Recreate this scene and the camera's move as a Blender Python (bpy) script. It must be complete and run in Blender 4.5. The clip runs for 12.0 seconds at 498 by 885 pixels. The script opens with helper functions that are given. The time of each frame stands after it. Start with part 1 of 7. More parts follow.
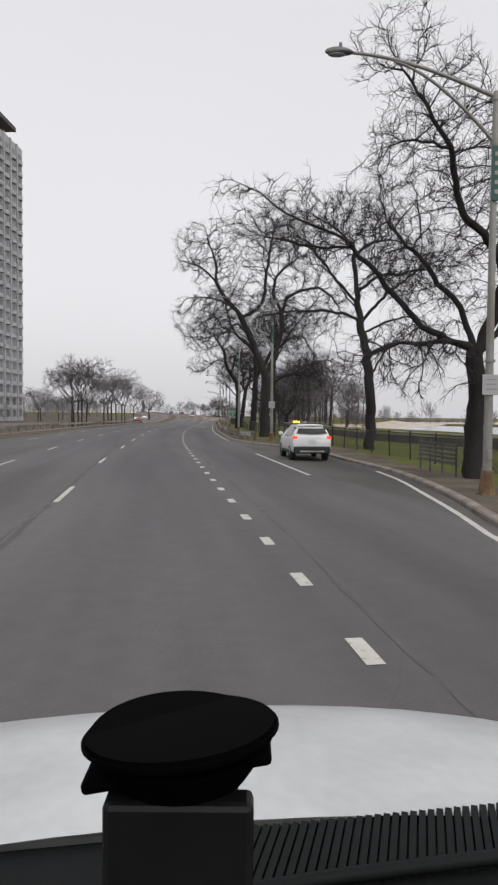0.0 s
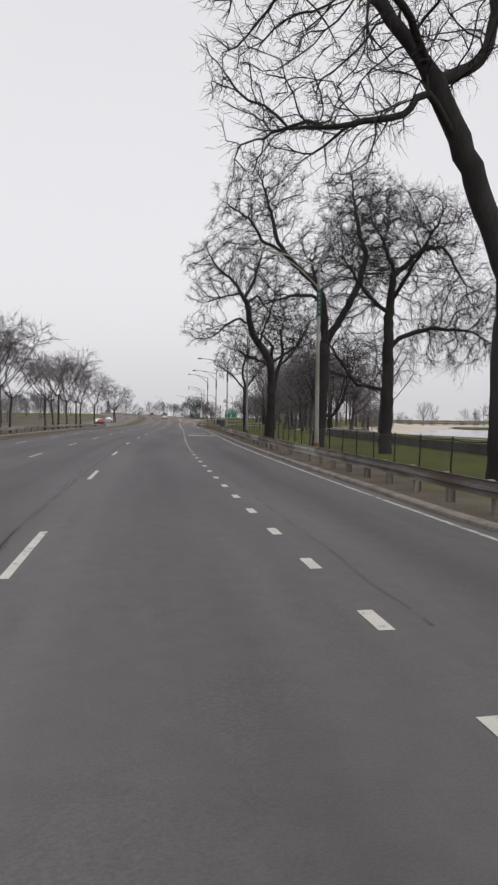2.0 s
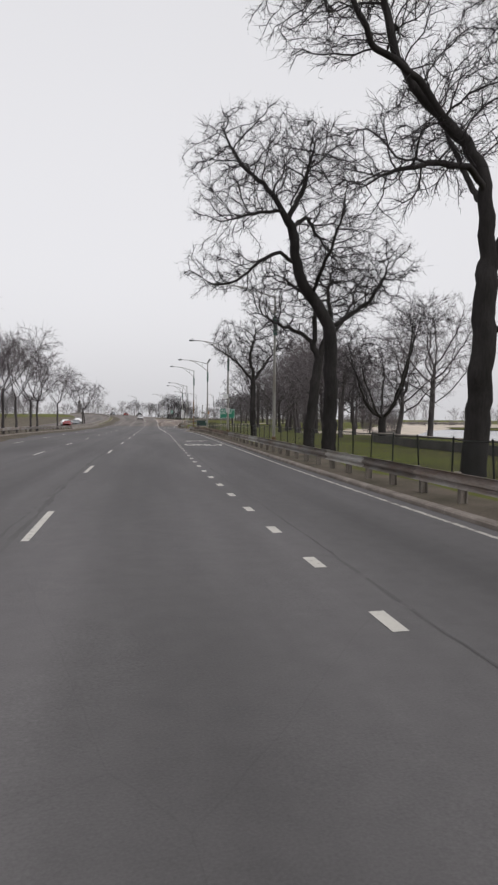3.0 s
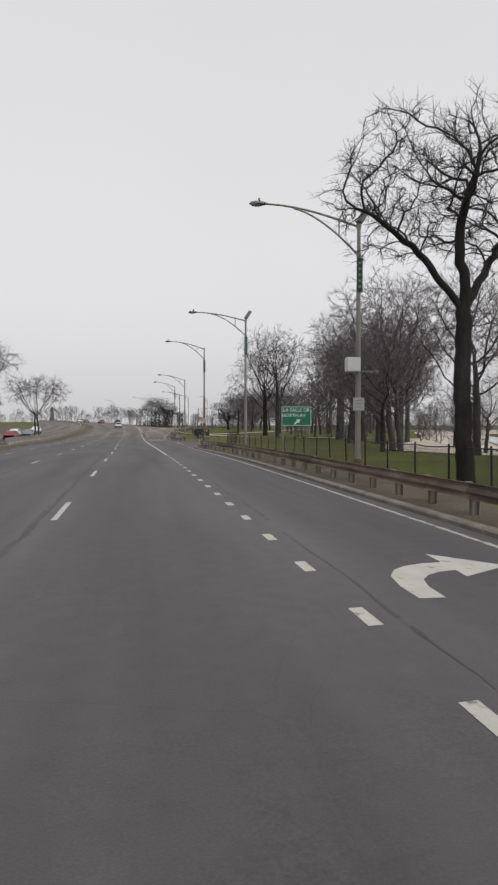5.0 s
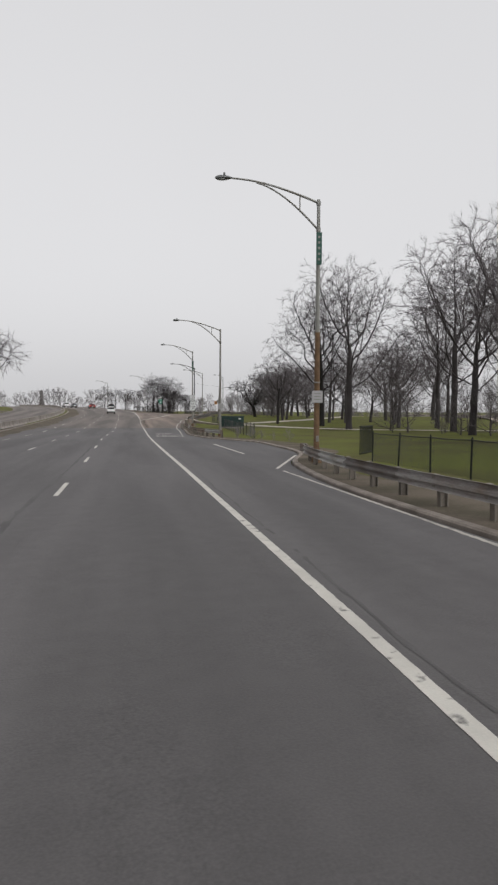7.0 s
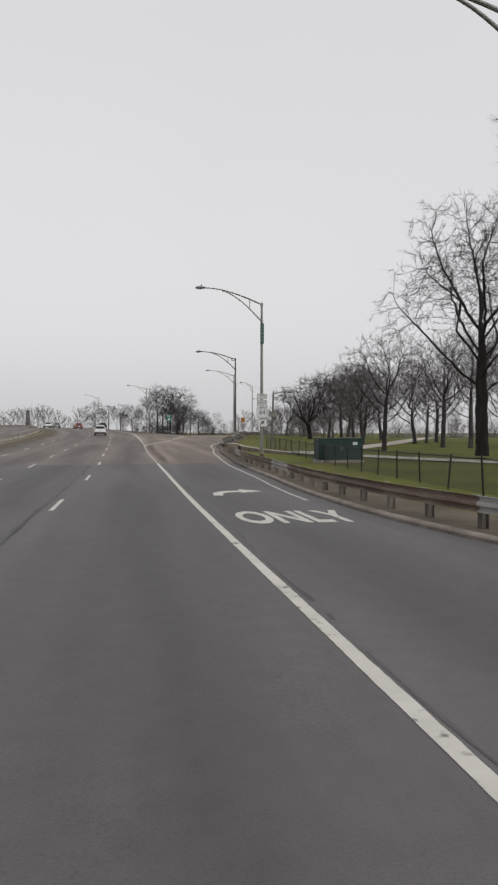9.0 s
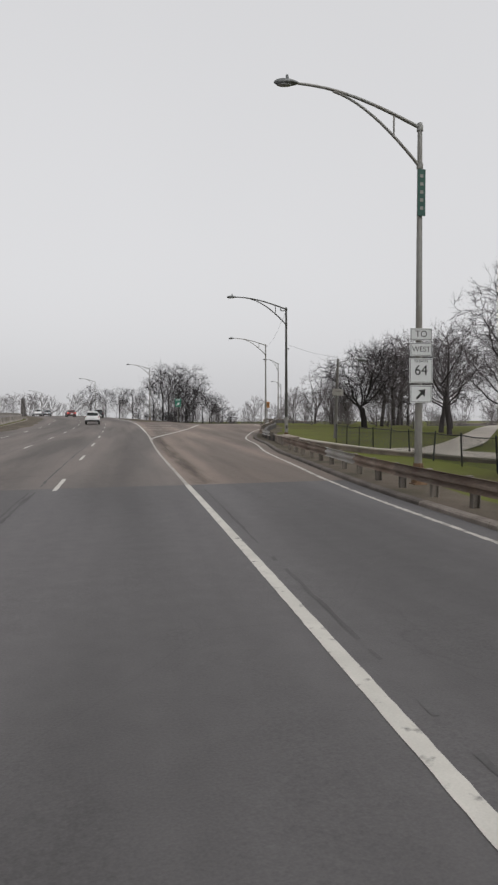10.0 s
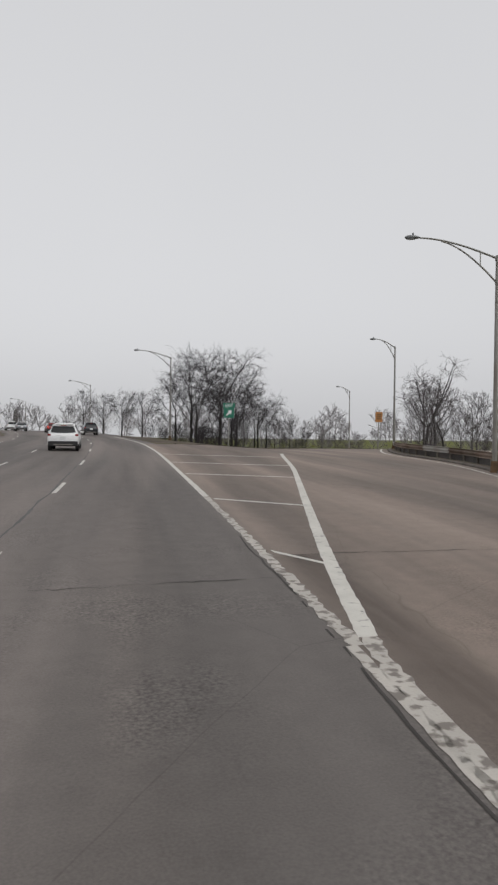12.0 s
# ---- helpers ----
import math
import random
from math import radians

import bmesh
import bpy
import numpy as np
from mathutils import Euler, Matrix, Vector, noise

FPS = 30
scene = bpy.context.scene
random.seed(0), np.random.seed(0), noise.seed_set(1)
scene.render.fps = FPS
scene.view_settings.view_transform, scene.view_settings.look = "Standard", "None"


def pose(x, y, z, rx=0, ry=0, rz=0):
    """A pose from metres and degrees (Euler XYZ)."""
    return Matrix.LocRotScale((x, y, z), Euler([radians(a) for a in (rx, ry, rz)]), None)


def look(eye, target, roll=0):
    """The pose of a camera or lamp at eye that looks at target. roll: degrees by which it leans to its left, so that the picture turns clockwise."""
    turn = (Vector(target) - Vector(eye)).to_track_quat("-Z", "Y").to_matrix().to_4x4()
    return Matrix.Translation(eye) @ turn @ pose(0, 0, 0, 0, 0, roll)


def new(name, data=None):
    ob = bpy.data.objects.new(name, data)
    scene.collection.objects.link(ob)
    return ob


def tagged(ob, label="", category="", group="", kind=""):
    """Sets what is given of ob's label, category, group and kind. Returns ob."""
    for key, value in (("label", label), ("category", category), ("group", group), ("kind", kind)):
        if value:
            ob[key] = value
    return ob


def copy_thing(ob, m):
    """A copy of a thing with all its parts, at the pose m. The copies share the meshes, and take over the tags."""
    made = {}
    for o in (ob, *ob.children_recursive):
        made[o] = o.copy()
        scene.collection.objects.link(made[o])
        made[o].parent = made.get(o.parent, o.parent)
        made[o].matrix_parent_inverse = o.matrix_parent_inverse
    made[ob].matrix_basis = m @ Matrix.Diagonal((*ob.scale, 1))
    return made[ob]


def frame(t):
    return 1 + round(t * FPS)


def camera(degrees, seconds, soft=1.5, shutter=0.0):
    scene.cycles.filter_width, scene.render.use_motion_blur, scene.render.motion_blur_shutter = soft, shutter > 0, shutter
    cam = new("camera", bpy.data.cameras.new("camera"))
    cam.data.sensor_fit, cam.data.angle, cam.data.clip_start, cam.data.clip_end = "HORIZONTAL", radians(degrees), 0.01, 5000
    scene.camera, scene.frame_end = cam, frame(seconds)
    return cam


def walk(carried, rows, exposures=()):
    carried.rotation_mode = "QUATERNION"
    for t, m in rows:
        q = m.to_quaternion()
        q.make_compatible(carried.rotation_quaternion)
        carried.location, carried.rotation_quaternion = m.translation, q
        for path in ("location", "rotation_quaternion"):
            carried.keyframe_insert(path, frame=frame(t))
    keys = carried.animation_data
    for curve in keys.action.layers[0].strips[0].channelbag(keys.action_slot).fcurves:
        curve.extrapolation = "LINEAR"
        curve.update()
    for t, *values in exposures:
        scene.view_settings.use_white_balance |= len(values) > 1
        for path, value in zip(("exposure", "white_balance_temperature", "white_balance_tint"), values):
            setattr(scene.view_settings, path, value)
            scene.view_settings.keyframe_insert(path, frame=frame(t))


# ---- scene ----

cam = camera(40.4, 12.0, soft=2.4, shutter=0.0)
PATH = [
    (0, (-0.000, -0.000, 1.856), (1.669, 9.852, 1.462), 0.55),
    (0.5, (-0.015, 10.469, 1.845), (1.778, 20.302, 1.526), 0.24),
    (1, (0.195, 20.773, 1.870), (2.179, 30.572, 1.623), 0.54),
    (1.5, (0.494, 30.583, 1.873), (2.550, 40.363, 1.515), 0.71),
    (2, (0.879, 40.818, 1.846), (3.033, 50.576, 1.477), 0.67),
    (2.5, (1.373, 51.550, 1.833), (3.666, 61.279, 1.540), 0.37),
    (3, (2.129, 62.474, 1.841), (4.659, 72.142, 1.478), 0.51),
    (3.5, (2.980, 73.568, 1.853), (5.530, 83.234, 1.587), -0.02),
    (5.3, (7.566, 113.646, 1.864), (10.441, 123.221, 1.612), 0.17),
    (5.5, (8.077, 118.061, 1.872), (10.985, 127.626, 1.630), 0.19),
    (6, (9.421, 129.025, 1.850), (12.390, 138.567, 1.487), -0.05),
    (6.5, (10.728, 139.899, 1.811), (13.571, 149.479, 1.440), -0.05),
    (7, (12.006, 150.720, 1.706), (14.853, 160.295, 1.240), 0.27),
    (7.2, (12.503, 155.056, 1.654), (15.348, 164.631, 1.172), 0.24),
    (8.8, (16.386, 191.301, 1.385), (19.426, 200.819, 0.992), 0.12),
    (9, (16.935, 195.727, 1.372), (19.847, 205.293, 1.227), 0.05),
    (9.5, (18.324, 207.006, 1.306), (21.270, 216.556, 0.950), 0.05),
    (10, (19.803, 218.051, 1.245), (22.696, 227.619, 0.929), -0.16),
    (10.5, (21.107, 229.679, 1.283), (23.925, 239.272, 1.111), 0.10),
    (11, (22.405, 241.275, 1.421), (25.401, 250.808, 1.027), 1.42),
    (11.2, (22.893, 245.751, 1.478), (25.972, 255.262, 1.224), 2.12),
    (11.5, (23.590, 252.346, 1.578), (26.544, 261.896, 1.317), 0.42),
    (12, (24.732, 262.690, 1.769), (27.572, 272.278, 1.702), 0.63),
]
walk(cam, [(t, look(eye, target, roll)) for t, eye, target, roll in PATH],
     exposures=[(0.0, 0.12, 6440, 11.4), (3.6, 0.10, 6440, 11.4), (5.4, 0.0, 6490, 10), (9.0, -0.03, 6490, 10), (12.0, -0.12, 6430, 9.5)])

# ---- world: an even overcast sky and a very soft sun ----
SUN_ELEV, SUN_ROT = radians(48), radians(160)
world = bpy.data.worlds.new("overcast")
scene.world = world
world.use_nodes = True
wn, wl = world.node_tree.nodes, world.node_tree.links
wn.clear()
sky = wn.new("ShaderNodeTexSky")
sky.sky_type = "NISHITA"
sky.sun_disc = False
sky.sun_elevation, sky.sun_rotation = SUN_ELEV, SUN_ROT
sky.air_density, sky.dust_density, sky.ozone_density = 1.0, 6.0, 0.6
grey = wn.new("ShaderNodeHueSaturation")
grey.inputs["Saturation"].default_value = 0.06
sky_bg = wn.new("ShaderNodeBackground")
sky_bg.inputs["Strength"].default_value = 0.05
wl.new(sky.outputs["Color"], grey.inputs["Color"])
wl.new(grey.outputs["Color"], sky_bg.inputs["Color"])
cloud_coord = wn.new("ShaderNodeTexCoord")
cloud_noise = wn.new("ShaderNodeTexNoise")
cloud_noise.inputs["Scale"].default_value = 1.6
cloud_noise.inputs["Detail"].default_value = 4.0
cloud_ramp = wn.new("ShaderNodeMix")
cloud_ramp.data_type = "RGBA"
cloud_ramp.inputs["A"].default_value = (0.692, 0.69, 0.705, 1)
cloud_ramp.inputs["B"].default_value = (0.763, 0.76, 0.776, 1)
cloud_bg = wn.new("ShaderNodeBackground")
cloud_bg.inputs["Strength"].default_value = 0.80
wl.new(cloud_coord.outputs["Generated"], cloud_noise.inputs["Vector"])
wl.new(cloud_noise.outputs["Fac"], cloud_ramp.inputs["Factor"])
wl.new(cloud_ramp.outputs["Result"], cloud_bg.inputs["Color"])
sky_sum = wn.new("ShaderNodeAddShader")
w_out = wn.new("ShaderNodeOutputWorld")
wl.new(sky_bg.outputs[0], sky_sum.inputs[0])
wl.new(cloud_bg.outputs[0], sky_sum.inputs[1])
wl.new(sky_sum.outputs[0], w_out.inputs["Surface"])
sun = new("sun", bpy.data.lights.new("sun", "SUN"))
sun.data.energy, sun.data.angle, sun.data.color = 0.5, radians(80), (1.0, 0.97, 0.93)
sun.matrix_world = look((0, 0, 80), (-0.35 * 80 * math.cos(SUN_ELEV), -80 * 0.9 * math.cos(SUN_ELEV) * -1, 80 - 80 * math.sin(SUN_ELEV)))

# ---- materials ----
def material(name, col, rough=0.8, metal=0.0, spread=0.25, fine=40.0, coarse=1.2, bump=0.15, tint=None, spec=0.4, random_tone=0.0, stretch=(1, 1, 1)):
    """A surface with grain and stains at two scales; tint: the colour of its stains."""
    m = bpy.data.materials.new(name)
    m.use_nodes = True
    n, l = m.node_tree.nodes, m.node_tree.links
    b = n["Principled BSDF"]
    b.inputs["Roughness"].default_value, b.inputs["Metallic"].default_value = rough, metal
    b.inputs["Specular IOR Level"].default_value = spec
    tc = n.new("ShaderNodeTexCoord")
    mp = n.new("ShaderNodeMapping")
    mp.inputs["Scale"].default_value = stretch
    l.new(tc.outputs["Object"], mp.inputs["Vector"])
    big, small = n.new("ShaderNodeTexNoise"), n.new("ShaderNodeTexNoise")
    for tex, scale, det in ((big, coarse, 5.0), (small, fine, 3.0)):
        tex.inputs["Scale"].default_value, tex.inputs["Detail"].default_value = scale, det
        l.new(mp.outputs["Vector"], tex.inputs["Vector"])
    ramp = n.new("ShaderNodeValToRGB")
    ramp.color_ramp.elements[0].position, ramp.color_ramp.elements[1].position = 0.32, 0.68
    dark = tint or tuple(c * (1 - spread) for c in col)
    light = tuple(min(1, c * (1 + 0.5 * spread)) for c in col)
    ramp.color_ramp.elements[0].color, ramp.color_ramp.elements[1].color = (*dark, 1), (*light, 1)
    l.new(big.outputs["Fac"], ramp.inputs["Fac"])
    mul = n.new("ShaderNodeMix")
    mul.data_type, mul.blend_type = "RGBA", "MULTIPLY"
    mul.inputs["Factor"].default_value = 1.0
    tone = n.new("ShaderNodeMapRange")
    tone.inputs["To Min"].default_value, tone.inputs["To Max"].default_value = 1 - spread, 1 + spread
    l.new(small.outputs["Fac"], tone.inputs["Value"])
    l.new(ramp.outputs["Color"], mul.inputs["A"])
    l.new(tone.outputs["Result"], mul.inputs["B"])
    last = mul.outputs["Result"]
    if random_tone:
        info = n.new("ShaderNodeObjectInfo")
        rr = n.new("ShaderNodeMapRange")
        rr.inputs["To Min"].default_value, rr.inputs["To Max"].default_value = 1 - random_tone, 1 + random_tone
        l.new(info.outputs["Random"], rr.inputs["Value"])
        m2 = n.new("ShaderNodeMix")
        m2.data_type, m2.blend_type = "RGBA", "MULTIPLY"
        m2.inputs["Factor"].default_value = 1.0
        l.new(last, m2.inputs["A"])
        l.new(rr.outputs["Result"], m2.inputs["B"])
        last = m2.outputs["Result"]
    l.new(last, b.inputs["Base Color"])
    if bump:
        bp = n.new("ShaderNodeBump")
        bp.inputs["Strength"].default_value, bp.inputs["Distance"].default_value = bump, 0.02
        l.new(small.outputs["Fac"], bp.inputs["Height"])
        l.new(bp.outputs["Normal"], b.inputs["Normal"])
    return m


def glow(name, col, strength):
    m = bpy.data.materials.new(name)
    m.use_nodes = True
    b = m.node_tree.nodes["Principled BSDF"]
    b.inputs["Base Color"].default_value = (*col, 1)
    b.inputs["Emission Color"].default_value, b.inputs["Emission Strength"].default_value = (*col, 1), strength
    return m


def road_surface(name, col, patch, stain, pits=0.35, along=0.12, spec=0.35):
    """Worn paving: lane-wise wear along the wheel tracks, patches, cracks and grit. UV holds metres across and along."""
    m = bpy.data.materials.new(name)
    m.use_nodes = True
    n, l = m.node_tree.nodes, m.node_tree.links
    b = n["Principled BSDF"]
    b.inputs["Roughness"].default_value = 0.78
    b.inputs["Specular IOR Level"].default_value = spec
    uv = n.new("ShaderNodeUVMap")
    tc = n.new("ShaderNodeTexCoord")

    def noise_of(vec, scale, detail, sx=1.0, sy=1.0):
        mp = n.new("ShaderNodeMapping")
        mp.inputs["Scale"].default_value = (sx, sy, 1)
        l.new(vec, mp.inputs["Vector"])
        t = n.new("ShaderNodeTexNoise")
        t.inputs["Scale"].default_value, t.inputs["Detail"].default_value = scale, detail
        l.new(mp.outputs["Vector"], t.inputs["Vector"])
        return t.outputs["Fac"]

    def math_node(op, a, c=None):
        k = n.new("ShaderNodeMath")
        k.operation = op
        for i, v in enumerate((a, c)):
            if v is None:
                continue
            if isinstance(v, (int, float)):
                k.inputs[i].default_value = v
            else:
                l.new(v, k.inputs[i])
        return k.outputs[0]

    sep = n.new("ShaderNodeSeparateXYZ")
    l.new(uv.outputs["UV"], sep.inputs[0])
    # wheel tracks and the oily middle repeat once a lane
    wave = math_node("COSINE", math_node("MULTIPLY", math_node("ADD", sep.outputs["X"], 1.83), 2 * math.pi / 3.66))
    streak = noise_of(uv.outputs["UV"], 1.0, 4.0, 1.4, 0.05)
    big = noise_of(uv.outputs["UV"], 0.45, 5.0, 1.0, along)
    mid = noise_of(tc.outputs["Object"], 3.5, 5.0)
    grit = noise_of(tc.outputs["Object"], 55.0, 2.0)
    lane = math_node("MULTIPLY", wave, -0.09)
    tone = math_node("ADD", math_node("ADD", math_node("MULTIPLY", streak, 0.50), math_node("MULTIPLY", mid, 0.32)), math_node("MULTIPLY", grit, 0.45))
    tone = math_node("ADD", math_node("ADD", tone, lane), 0.365)
    # scaled patches where the skin has gone and the stones show
    bare = n.new("ShaderNodeMapRange")
    bare.inputs["From Min"].default_value, bare.inputs["From Max"].default_value = 0.47, 0.62
    l.new(noise_of(uv.outputs["UV"], 0.9, 6.0, 1.0, 0.5), bare.inputs["Value"])
    stones = math_node("MULTIPLY", math_node("SUBTRACT", noise_of(tc.outputs["Object"], 30.0, 3.0), 0.51), 1.7 * pits)
    tone = math_node("ADD", tone, math_node("MULTIPLY", stones, bare.outputs["Result"]))
    ramp = n.new("ShaderNodeValToRGB")
    ramp.color_ramp.elements[0].position, ramp.color_ramp.elements[1].position = 0.40, 0.60
    ramp.color_ramp.elements[0].color, ramp.color_ramp.elements[1].color = (*patch, 1), (*col, 1)
    l.new(big, ramp.inputs["Fac"])
    vor = n.new("ShaderNodeTexVoronoi")
    vor.feature = "DISTANCE_TO_EDGE"
    vmp = n.new("ShaderNodeMapping")
    vmp.inputs["Scale"].default_value = (0.35, 0.16, 1)
    warp = n.new("ShaderNodeMix")
    warp.data_type = "VECTOR"
    warp.inputs["Factor"].default_value = 0.12
    wnz = n.new("ShaderNodeTexNoise")
    wnz.inputs["Scale"].default_value = 0.8
    l.new(uv.outputs["UV"], wnz.inputs["Vector"])
    l.new(uv.outputs["UV"], warp.inputs["A"])
    l.new(wnz.outputs["Color"], warp.inputs["B"])
    l.new(warp.outputs["Result"], vmp.inputs["Vector"])
    l.new(vmp.outputs["Vector"], vor.inputs["Vector"])
    vor.inputs["Scale"].default_value = 1.0
    crack = n.new("ShaderNodeMapRange")
    crack.inputs["From Max"].default_value = 0.0022
    crack.inputs["To Min"].default_value = stain
    l.new(vor.outputs["Distance"], crack.inputs["Value"])
    mul = n.new("ShaderNodeMix")
    mul.data_type, mul.blend_type = "RGBA", "MULTIPLY"
    mul.inputs["Factor"].default_value = 1.0
    l.new(ramp.outputs["Color"], mul.inputs["A"])
    l.new(math_node("MULTIPLY", tone, crack.outputs["Result"]), mul.inputs["B"])
    l.new(mul.outputs["Result"], b.inputs["Base Color"])
    bp = n.new("ShaderNodeBump")
    bp.inputs["Strength"].default_value, bp.inputs["Distance"].default_value = 0.35, 0.01
    l.new(grit, bp.inputs["Height"])
    l.new(bp.outputs["Normal"], b.inputs["Normal"])
    return m


def paint_on_road(name, col, under, lo=0.60, hi=0.72, scale=6.5):
    """Thermoplastic line paint, flaked through to the paving."""
    m = material(name, col, 0.7, spread=0.12, fine=60, coarse=2.0, bump=0.1)
    n, l = m.node_tree.nodes, m.node_tree.links
    b = n["Principled BSDF"]
    old = b.inputs["Base Color"].links[0].from_socket
    tc = n.new("ShaderNodeTexCoord")
    t = n.new("ShaderNodeTexNoise")
    t.inputs["Scale"].default_value, t.inputs["Detail"].default_value = scale, 9.0
    l.new(tc.outputs["Object"], t.inputs["Vector"])
    r = n.new("ShaderNodeValToRGB")
    r.color_ramp.elements[0].position, r.color_ramp.elements[1].position = lo, hi
    l.new(t.outputs["Fac"], r.inputs["Fac"])
    mix = n.new("ShaderNodeMix")
    mix.data_type = "RGBA"
    l.new(r.outputs["Color"], mix.inputs["Factor"])
    l.new(old, mix.inputs["A"])
    mix.inputs["B"].default_value = (*under, 1)
    l.new(mix.outputs["Result"], b.inputs["Base Color"])
    return m


def soft_stain(name, col, centre, half):
    """Oil and dirt that fades out sideways; centre and half: metres across from the lane line."""
    m = material(name, col, 0.9, spread=0.3, coarse=0.8, bump=0)
    n, l = m.node_tree.nodes, m.node_tree.links
    uv, sep, tex = n.new("ShaderNodeUVMap"), n.new("ShaderNodeSeparateXYZ"), n.new("ShaderNodeTexNoise")
    l.new(uv.outputs["UV"], sep.inputs[0])
    mp = n.new("ShaderNodeMapping")
    mp.inputs["Scale"].default_value = (1.6, 0.16, 1)
    l.new(uv.outputs["UV"], mp.inputs["Vector"])
    l.new(mp.outputs["Vector"], tex.inputs["Vector"])
    tex.inputs["Scale"].default_value, tex.inputs["Detail"].default_value = 1.3, 7.0
    last = sep.outputs["X"]
    for op, value in (("SUBTRACT", centre), ("ABSOLUTE", 0.0), ("DIVIDE", half)):
        k = n.new("ShaderNodeMath")
        k.operation, k.inputs[1].default_value = op, value
        l.new(last, k.inputs[0])
        last = k.outputs[0]
    fade, blot = n.new("ShaderNodeMapRange"), n.new("ShaderNodeMapRange")
    fade.interpolation_type = "SMOOTHSTEP"
    fade.inputs["From Min"].default_value, fade.inputs["From Max"].default_value = 0.05, 1.0
    fade.inputs["To Min"].default_value, fade.inputs["To Max"].default_value = 0.72, 0.0
    blot.inputs["From Min"].default_value, blot.inputs["From Max"].default_value = 0.25, 0.70
    l.new(last, fade.inputs["Value"])
    l.new(tex.outputs["Fac"], blot.inputs["Value"])
    k = n.new("ShaderNodeMath")
    k.operation = "MULTIPLY"
    l.new(fade.outputs["Result"], k.inputs[0])
    l.new(blot.outputs["Result"], k.inputs[1])
    l.new(k.outputs[0], n["Principled BSDF"].inputs["Alpha"])
    return m


def mesh_fence_material(name):
    """Chain-link: thin crossed wires, open between."""
    m = bpy.data.materials.new(name)
    m.use_nodes = True
    n, l = m.node_tree.nodes, m.node_tree.links
    b, out = n["Principled BSDF"], n["Material Output"]
    b.inputs["Base Color"].default_value, b.inputs["Roughness"].default_value = (0.02, 0.022, 0.022, 1), 0.6
    uv = n.new("ShaderNodeUVMap")
    prev = None
    for ang in (45, -45):
        mp = n.new("ShaderNodeMapping")
        mp.inputs["Rotation"].default_value = (0, 0, radians(ang))
        l.new(uv.outputs["UV"], mp.inputs["Vector"])
        w = n.new("ShaderNodeTexWave")
        w.inputs["Scale"].default_value = 3.0
        l.new(mp.outputs["Vector"], w.inputs["Vector"])
        g = n.new("ShaderNodeMath")
        g.operation = "GREATER_THAN"
        g.inputs[1].default_value = 0.90
        l.new(w.outputs["Fac"], g.inputs[0])
        if prev:
            mx = n.new("ShaderNodeMath")
            mx.operation = "MAXIMUM"
            l.new(prev, mx.inputs[0])
            l.new(g.outputs[0], mx.inputs[1])
            prev = mx.outputs[0]
        else:
            prev = g.outputs[0]
    tr = n.new("ShaderNodeBsdfTransparent")
    mix = n.new("ShaderNodeMixShader")
    l.new(prev, mix.inputs[0])
    l.new(tr.outputs[0], mix.inputs[1])
    l.new(b.outputs[0], mix.inputs[2])
    l.new(mix.outputs[0], out.inputs["Surface"])
    return m


ASPHALT = road_surface("asphalt", (0.1058, 0.1000, 0.1008), (0.0835, 0.0788, 0.0793), 0.90)
OLD_CONCRETE = road_surface("old_concrete", (0.225, 0.181, 0.153), (0.138, 0.115, 0.100), 0.80, pits=0.5, along=0.07, spec=0.18)
MAIN_CONCRETE = road_surface("main_concrete", (0.172, 0.150, 0.137), (0.116, 0.104, 0.097), 0.80, pits=0.85, along=0.07, spec=0.18)
BAY_ASPHALT = road_surface("bay_asphalt", (0.092, 0.083, 0.077), (0.060, 0.055, 0.052), 0.80, pits=0.8, along=0.3)
PAINT = paint_on_road("line_paint", (0.52, 0.50, 0.455), (0.13, 0.125, 0.12))
EDGE_PAINT = paint_on_road("edge_paint", (0.46, 0.435, 0.395), (0.15, 0.14, 0.13), 0.52, 0.66, 3.0)
WORN = paint_on_road("worn_paint", (0.43, 0.40, 0.36), (0.17, 0.150, 0.132), 0.50, 0.60, 8.0)
PATH_STONE = material("path_concrete", (0.42, 0.38, 0.33), 0.9, spread=0.2, fine=10, coarse=0.5, bump=0.1)
TAR = material("tar_seam", (0.088, 0.085, 0.084), 0.85, spread=0.25, coarse=0.6)
STAIN = soft_stain("oil_stain", (0.125, 0.102, 0.088), 0.58, 0.52)
JOINT = material("slab_joint_tar", (0.050, 0.045, 0.041), 0.95, spread=0.3, bump=0.2)
SOIL = material("bare_soil", (0.120, 0.100, 0.078), 0.95, spread=0.4, fine=9, coarse=0.5, bump=0.5, spec=0.1)
GRASS = material("lawn", (0.098, 0.112, 0.023), 0.95, spread=0.42, fine=14.0, coarse=0.16, bump=0.6, tint=(0.085, 0.078, 0.032), spec=0.1)
DIRT = material("verge_dirt", (0.122, 0.101, 0.081), 0.95, spread=0.4, fine=18, coarse=0.6, bump=0.4, tint=(0.078, 0.070, 0.050), spec=0.1)
SAND = material("beach_sand", (0.50, 0.44, 0.37), 0.95, spread=0.18, fine=6, coarse=0.07, bump=0.4, spec=0.1)
KERB = material("kerb_concrete", (0.235, 0.205, 0.18), 0.9, spread=0.35, fine=25, coarse=1.5, bump=0.3, tint=(0.16, 0.135, 0.115))
CONCRETE = material("wall_concrete", (0.30, 0.275, 0.25), 0.9, spread=0.3, fine=20, coarse=0.8, bump=0.25, tint=(0.19, 0.165, 0.145))
DARK_WALL = material("seawall_stone", (0.105, 0.097, 0.092), 0.9, spread=0.35, fine=12, coarse=0.7, bump=0.3)
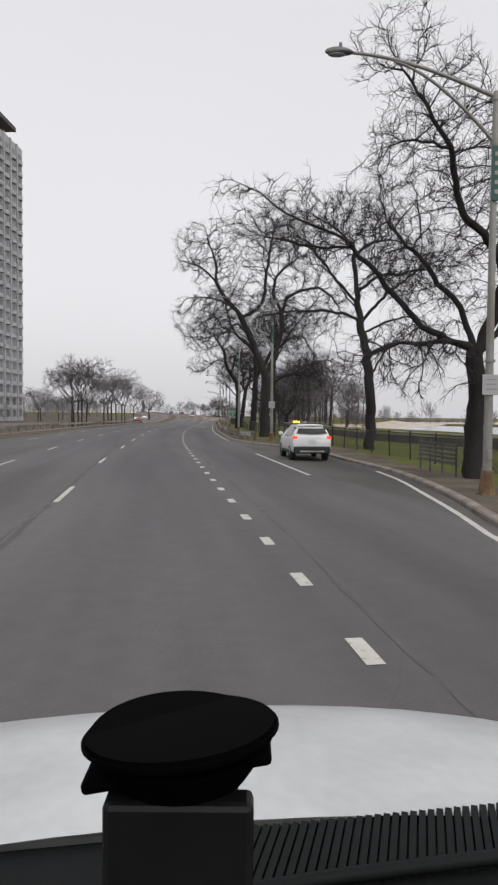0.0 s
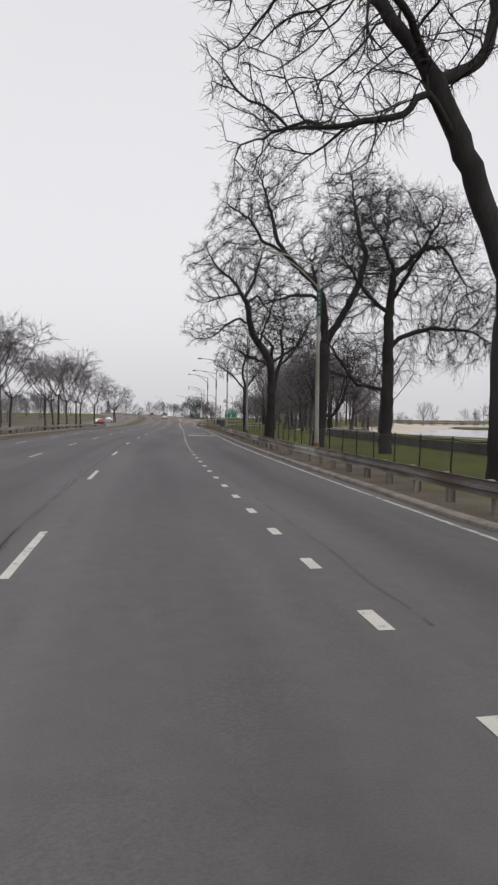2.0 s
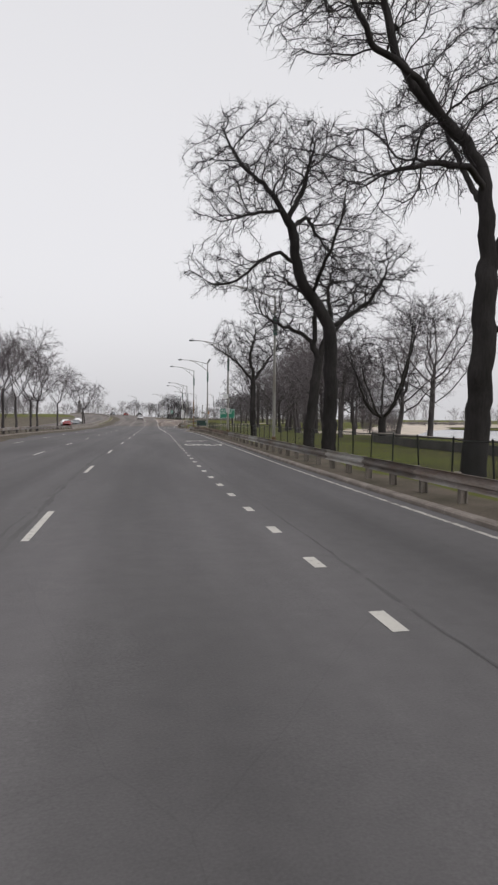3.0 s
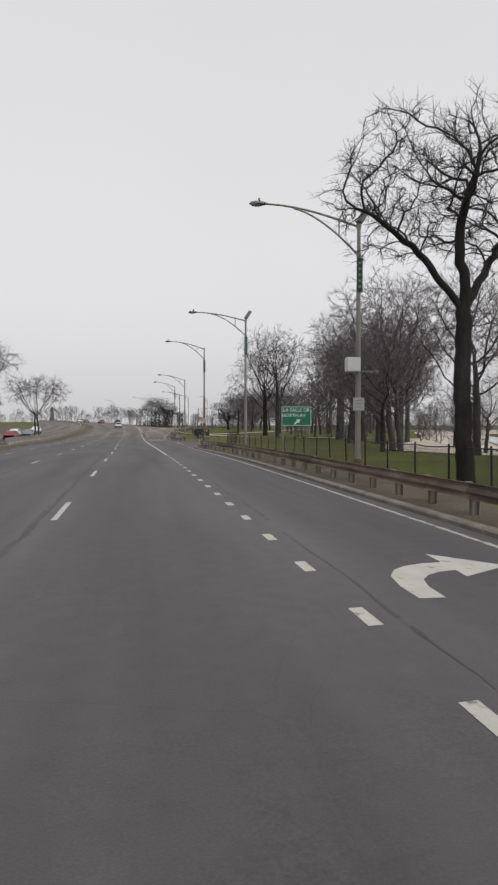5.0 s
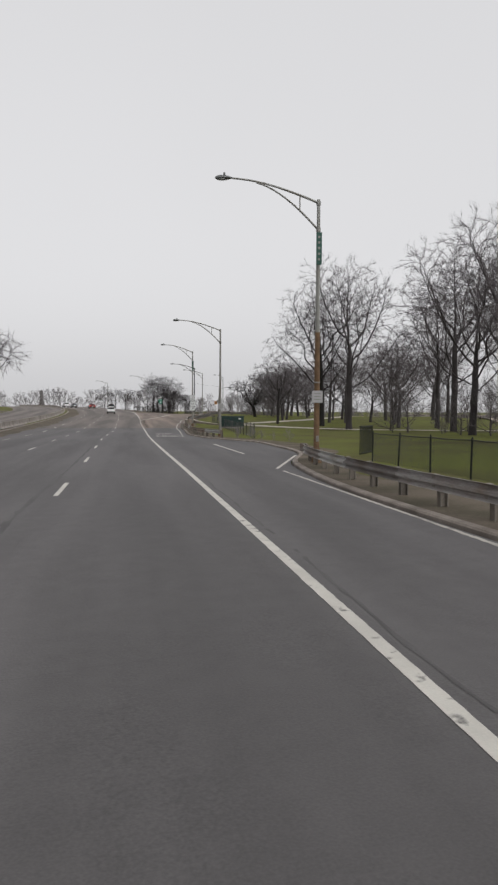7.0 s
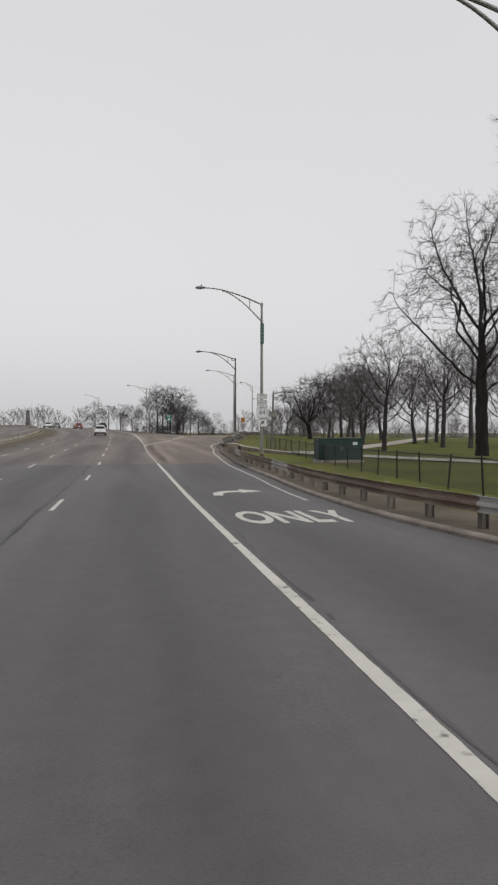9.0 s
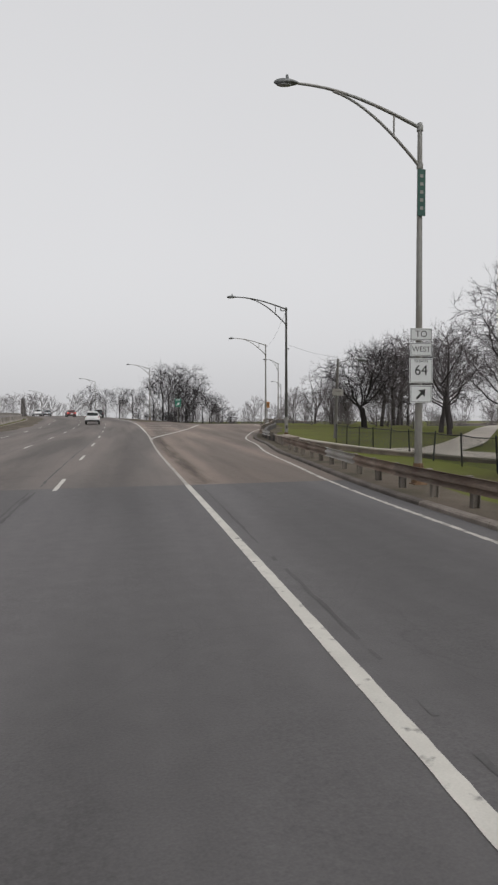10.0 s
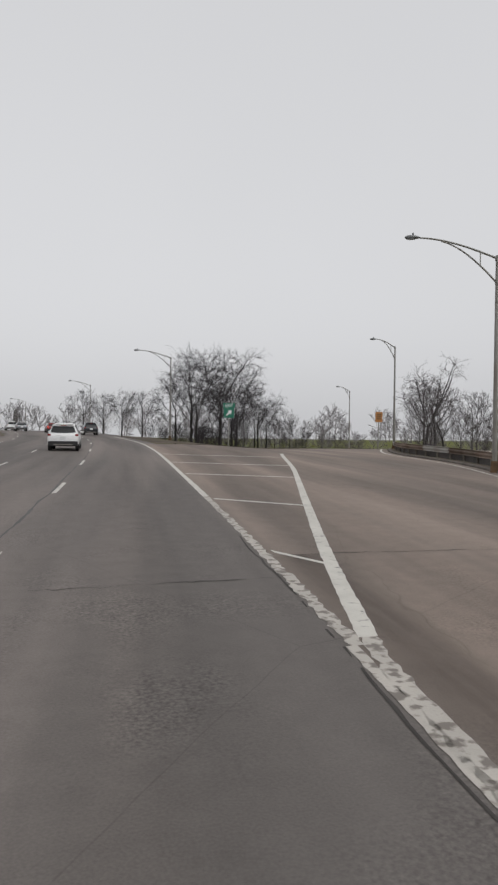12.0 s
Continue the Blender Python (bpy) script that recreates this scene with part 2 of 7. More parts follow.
STEEL = material("galvanised_rail", (0.27, 0.26, 0.25), 0.62, 0.25, spread=0.3, fine=10, coarse=0.8, bump=0.1, tint=(0.155, 0.115, 0.09), random_tone=0.35, stretch=(1, 1, 3))
POST = material("rail_post", (0.22, 0.205, 0.185), 0.85, 0.1, spread=0.3, tint=(0.15, 0.125, 0.10), random_tone=0.25)
FENCE = material("fence_steel", (0.022, 0.024, 0.023), 0.6, 0.2, spread=0.25)
CHAIN = mesh_fence_material("chain_link")
POLE = material("lamp_pole", (0.27, 0.275, 0.265), 0.6, 0.35, spread=0.25, fine=14, coarse=0.9, bump=0.08, tint=(0.20, 0.18, 0.155), stretch=(1, 1, 0.4))
HEAD = material("lamp_head", (0.16, 0.165, 0.165), 0.5, 0.4, spread=0.2)
LENS = material("lamp_lens", (0.30, 0.31, 0.31), 0.25, spread=0.1, bump=0)
RUST = material("rust_base", (0.17, 0.105, 0.06), 0.9, spread=0.4, fine=20, coarse=3)
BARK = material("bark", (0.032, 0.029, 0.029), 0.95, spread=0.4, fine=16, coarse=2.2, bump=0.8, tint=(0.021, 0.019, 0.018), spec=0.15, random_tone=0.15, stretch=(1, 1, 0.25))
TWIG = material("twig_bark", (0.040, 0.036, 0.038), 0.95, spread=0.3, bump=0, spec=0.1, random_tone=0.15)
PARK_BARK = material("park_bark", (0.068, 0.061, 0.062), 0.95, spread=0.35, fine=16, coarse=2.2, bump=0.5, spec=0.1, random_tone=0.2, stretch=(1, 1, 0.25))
# paler than TWIG: part of the haze over distant crowns is mixed into this colour
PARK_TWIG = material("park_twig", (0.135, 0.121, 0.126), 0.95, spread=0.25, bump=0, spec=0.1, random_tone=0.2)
DARK_KERB = material("grimy_kerb", (0.13, 0.112, 0.098), 0.95, spread=0.35, fine=20, coarse=1.2, bump=0.4)
RUSTY = material("rusty_rail", (0.20, 0.158, 0.128), 0.75, 0.15, spread=0.35, fine=9, coarse=0.9, bump=0.1, tint=(0.125, 0.083, 0.058), random_tone=0.3, stretch=(1, 1, 3))
# brush for the far woods: distance haze is painted in as a paler colour
HAZE_TINT_BRUSH = material("haze_tint_brush", (0.215, 0.200, 0.205), 0.95, spread=0.2, bump=0, spec=0.05)
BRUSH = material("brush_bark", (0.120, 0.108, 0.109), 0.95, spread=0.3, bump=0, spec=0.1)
NEW_STEEL = material("bright_rail", (0.42, 0.42, 0.41), 0.55, 0.3, spread=0.2, fine=10, coarse=0.8, bump=0.05, tint=(0.30, 0.27, 0.24), stretch=(1, 1, 3))
PLATE_GREEN = material("plate_green", (0.016, 0.075, 0.056), 0.5, spread=0.15, fine=8, coarse=1, bump=0)
TAN_CONCRETE = material("tan_concrete", (0.235, 0.195, 0.160), 0.9, spread=0.35, fine=14, coarse=1.2, bump=0.3, tint=(0.14, 0.115, 0.095))
SIGN_GREEN = material("sign_green", (0.010, 0.135, 0.085), 0.45, spread=0.08, fine=8, coarse=1, bump=0)
SIGN_WHITE = material("sign_white", (0.62, 0.63, 0.63), 0.5, spread=0.08, fine=8, coarse=1.5, bump=0)
SIGN_BLACK = material("sign_black", (0.02, 0.02, 0.02), 0.5, spread=0.1, bump=0)
SIGN_ORANGE = material("sign_orange", (0.42, 0.19, 0.06), 0.6, spread=0.2, bump=0)
BOX_GREEN = material("cabinet_green", (0.014, 0.040, 0.036), 0.5, spread=0.25, fine=8, coarse=0.8, bump=0.05)
WATER = material("lake_water", (0.30, 0.31, 0.32), 0.18, spread=0.06, fine=1.5, coarse=0.05, bump=0.25, spec=0.5)
CAR_WHITE = material("car_white", (0.72, 0.72, 0.72), 0.22, spread=0.05, fine=3, coarse=0.8, bump=0, spec=0.6)
CAR_BLACK = material("car_black", (0.018, 0.019, 0.022), 0.25, spread=0.1, bump=0, spec=0.6)
CAR_RED = material("car_red", (0.22, 0.03, 0.03), 0.25, spread=0.1, bump=0, spec=0.6)
CAR_GREY = material("car_grey", (0.22, 0.23, 0.24), 0.25, 0.3, spread=0.1, bump=0, spec=0.6)
GLASS = material("dark_glass", (0.010, 0.011, 0.012), 0.12, spread=0.05, bump=0, spec=0.3)
PLASTIC = material("black_plastic", (0.022, 0.022, 0.023), 0.55, spread=0.25, fine=60, coarse=6, bump=0.08)
RUBBER = material("rubber", (0.018, 0.018, 0.018), 0.85, spread=0.3, bump=0.1)
RIM = material("alloy", (0.42, 0.43, 0.44), 0.35, 0.7, spread=0.15, bump=0)
TAIL = glow("tail_lamp_lit", (0.9, 0.05, 0.02), 0.9)
TAIL_OFF = material("tail_lamp", (0.20, 0.012, 0.010), 0.25, spread=0.1, bump=0)
AMBER = glow("amber_beacon", (1.0, 0.55, 0.02), 4.0)
FACADE = material("tower_concrete", (0.37, 0.365, 0.37), 0.85, spread=0.12, fine=1.5, coarse=0.05, bump=0)
TOWER_GLASS = material("tower_glass", (0.16, 0.17, 0.18), 0.2, spread=0.25, fine=0.7, coarse=0.1, bump=0, random_tone=0.4)

# ---- the plan: lines across the place as functions of y ----
def curve(points):
    """A smooth line through (y, value) pairs."""
    ys, vs = np.array(points, float).T
    slope = np.gradient(vs, ys)

    def f(y):
        y = np.asarray(y, float)
        i = np.clip(np.searchsorted(ys, y) - 1, 0, len(ys) - 2)
        h = ys[i + 1] - ys[i]
        u = np.clip((y - ys[i]) / h, -0.5, 1.5)
        u2, u3 = u * u, u * u * u
        return (2 * u3 - 3 * u2 + 1) * vs[i] + (u3 - 2 * u2 + u) * h * slope[i] + (3 * u2 - 2 * u3) * vs[i + 1] + (u3 - u2) * h * slope[i + 1]

    return f


# the line on the near lane's outer side, from which everything across is told
line_x = curve([(-140, -2.2), (-60, -0.3), (5, 1.8), (25, 2.42), (45, 3.24), (65, 4.62), (85, 6.45), (100, 8.15), (130, 11.69), (170, 16.17),
                (210, 20.48), (229, 22.75), (250, 25.06), (275, 28.07), (287, 29.4), (307, 31.3), (330, 32.4), (360, 31.5), (390, 28), (430, 20), (480, 6), (560, -22)])
main_z = curve([(-140, 0), (0, 0), (120, 0), (140, -0.05), (155, -0.18), (193, -0.48), (208, -0.55), (220, -0.62), (231, -0.58), (243, -0.43),
                (254, -0.28), (264, -0.09), (290, 0.45), (318, 1.2), (335, 1.5), (360, 2.05), (390, 2.6), (430, 2.9), (470, 2.6), (560, 1.5)])
ramp_z = curve([(-140, 0), (240, -0.45), (264, -0.09), (285, 0.42), (303, 0.78), (318, 0.85), (340, 0.5), (362, -0.2), (420, -1.2)])
kerb_lat = curve([(-140, 3.9), (5, 3.9), (10.6, 4.18), (14, 5.02), (20.4, 6.12), (28.6, 6.3), (36, 6.5), (41, 5.2), (46, 4.2), (50, 3.68), (58, 3.66),
                  (100, 3.72), (150, 3.72), (171, 3.76), (176, 4.5), (182, 6.4), (190, 7.0), (197, 6.8), (201, 5.5), (205, 4.5), (209, 4.0), (215, 3.93),
                  (225, 4.4), (235, 4.75), (244, 5.5), (251, 6.1), (258, 7.0), (266, 7.7), (274, 9.4), (291, 14.2), (303, 16.0), (317, 21.8),
                  (340, 34.6), (362, 50.6), (420, 100)])
gore_x = curve([(265.0, 26.92), (266.8, 27.22), (267.9, 27.42), (268.9, 27.72), (271.3, 28.48), (277.4, 30.54), (288.7, 34.4), (307.6, 40.5), (330, 51.5), (362, 72), (420, 118)])


def kerb_x(y):
    return line_x(y) + kerb_lat(y)


def height(x, y):
    """The paving's level."""
    lat = np.asarray(x, float) - line_x(y)
    b = np.clip((lat - 3.5) / 8.0, 0, 1) * np.clip((np.asarray(y, float) - 262) / 20, 0, 1)
    b = b * b * (3 - 2 * b)
    return main_z(y) * (1 - b) + ramp_z(y) * b


LEFT = -15.3  # the median kerb, across from the line
GRASS_LIFT = 0.06


def smooth(a, b, v):
    u = np.clip((np.asarray(v, float) - a) / (b - a), 0, 1)
    return u * u * (3 - 2 * u)


SHORE = curve([(-400, 26), (-140, 26), (130, 26), (155, 19), (180, 27), (230, 55), (300, 75), (420, 90), (480, 95)])


def shore(y):
    """How far from the kerb the lawn ends in sand."""
    return SHORE(y)


def ground_z(x, y):
    """The land beside the paving."""
    x, y = np.asarray(x, float), np.asarray(y, float)
    z = height(x, y)
    right, left = x - kerb_x(y), line_x(y) + LEFT - x
    lift = GRASS_LIFT * (smooth(0.0, 0.12, right) + smooth(0.0, 0.12, left))
    fall = -1.5 * smooth(0, 22, right - shore(y) + 8) - 2.2 * smooth(18, 40, right - shore(y))
    z = z + lift + fall - 0.35 * smooth(8, 30, right) * smooth(240, 275, y) - 2.2 * smooth(3, 16, right) * smooth(300, 335, y)
    return np.where((right < 0) & (left < 0), z - 0.12, z)


# ---- mesh tools ----
def mesh_object(name, verts, faces, mat, parent=None, label="", smooth_shade=False, uv=None):
    me = bpy.data.meshes.new(name)
    me.from_pydata(np.asarray(verts, float).tolist(), [], [tuple(map(int, f)) for f in faces])
    me.materials.append(mat)
    if uv is not None:
        layer = me.uv_layers.new(name="UVMap")
        loops = np.empty(len(me.loops), np.int32)
        me.loops.foreach_get("vertex_index", loops)
        layer.data.foreach_set("uv", np.asarray(uv, np.float32)[loops].ravel())
    if smooth_shade:
        me.polygons.foreach_set("use_smooth", np.ones(len(me.polygons), bool))
    me.update()
    ob = new(name, me)
    if parent is not None:
        ob.parent = parent
    if label:
        ob["label"] = label
    return ob


def part(name, bm, mat, parent=None, label="", smooth_shade=False):
    me = bpy.data.meshes.new(name)
    bm.normal_update()
    bm.to_mesh(me)
    bm.free()
    me.materials.append(mat)
    if smooth_shade:
        me.polygons.foreach_set("use_smooth", np.ones(len(me.polygons), bool))
    ob = new(name, me)
    if parent is not None:
        ob.parent = parent
    if label:
        ob["label"] = label
    return ob


def thing(name, m, label, category, group="", kind=""):
    ob = new(name)
    ob.empty_display_size = 0.2
    ob.matrix_basis = m
    return tagged(ob, label, category, group, kind)


def box(bm, size, at, bevel=0.0, turn=None):
    m = Matrix.Translation(at) @ (turn or Matrix.Identity(4)) @ Matrix.Diagonal((*size, 1))
    made = bmesh.ops.create_cube(bm, size=1.0, matrix=m)
    if bevel:
        edges = {e for v in made["verts"] for e in v.link_edges}
        bmesh.ops.bevel(bm, geom=list(edges), offset=bevel, segments=2, affect="EDGES", profile=0.5)
    return bm


def boxed(size, at, bevel=0.0, turn=None):
    return box(bmesh.new(), size, at, bevel, turn)


def cone(bm, r1, r2, depth, m, segments=12):
    bmesh.ops.create_cone(bm, cap_ends=True, segments=segments, radius1=r1, radius2=r2, depth=depth, matrix=m)
    return bm


def tube(points, radii, sides=6):
    """Verts and faces of a tube along points."""
    p = np.asarray(points, float)
    n = len(p)
    radii = np.broadcast_to(np.asarray(radii, float), (n,))
    d = np.gradient(p, axis=0)
    d /= np.linalg.norm(d, axis=1)[:, None] + 1e-9
    ref = np.array([0.0, 0.0, 1.0]) if abs(d[:, 2]).mean() < 0.8 else np.array([1.0, 0.0, 0.0])
    a = np.cross(d, ref)
    a /= np.linalg.norm(a, axis=1)[:, None] + 1e-9
    b = np.cross(d, a)
    ang = np.arange(sides) * 2 * math.pi / sides
    ring = p[:, None] + radii[:, None, None] * (np.cos(ang)[None, :, None] * a[:, None] + np.sin(ang)[None, :, None] * b[:, None])
    i, j = np.meshgrid(np.arange(n - 1), np.arange(sides), indexing="ij")
    k = (j + 1) % sides
    faces = np.stack([i * sides + j, i * sides + k, (i + 1) * sides + k, (i + 1) * sides + j], -1).reshape(-1, 4)
    return ring.reshape(-1, 3), faces


def joined(pieces):
    """One set of verts and faces from many; a piece may bring triangles after its four-sided faces."""
    verts, faces, base = [], [], 0
    for piece in pieces:
        verts.append(piece[0])
        for f in piece[1:]:
            faces.extend((np.asarray(f) + base).tolist())
        base += len(piece[0])
    return np.concatenate(verts), faces


def tube_object(name, pieces, mat, parent=None, label="", smooth_shade=True):
    v, f = joined(pieces)
    return mesh_object(name, v, f, mat, parent, label, smooth_shade)


def strip(name, y0, y1, xa, xb, zfun, mat, parent=None, label="", step=1.0, lift=0.0, cols=1):
    """A band of surface between two lines, from y0 to y1."""
    ys = np.linspace(y0, y1, max(2, int(round((y1 - y0) / step)) + 1))
    us = np.linspace(0, 1, cols + 1)
    a, b = np.broadcast_to(xa(ys), ys.shape), np.broadcast_to(xb(ys), ys.shape)
    x = a[:, None] * (1 - us) + b[:, None] * us
    yy = np.repeat(ys[:, None], cols + 1, 1)
    z = zfun(x, yy) + lift
    v = np.stack([x, yy, z], -1).reshape(-1, 3)
    c = cols + 1
    i, j = np.meshgrid(np.arange(len(ys) - 1), np.arange(cols), indexing="ij")
    f = np.stack([i * c + j, i * c + j + 1, (i + 1) * c + j + 1, (i + 1) * c + j], -1).reshape(-1, 4)
    lat = x - line_x(yy)
    uv = np.stack([lat, yy], -1).reshape(-1, 2)
    return mesh_object(name, v, f, mat, parent, label, uv=uv)


def swept(name, ys, xline, profile, zfun, mat, parent=None, label="", smooth_shade=False):
    """A bar of one section, given as (across, up) pairs, swept along a line."""
    ys = np.asarray(ys, float)
    x = xline(ys)
    dx = np.gradient(x, ys)
    nx, ny = 1 / np.sqrt(1 + dx * dx), -dx / np.sqrt(1 + dx * dx)
    z = zfun(x, ys)
    pr = np.array(profile, float)
    v = np.stack([x[:, None] + nx[:, None] * pr[:, 0], ys[:, None] + ny[:, None] * pr[:, 0], z[:, None] + pr[:, 1]], -1)
    k, n = len(pr), len(ys)
    i, j = np.meshgrid(np.arange(n - 1), np.arange(k), indexing="ij")
    jj = (j + 1) % k
    f = np.stack([i * k + j, (i + 1) * k + j, (i + 1) * k + jj, i * k + jj], -1).reshape(-1, 4)
    faces = [tuple(q) for q in f] + [tuple(range(k)), tuple(range((n - 1) * k, n * k))[::-1]]
    return mesh_object(name, v.reshape(-1, 3), faces, mat, parent, label, smooth_shade)


def written(text, size, m, mat, parent, name="lettering", label="", sx=1.0, sy=1.0, align="CENTER", bold=0.0):
    """Raised lettering in the built-in font, as a mesh."""
    cu = bpy.data.curves.new(name, "FONT")
    cu.body, cu.size, cu.align_x, cu.align_y, cu.extrude, cu.offset = text, size, align, "CENTER", 0.002, bold
    tmp = new("tmp_text", cu)
    dg = bpy.context.evaluated_depsgraph_get()
    me = bpy.data.meshes.new_from_object(tmp.evaluated_get(dg))
    bpy.data.objects.remove(tmp)
    me.transform(m @ Matrix.Diagonal((sx, sy, 1, 1)))
    me.materials.clear()
    me.materials.append(mat)
    ob = new(name, me)
    ob.parent = parent
    if label:
        ob["label"] = label
    return ob


# ---- ground, beach, lake ----
def build_ground():
    ys = np.concatenate([np.linspace(-1600, -160, 13), np.arange(-140, 425, 2.5), np.linspace(450, 1800, 16)])
    left = np.array([-1500, -800, -400, -200, -120, -80, -50, -34, -24, -20, -17, -16, -15.8])
    rows = []
    for y in ys:
        yc = min(max(y, -140), 420)
        k, c = float(kerb_x(yc)), float(line_x(yc))
        xs = np.concatenate([c + left, [c + LEFT - 0.13, c + LEFT + 0.02], np.linspace(c + LEFT + 1, k - 0.3, 4), [k - 0.02, k + 0.13],
                             k + np.array([0.4, 1.2, 2, 3, 5, 8, 12, 16, 20, 25, 30, 36, 42, 50, 60, 75, 90, 100, 110, 125, 150, 200, 300, 500, 900, 1500])])
        rows.append(xs)
    x = np.array(rows)
    yy = np.repeat(ys[:, None], x.shape[1], 1)
    yc = np.clip(yy, -140, 420)
    z = ground_z(x, yc)
    right, lft = x - kerb_x(yc), line_x(yc) + LEFT - x
    inside = (right <= 0) & (lft <= 0)
    z = np.where(inside, z - 0.15, z)
    s = shore(yc)
    z = np.where((right > s - 2) & (right < s + 23), z - 0.2, z)
    far = smooth(420, 900, yy)
    z = z * (1 - far)
    r = np.random.RandomState(4)
    z = z + np.where((right > 3) | (lft > 3), r.normal(0, 0.025, z.shape), 0)
    c = x.shape[1]
    i, j = np.meshgrid(np.arange(len(ys) - 1), np.arange(c - 1), indexing="ij")
    f = np.stack([i * c + j, i * c + j + 1, (i + 1) * c + j + 1, (i + 1) * c + j], -1).reshape(-1, 4)
    ob = mesh_object("ground", np.stack([x, yy, z], -1).reshape(-1, 3), f, GRASS, smooth_shade=True)
    tagged(ob, "worn spring lawn, green with bare brown patches", "ground", kind="structure")


build_ground()
beach = strip("beach", -60, 330, lambda y: kerb_x(y) + shore(y) - 3, lambda y: kerb_x(y) + shore(y) + 24, lambda x, y: ground_z(x, y), SAND, step=3, lift=0.09, cols=10)
tagged(beach, "pale trampled beach sand between lawn and lake", "beach", kind="structure")
water = strip("water", -400, 460, lambda y: kerb_x(np.clip(y, -140, 420)) + shore(y) + 14, lambda y: kerb_x(np.clip(y, -140, 420)) + 1400 + 0 * y,
              lambda x, y: 0 * x - 1.72, WATER, step=20, cols=6)
tagged(water, "flat grey lake under an overcast sky", "water", kind="structure")
point = strip("far_point", 192, 455, lambda y: 137 + 5 * np.sin(y * 0.06) + 2 * np.sin(y * 0.23), lambda y: 338 + 6 * np.sin(y * 0.05), lambda x, y: 0 * x - 1.5, GRASS, step=4, cols=6)
tagged(point, "low far point of land across the water", "ground", kind="structure")

# ---- paving ----
road = strip("road", -140, 236.5, lambda y: line_x(y) + LEFT + 0.06, lambda y: kerb_x(y) - 0.06, height, ASPHALT, step=1.5, cols=24)
tagged(road, "worn dark grey asphalt of a wide one-way drive", "road", kind="structure")
main_slab = strip("road_main_concrete", 236.5, 480, lambda y: line_x(y) + LEFT + 0.06, line_x, height, MAIN_CONCRETE, step=1.5, cols=16)
tagged(main_slab, "old grey-brown concrete lanes climbing to a crest", "road", kind="structure")
exit_slab = strip("road_exit_concrete", 236.5, 318, line_x, lambda y: kerb_x(y) - 0.06, height, OLD_CONCRETE, step=1.0, cols=12)
tagged(exit_slab, "stained brown concrete of the exit ramp", "road", kind="structure")
exit_far = strip("road_exit_far", 318, 420, lambda y: gore_x(y) - 0.5, lambda y: kerb_x(y) - 0.06, height, OLD_CONCRETE, step=1.5, cols=8)
tagged(exit_far, "brown concrete exit ramp dropping beyond its crest", "road", kind="structure")
shoulder = strip("road_shoulder", 318, 480, line_x, lambda y: line_x(y) + 1.2, height, MAIN_CONCRETE, step=2, cols=1)
tagged(shoulder, "narrow concrete shoulder past the exit", "road", kind="structure")
gore_ground = strip("gore_ground", 318, 420, lambda y: line_x(y) + 1.2, lambda y: gore_x(y) - 0.5, height, SOIL, step=2, cols=8, lift=0.03)
tagged(gore_ground, "brown bare ground inside the gore", "ground", kind="structure")
OPP_A, OPP_B = curve([(-140, -20.5), (150, -20.5), (200, -17.2), (480, -17.2)]), curve([(-140, -34), (150, -34), (200, -31), (480, -31)])
bay = strip("road_bay", 9.5, 42, lambda y: line_x(y) + 3.55 + (kerb_lat(y) - 3.75) * smooth(19, 10, y) + 0.12 * np.sin(y * 1.9) + 0.07 * np.sin(y * 4.3), lambda y: kerb_x(y) - 0.07, height, BAY_ASPHALT, step=0.75, cols=4, lift=0.004)
tagged(bay, "darker patched brown asphalt of the lay-by", "road", kind="structure")
opposite = strip("road_opposite", -140, 470, lambda y: line_x(y) + OPP_B(y), lambda y: line_x(y) + OPP_A(y),
                 lambda x, y: ground_z(x, y), MAIN_CONCRETE, step=3, cols=8, lift=0.05)
tagged(opposite, "pale concrete carriageway for the oncoming traffic", "road", kind="structure")


def paint_dash(parent, y, lat, length, width, lift=0.005, name="lane_dash"):
    ys = np.array([y - length / 2, y, y + length / 2])
    x = line_x(ys) + lat
    v = []
    for xx, yv in zip(x, ys):
        for s in (-0.5, 0.5):
            v.append((xx + s * width, yv, float(height(xx, yv)) + lift))
    return mesh_object(name, v, [(0, 1, 3, 2), (2, 3, 5, 4)], PAINT, parent)


def paint_line(name, parent, y0, y1, xline, width, label="", lift=0.005, step=1.0, ragged=0.0, seed=1, mat=None):
    """A long line, ragged where its paint has broken away."""
    r = np.random.RandomState(seed)
    ys = np.linspace(y0, y1, max(2, int((y1 - y0) / (0.12 if ragged else step)) + 1))
    x = xline(ys)
    wa = -width / 2 + (r.uniform(-1, 1, len(ys)) * ragged if ragged else 0)
    wb = width / 2 + (r.uniform(-1, 1, len(ys)) * ragged if ragged else 0)
    z = height(x, ys) + lift
    v = np.stack([np.stack([x + wa, ys, z], -1), np.stack([x + wb, ys, z], -1)], 1).reshape(-1, 3)
    f = [(2 * i, 2 * i + 1, 2 * i + 3, 2 * i + 2) for i in range(len(ys) - 1)]
    return mesh_object(name, v, f, mat or PAINT, parent, label)


def spaced(anchors):
    """Even steps between anchors (first place, then place and count of steps)."""
    out, last = [], anchors[0]
    for place, count in anchors[1:]:
        out += [last + (place - last) * i / count for i in range(count)]
        last = place
    return out + [last]


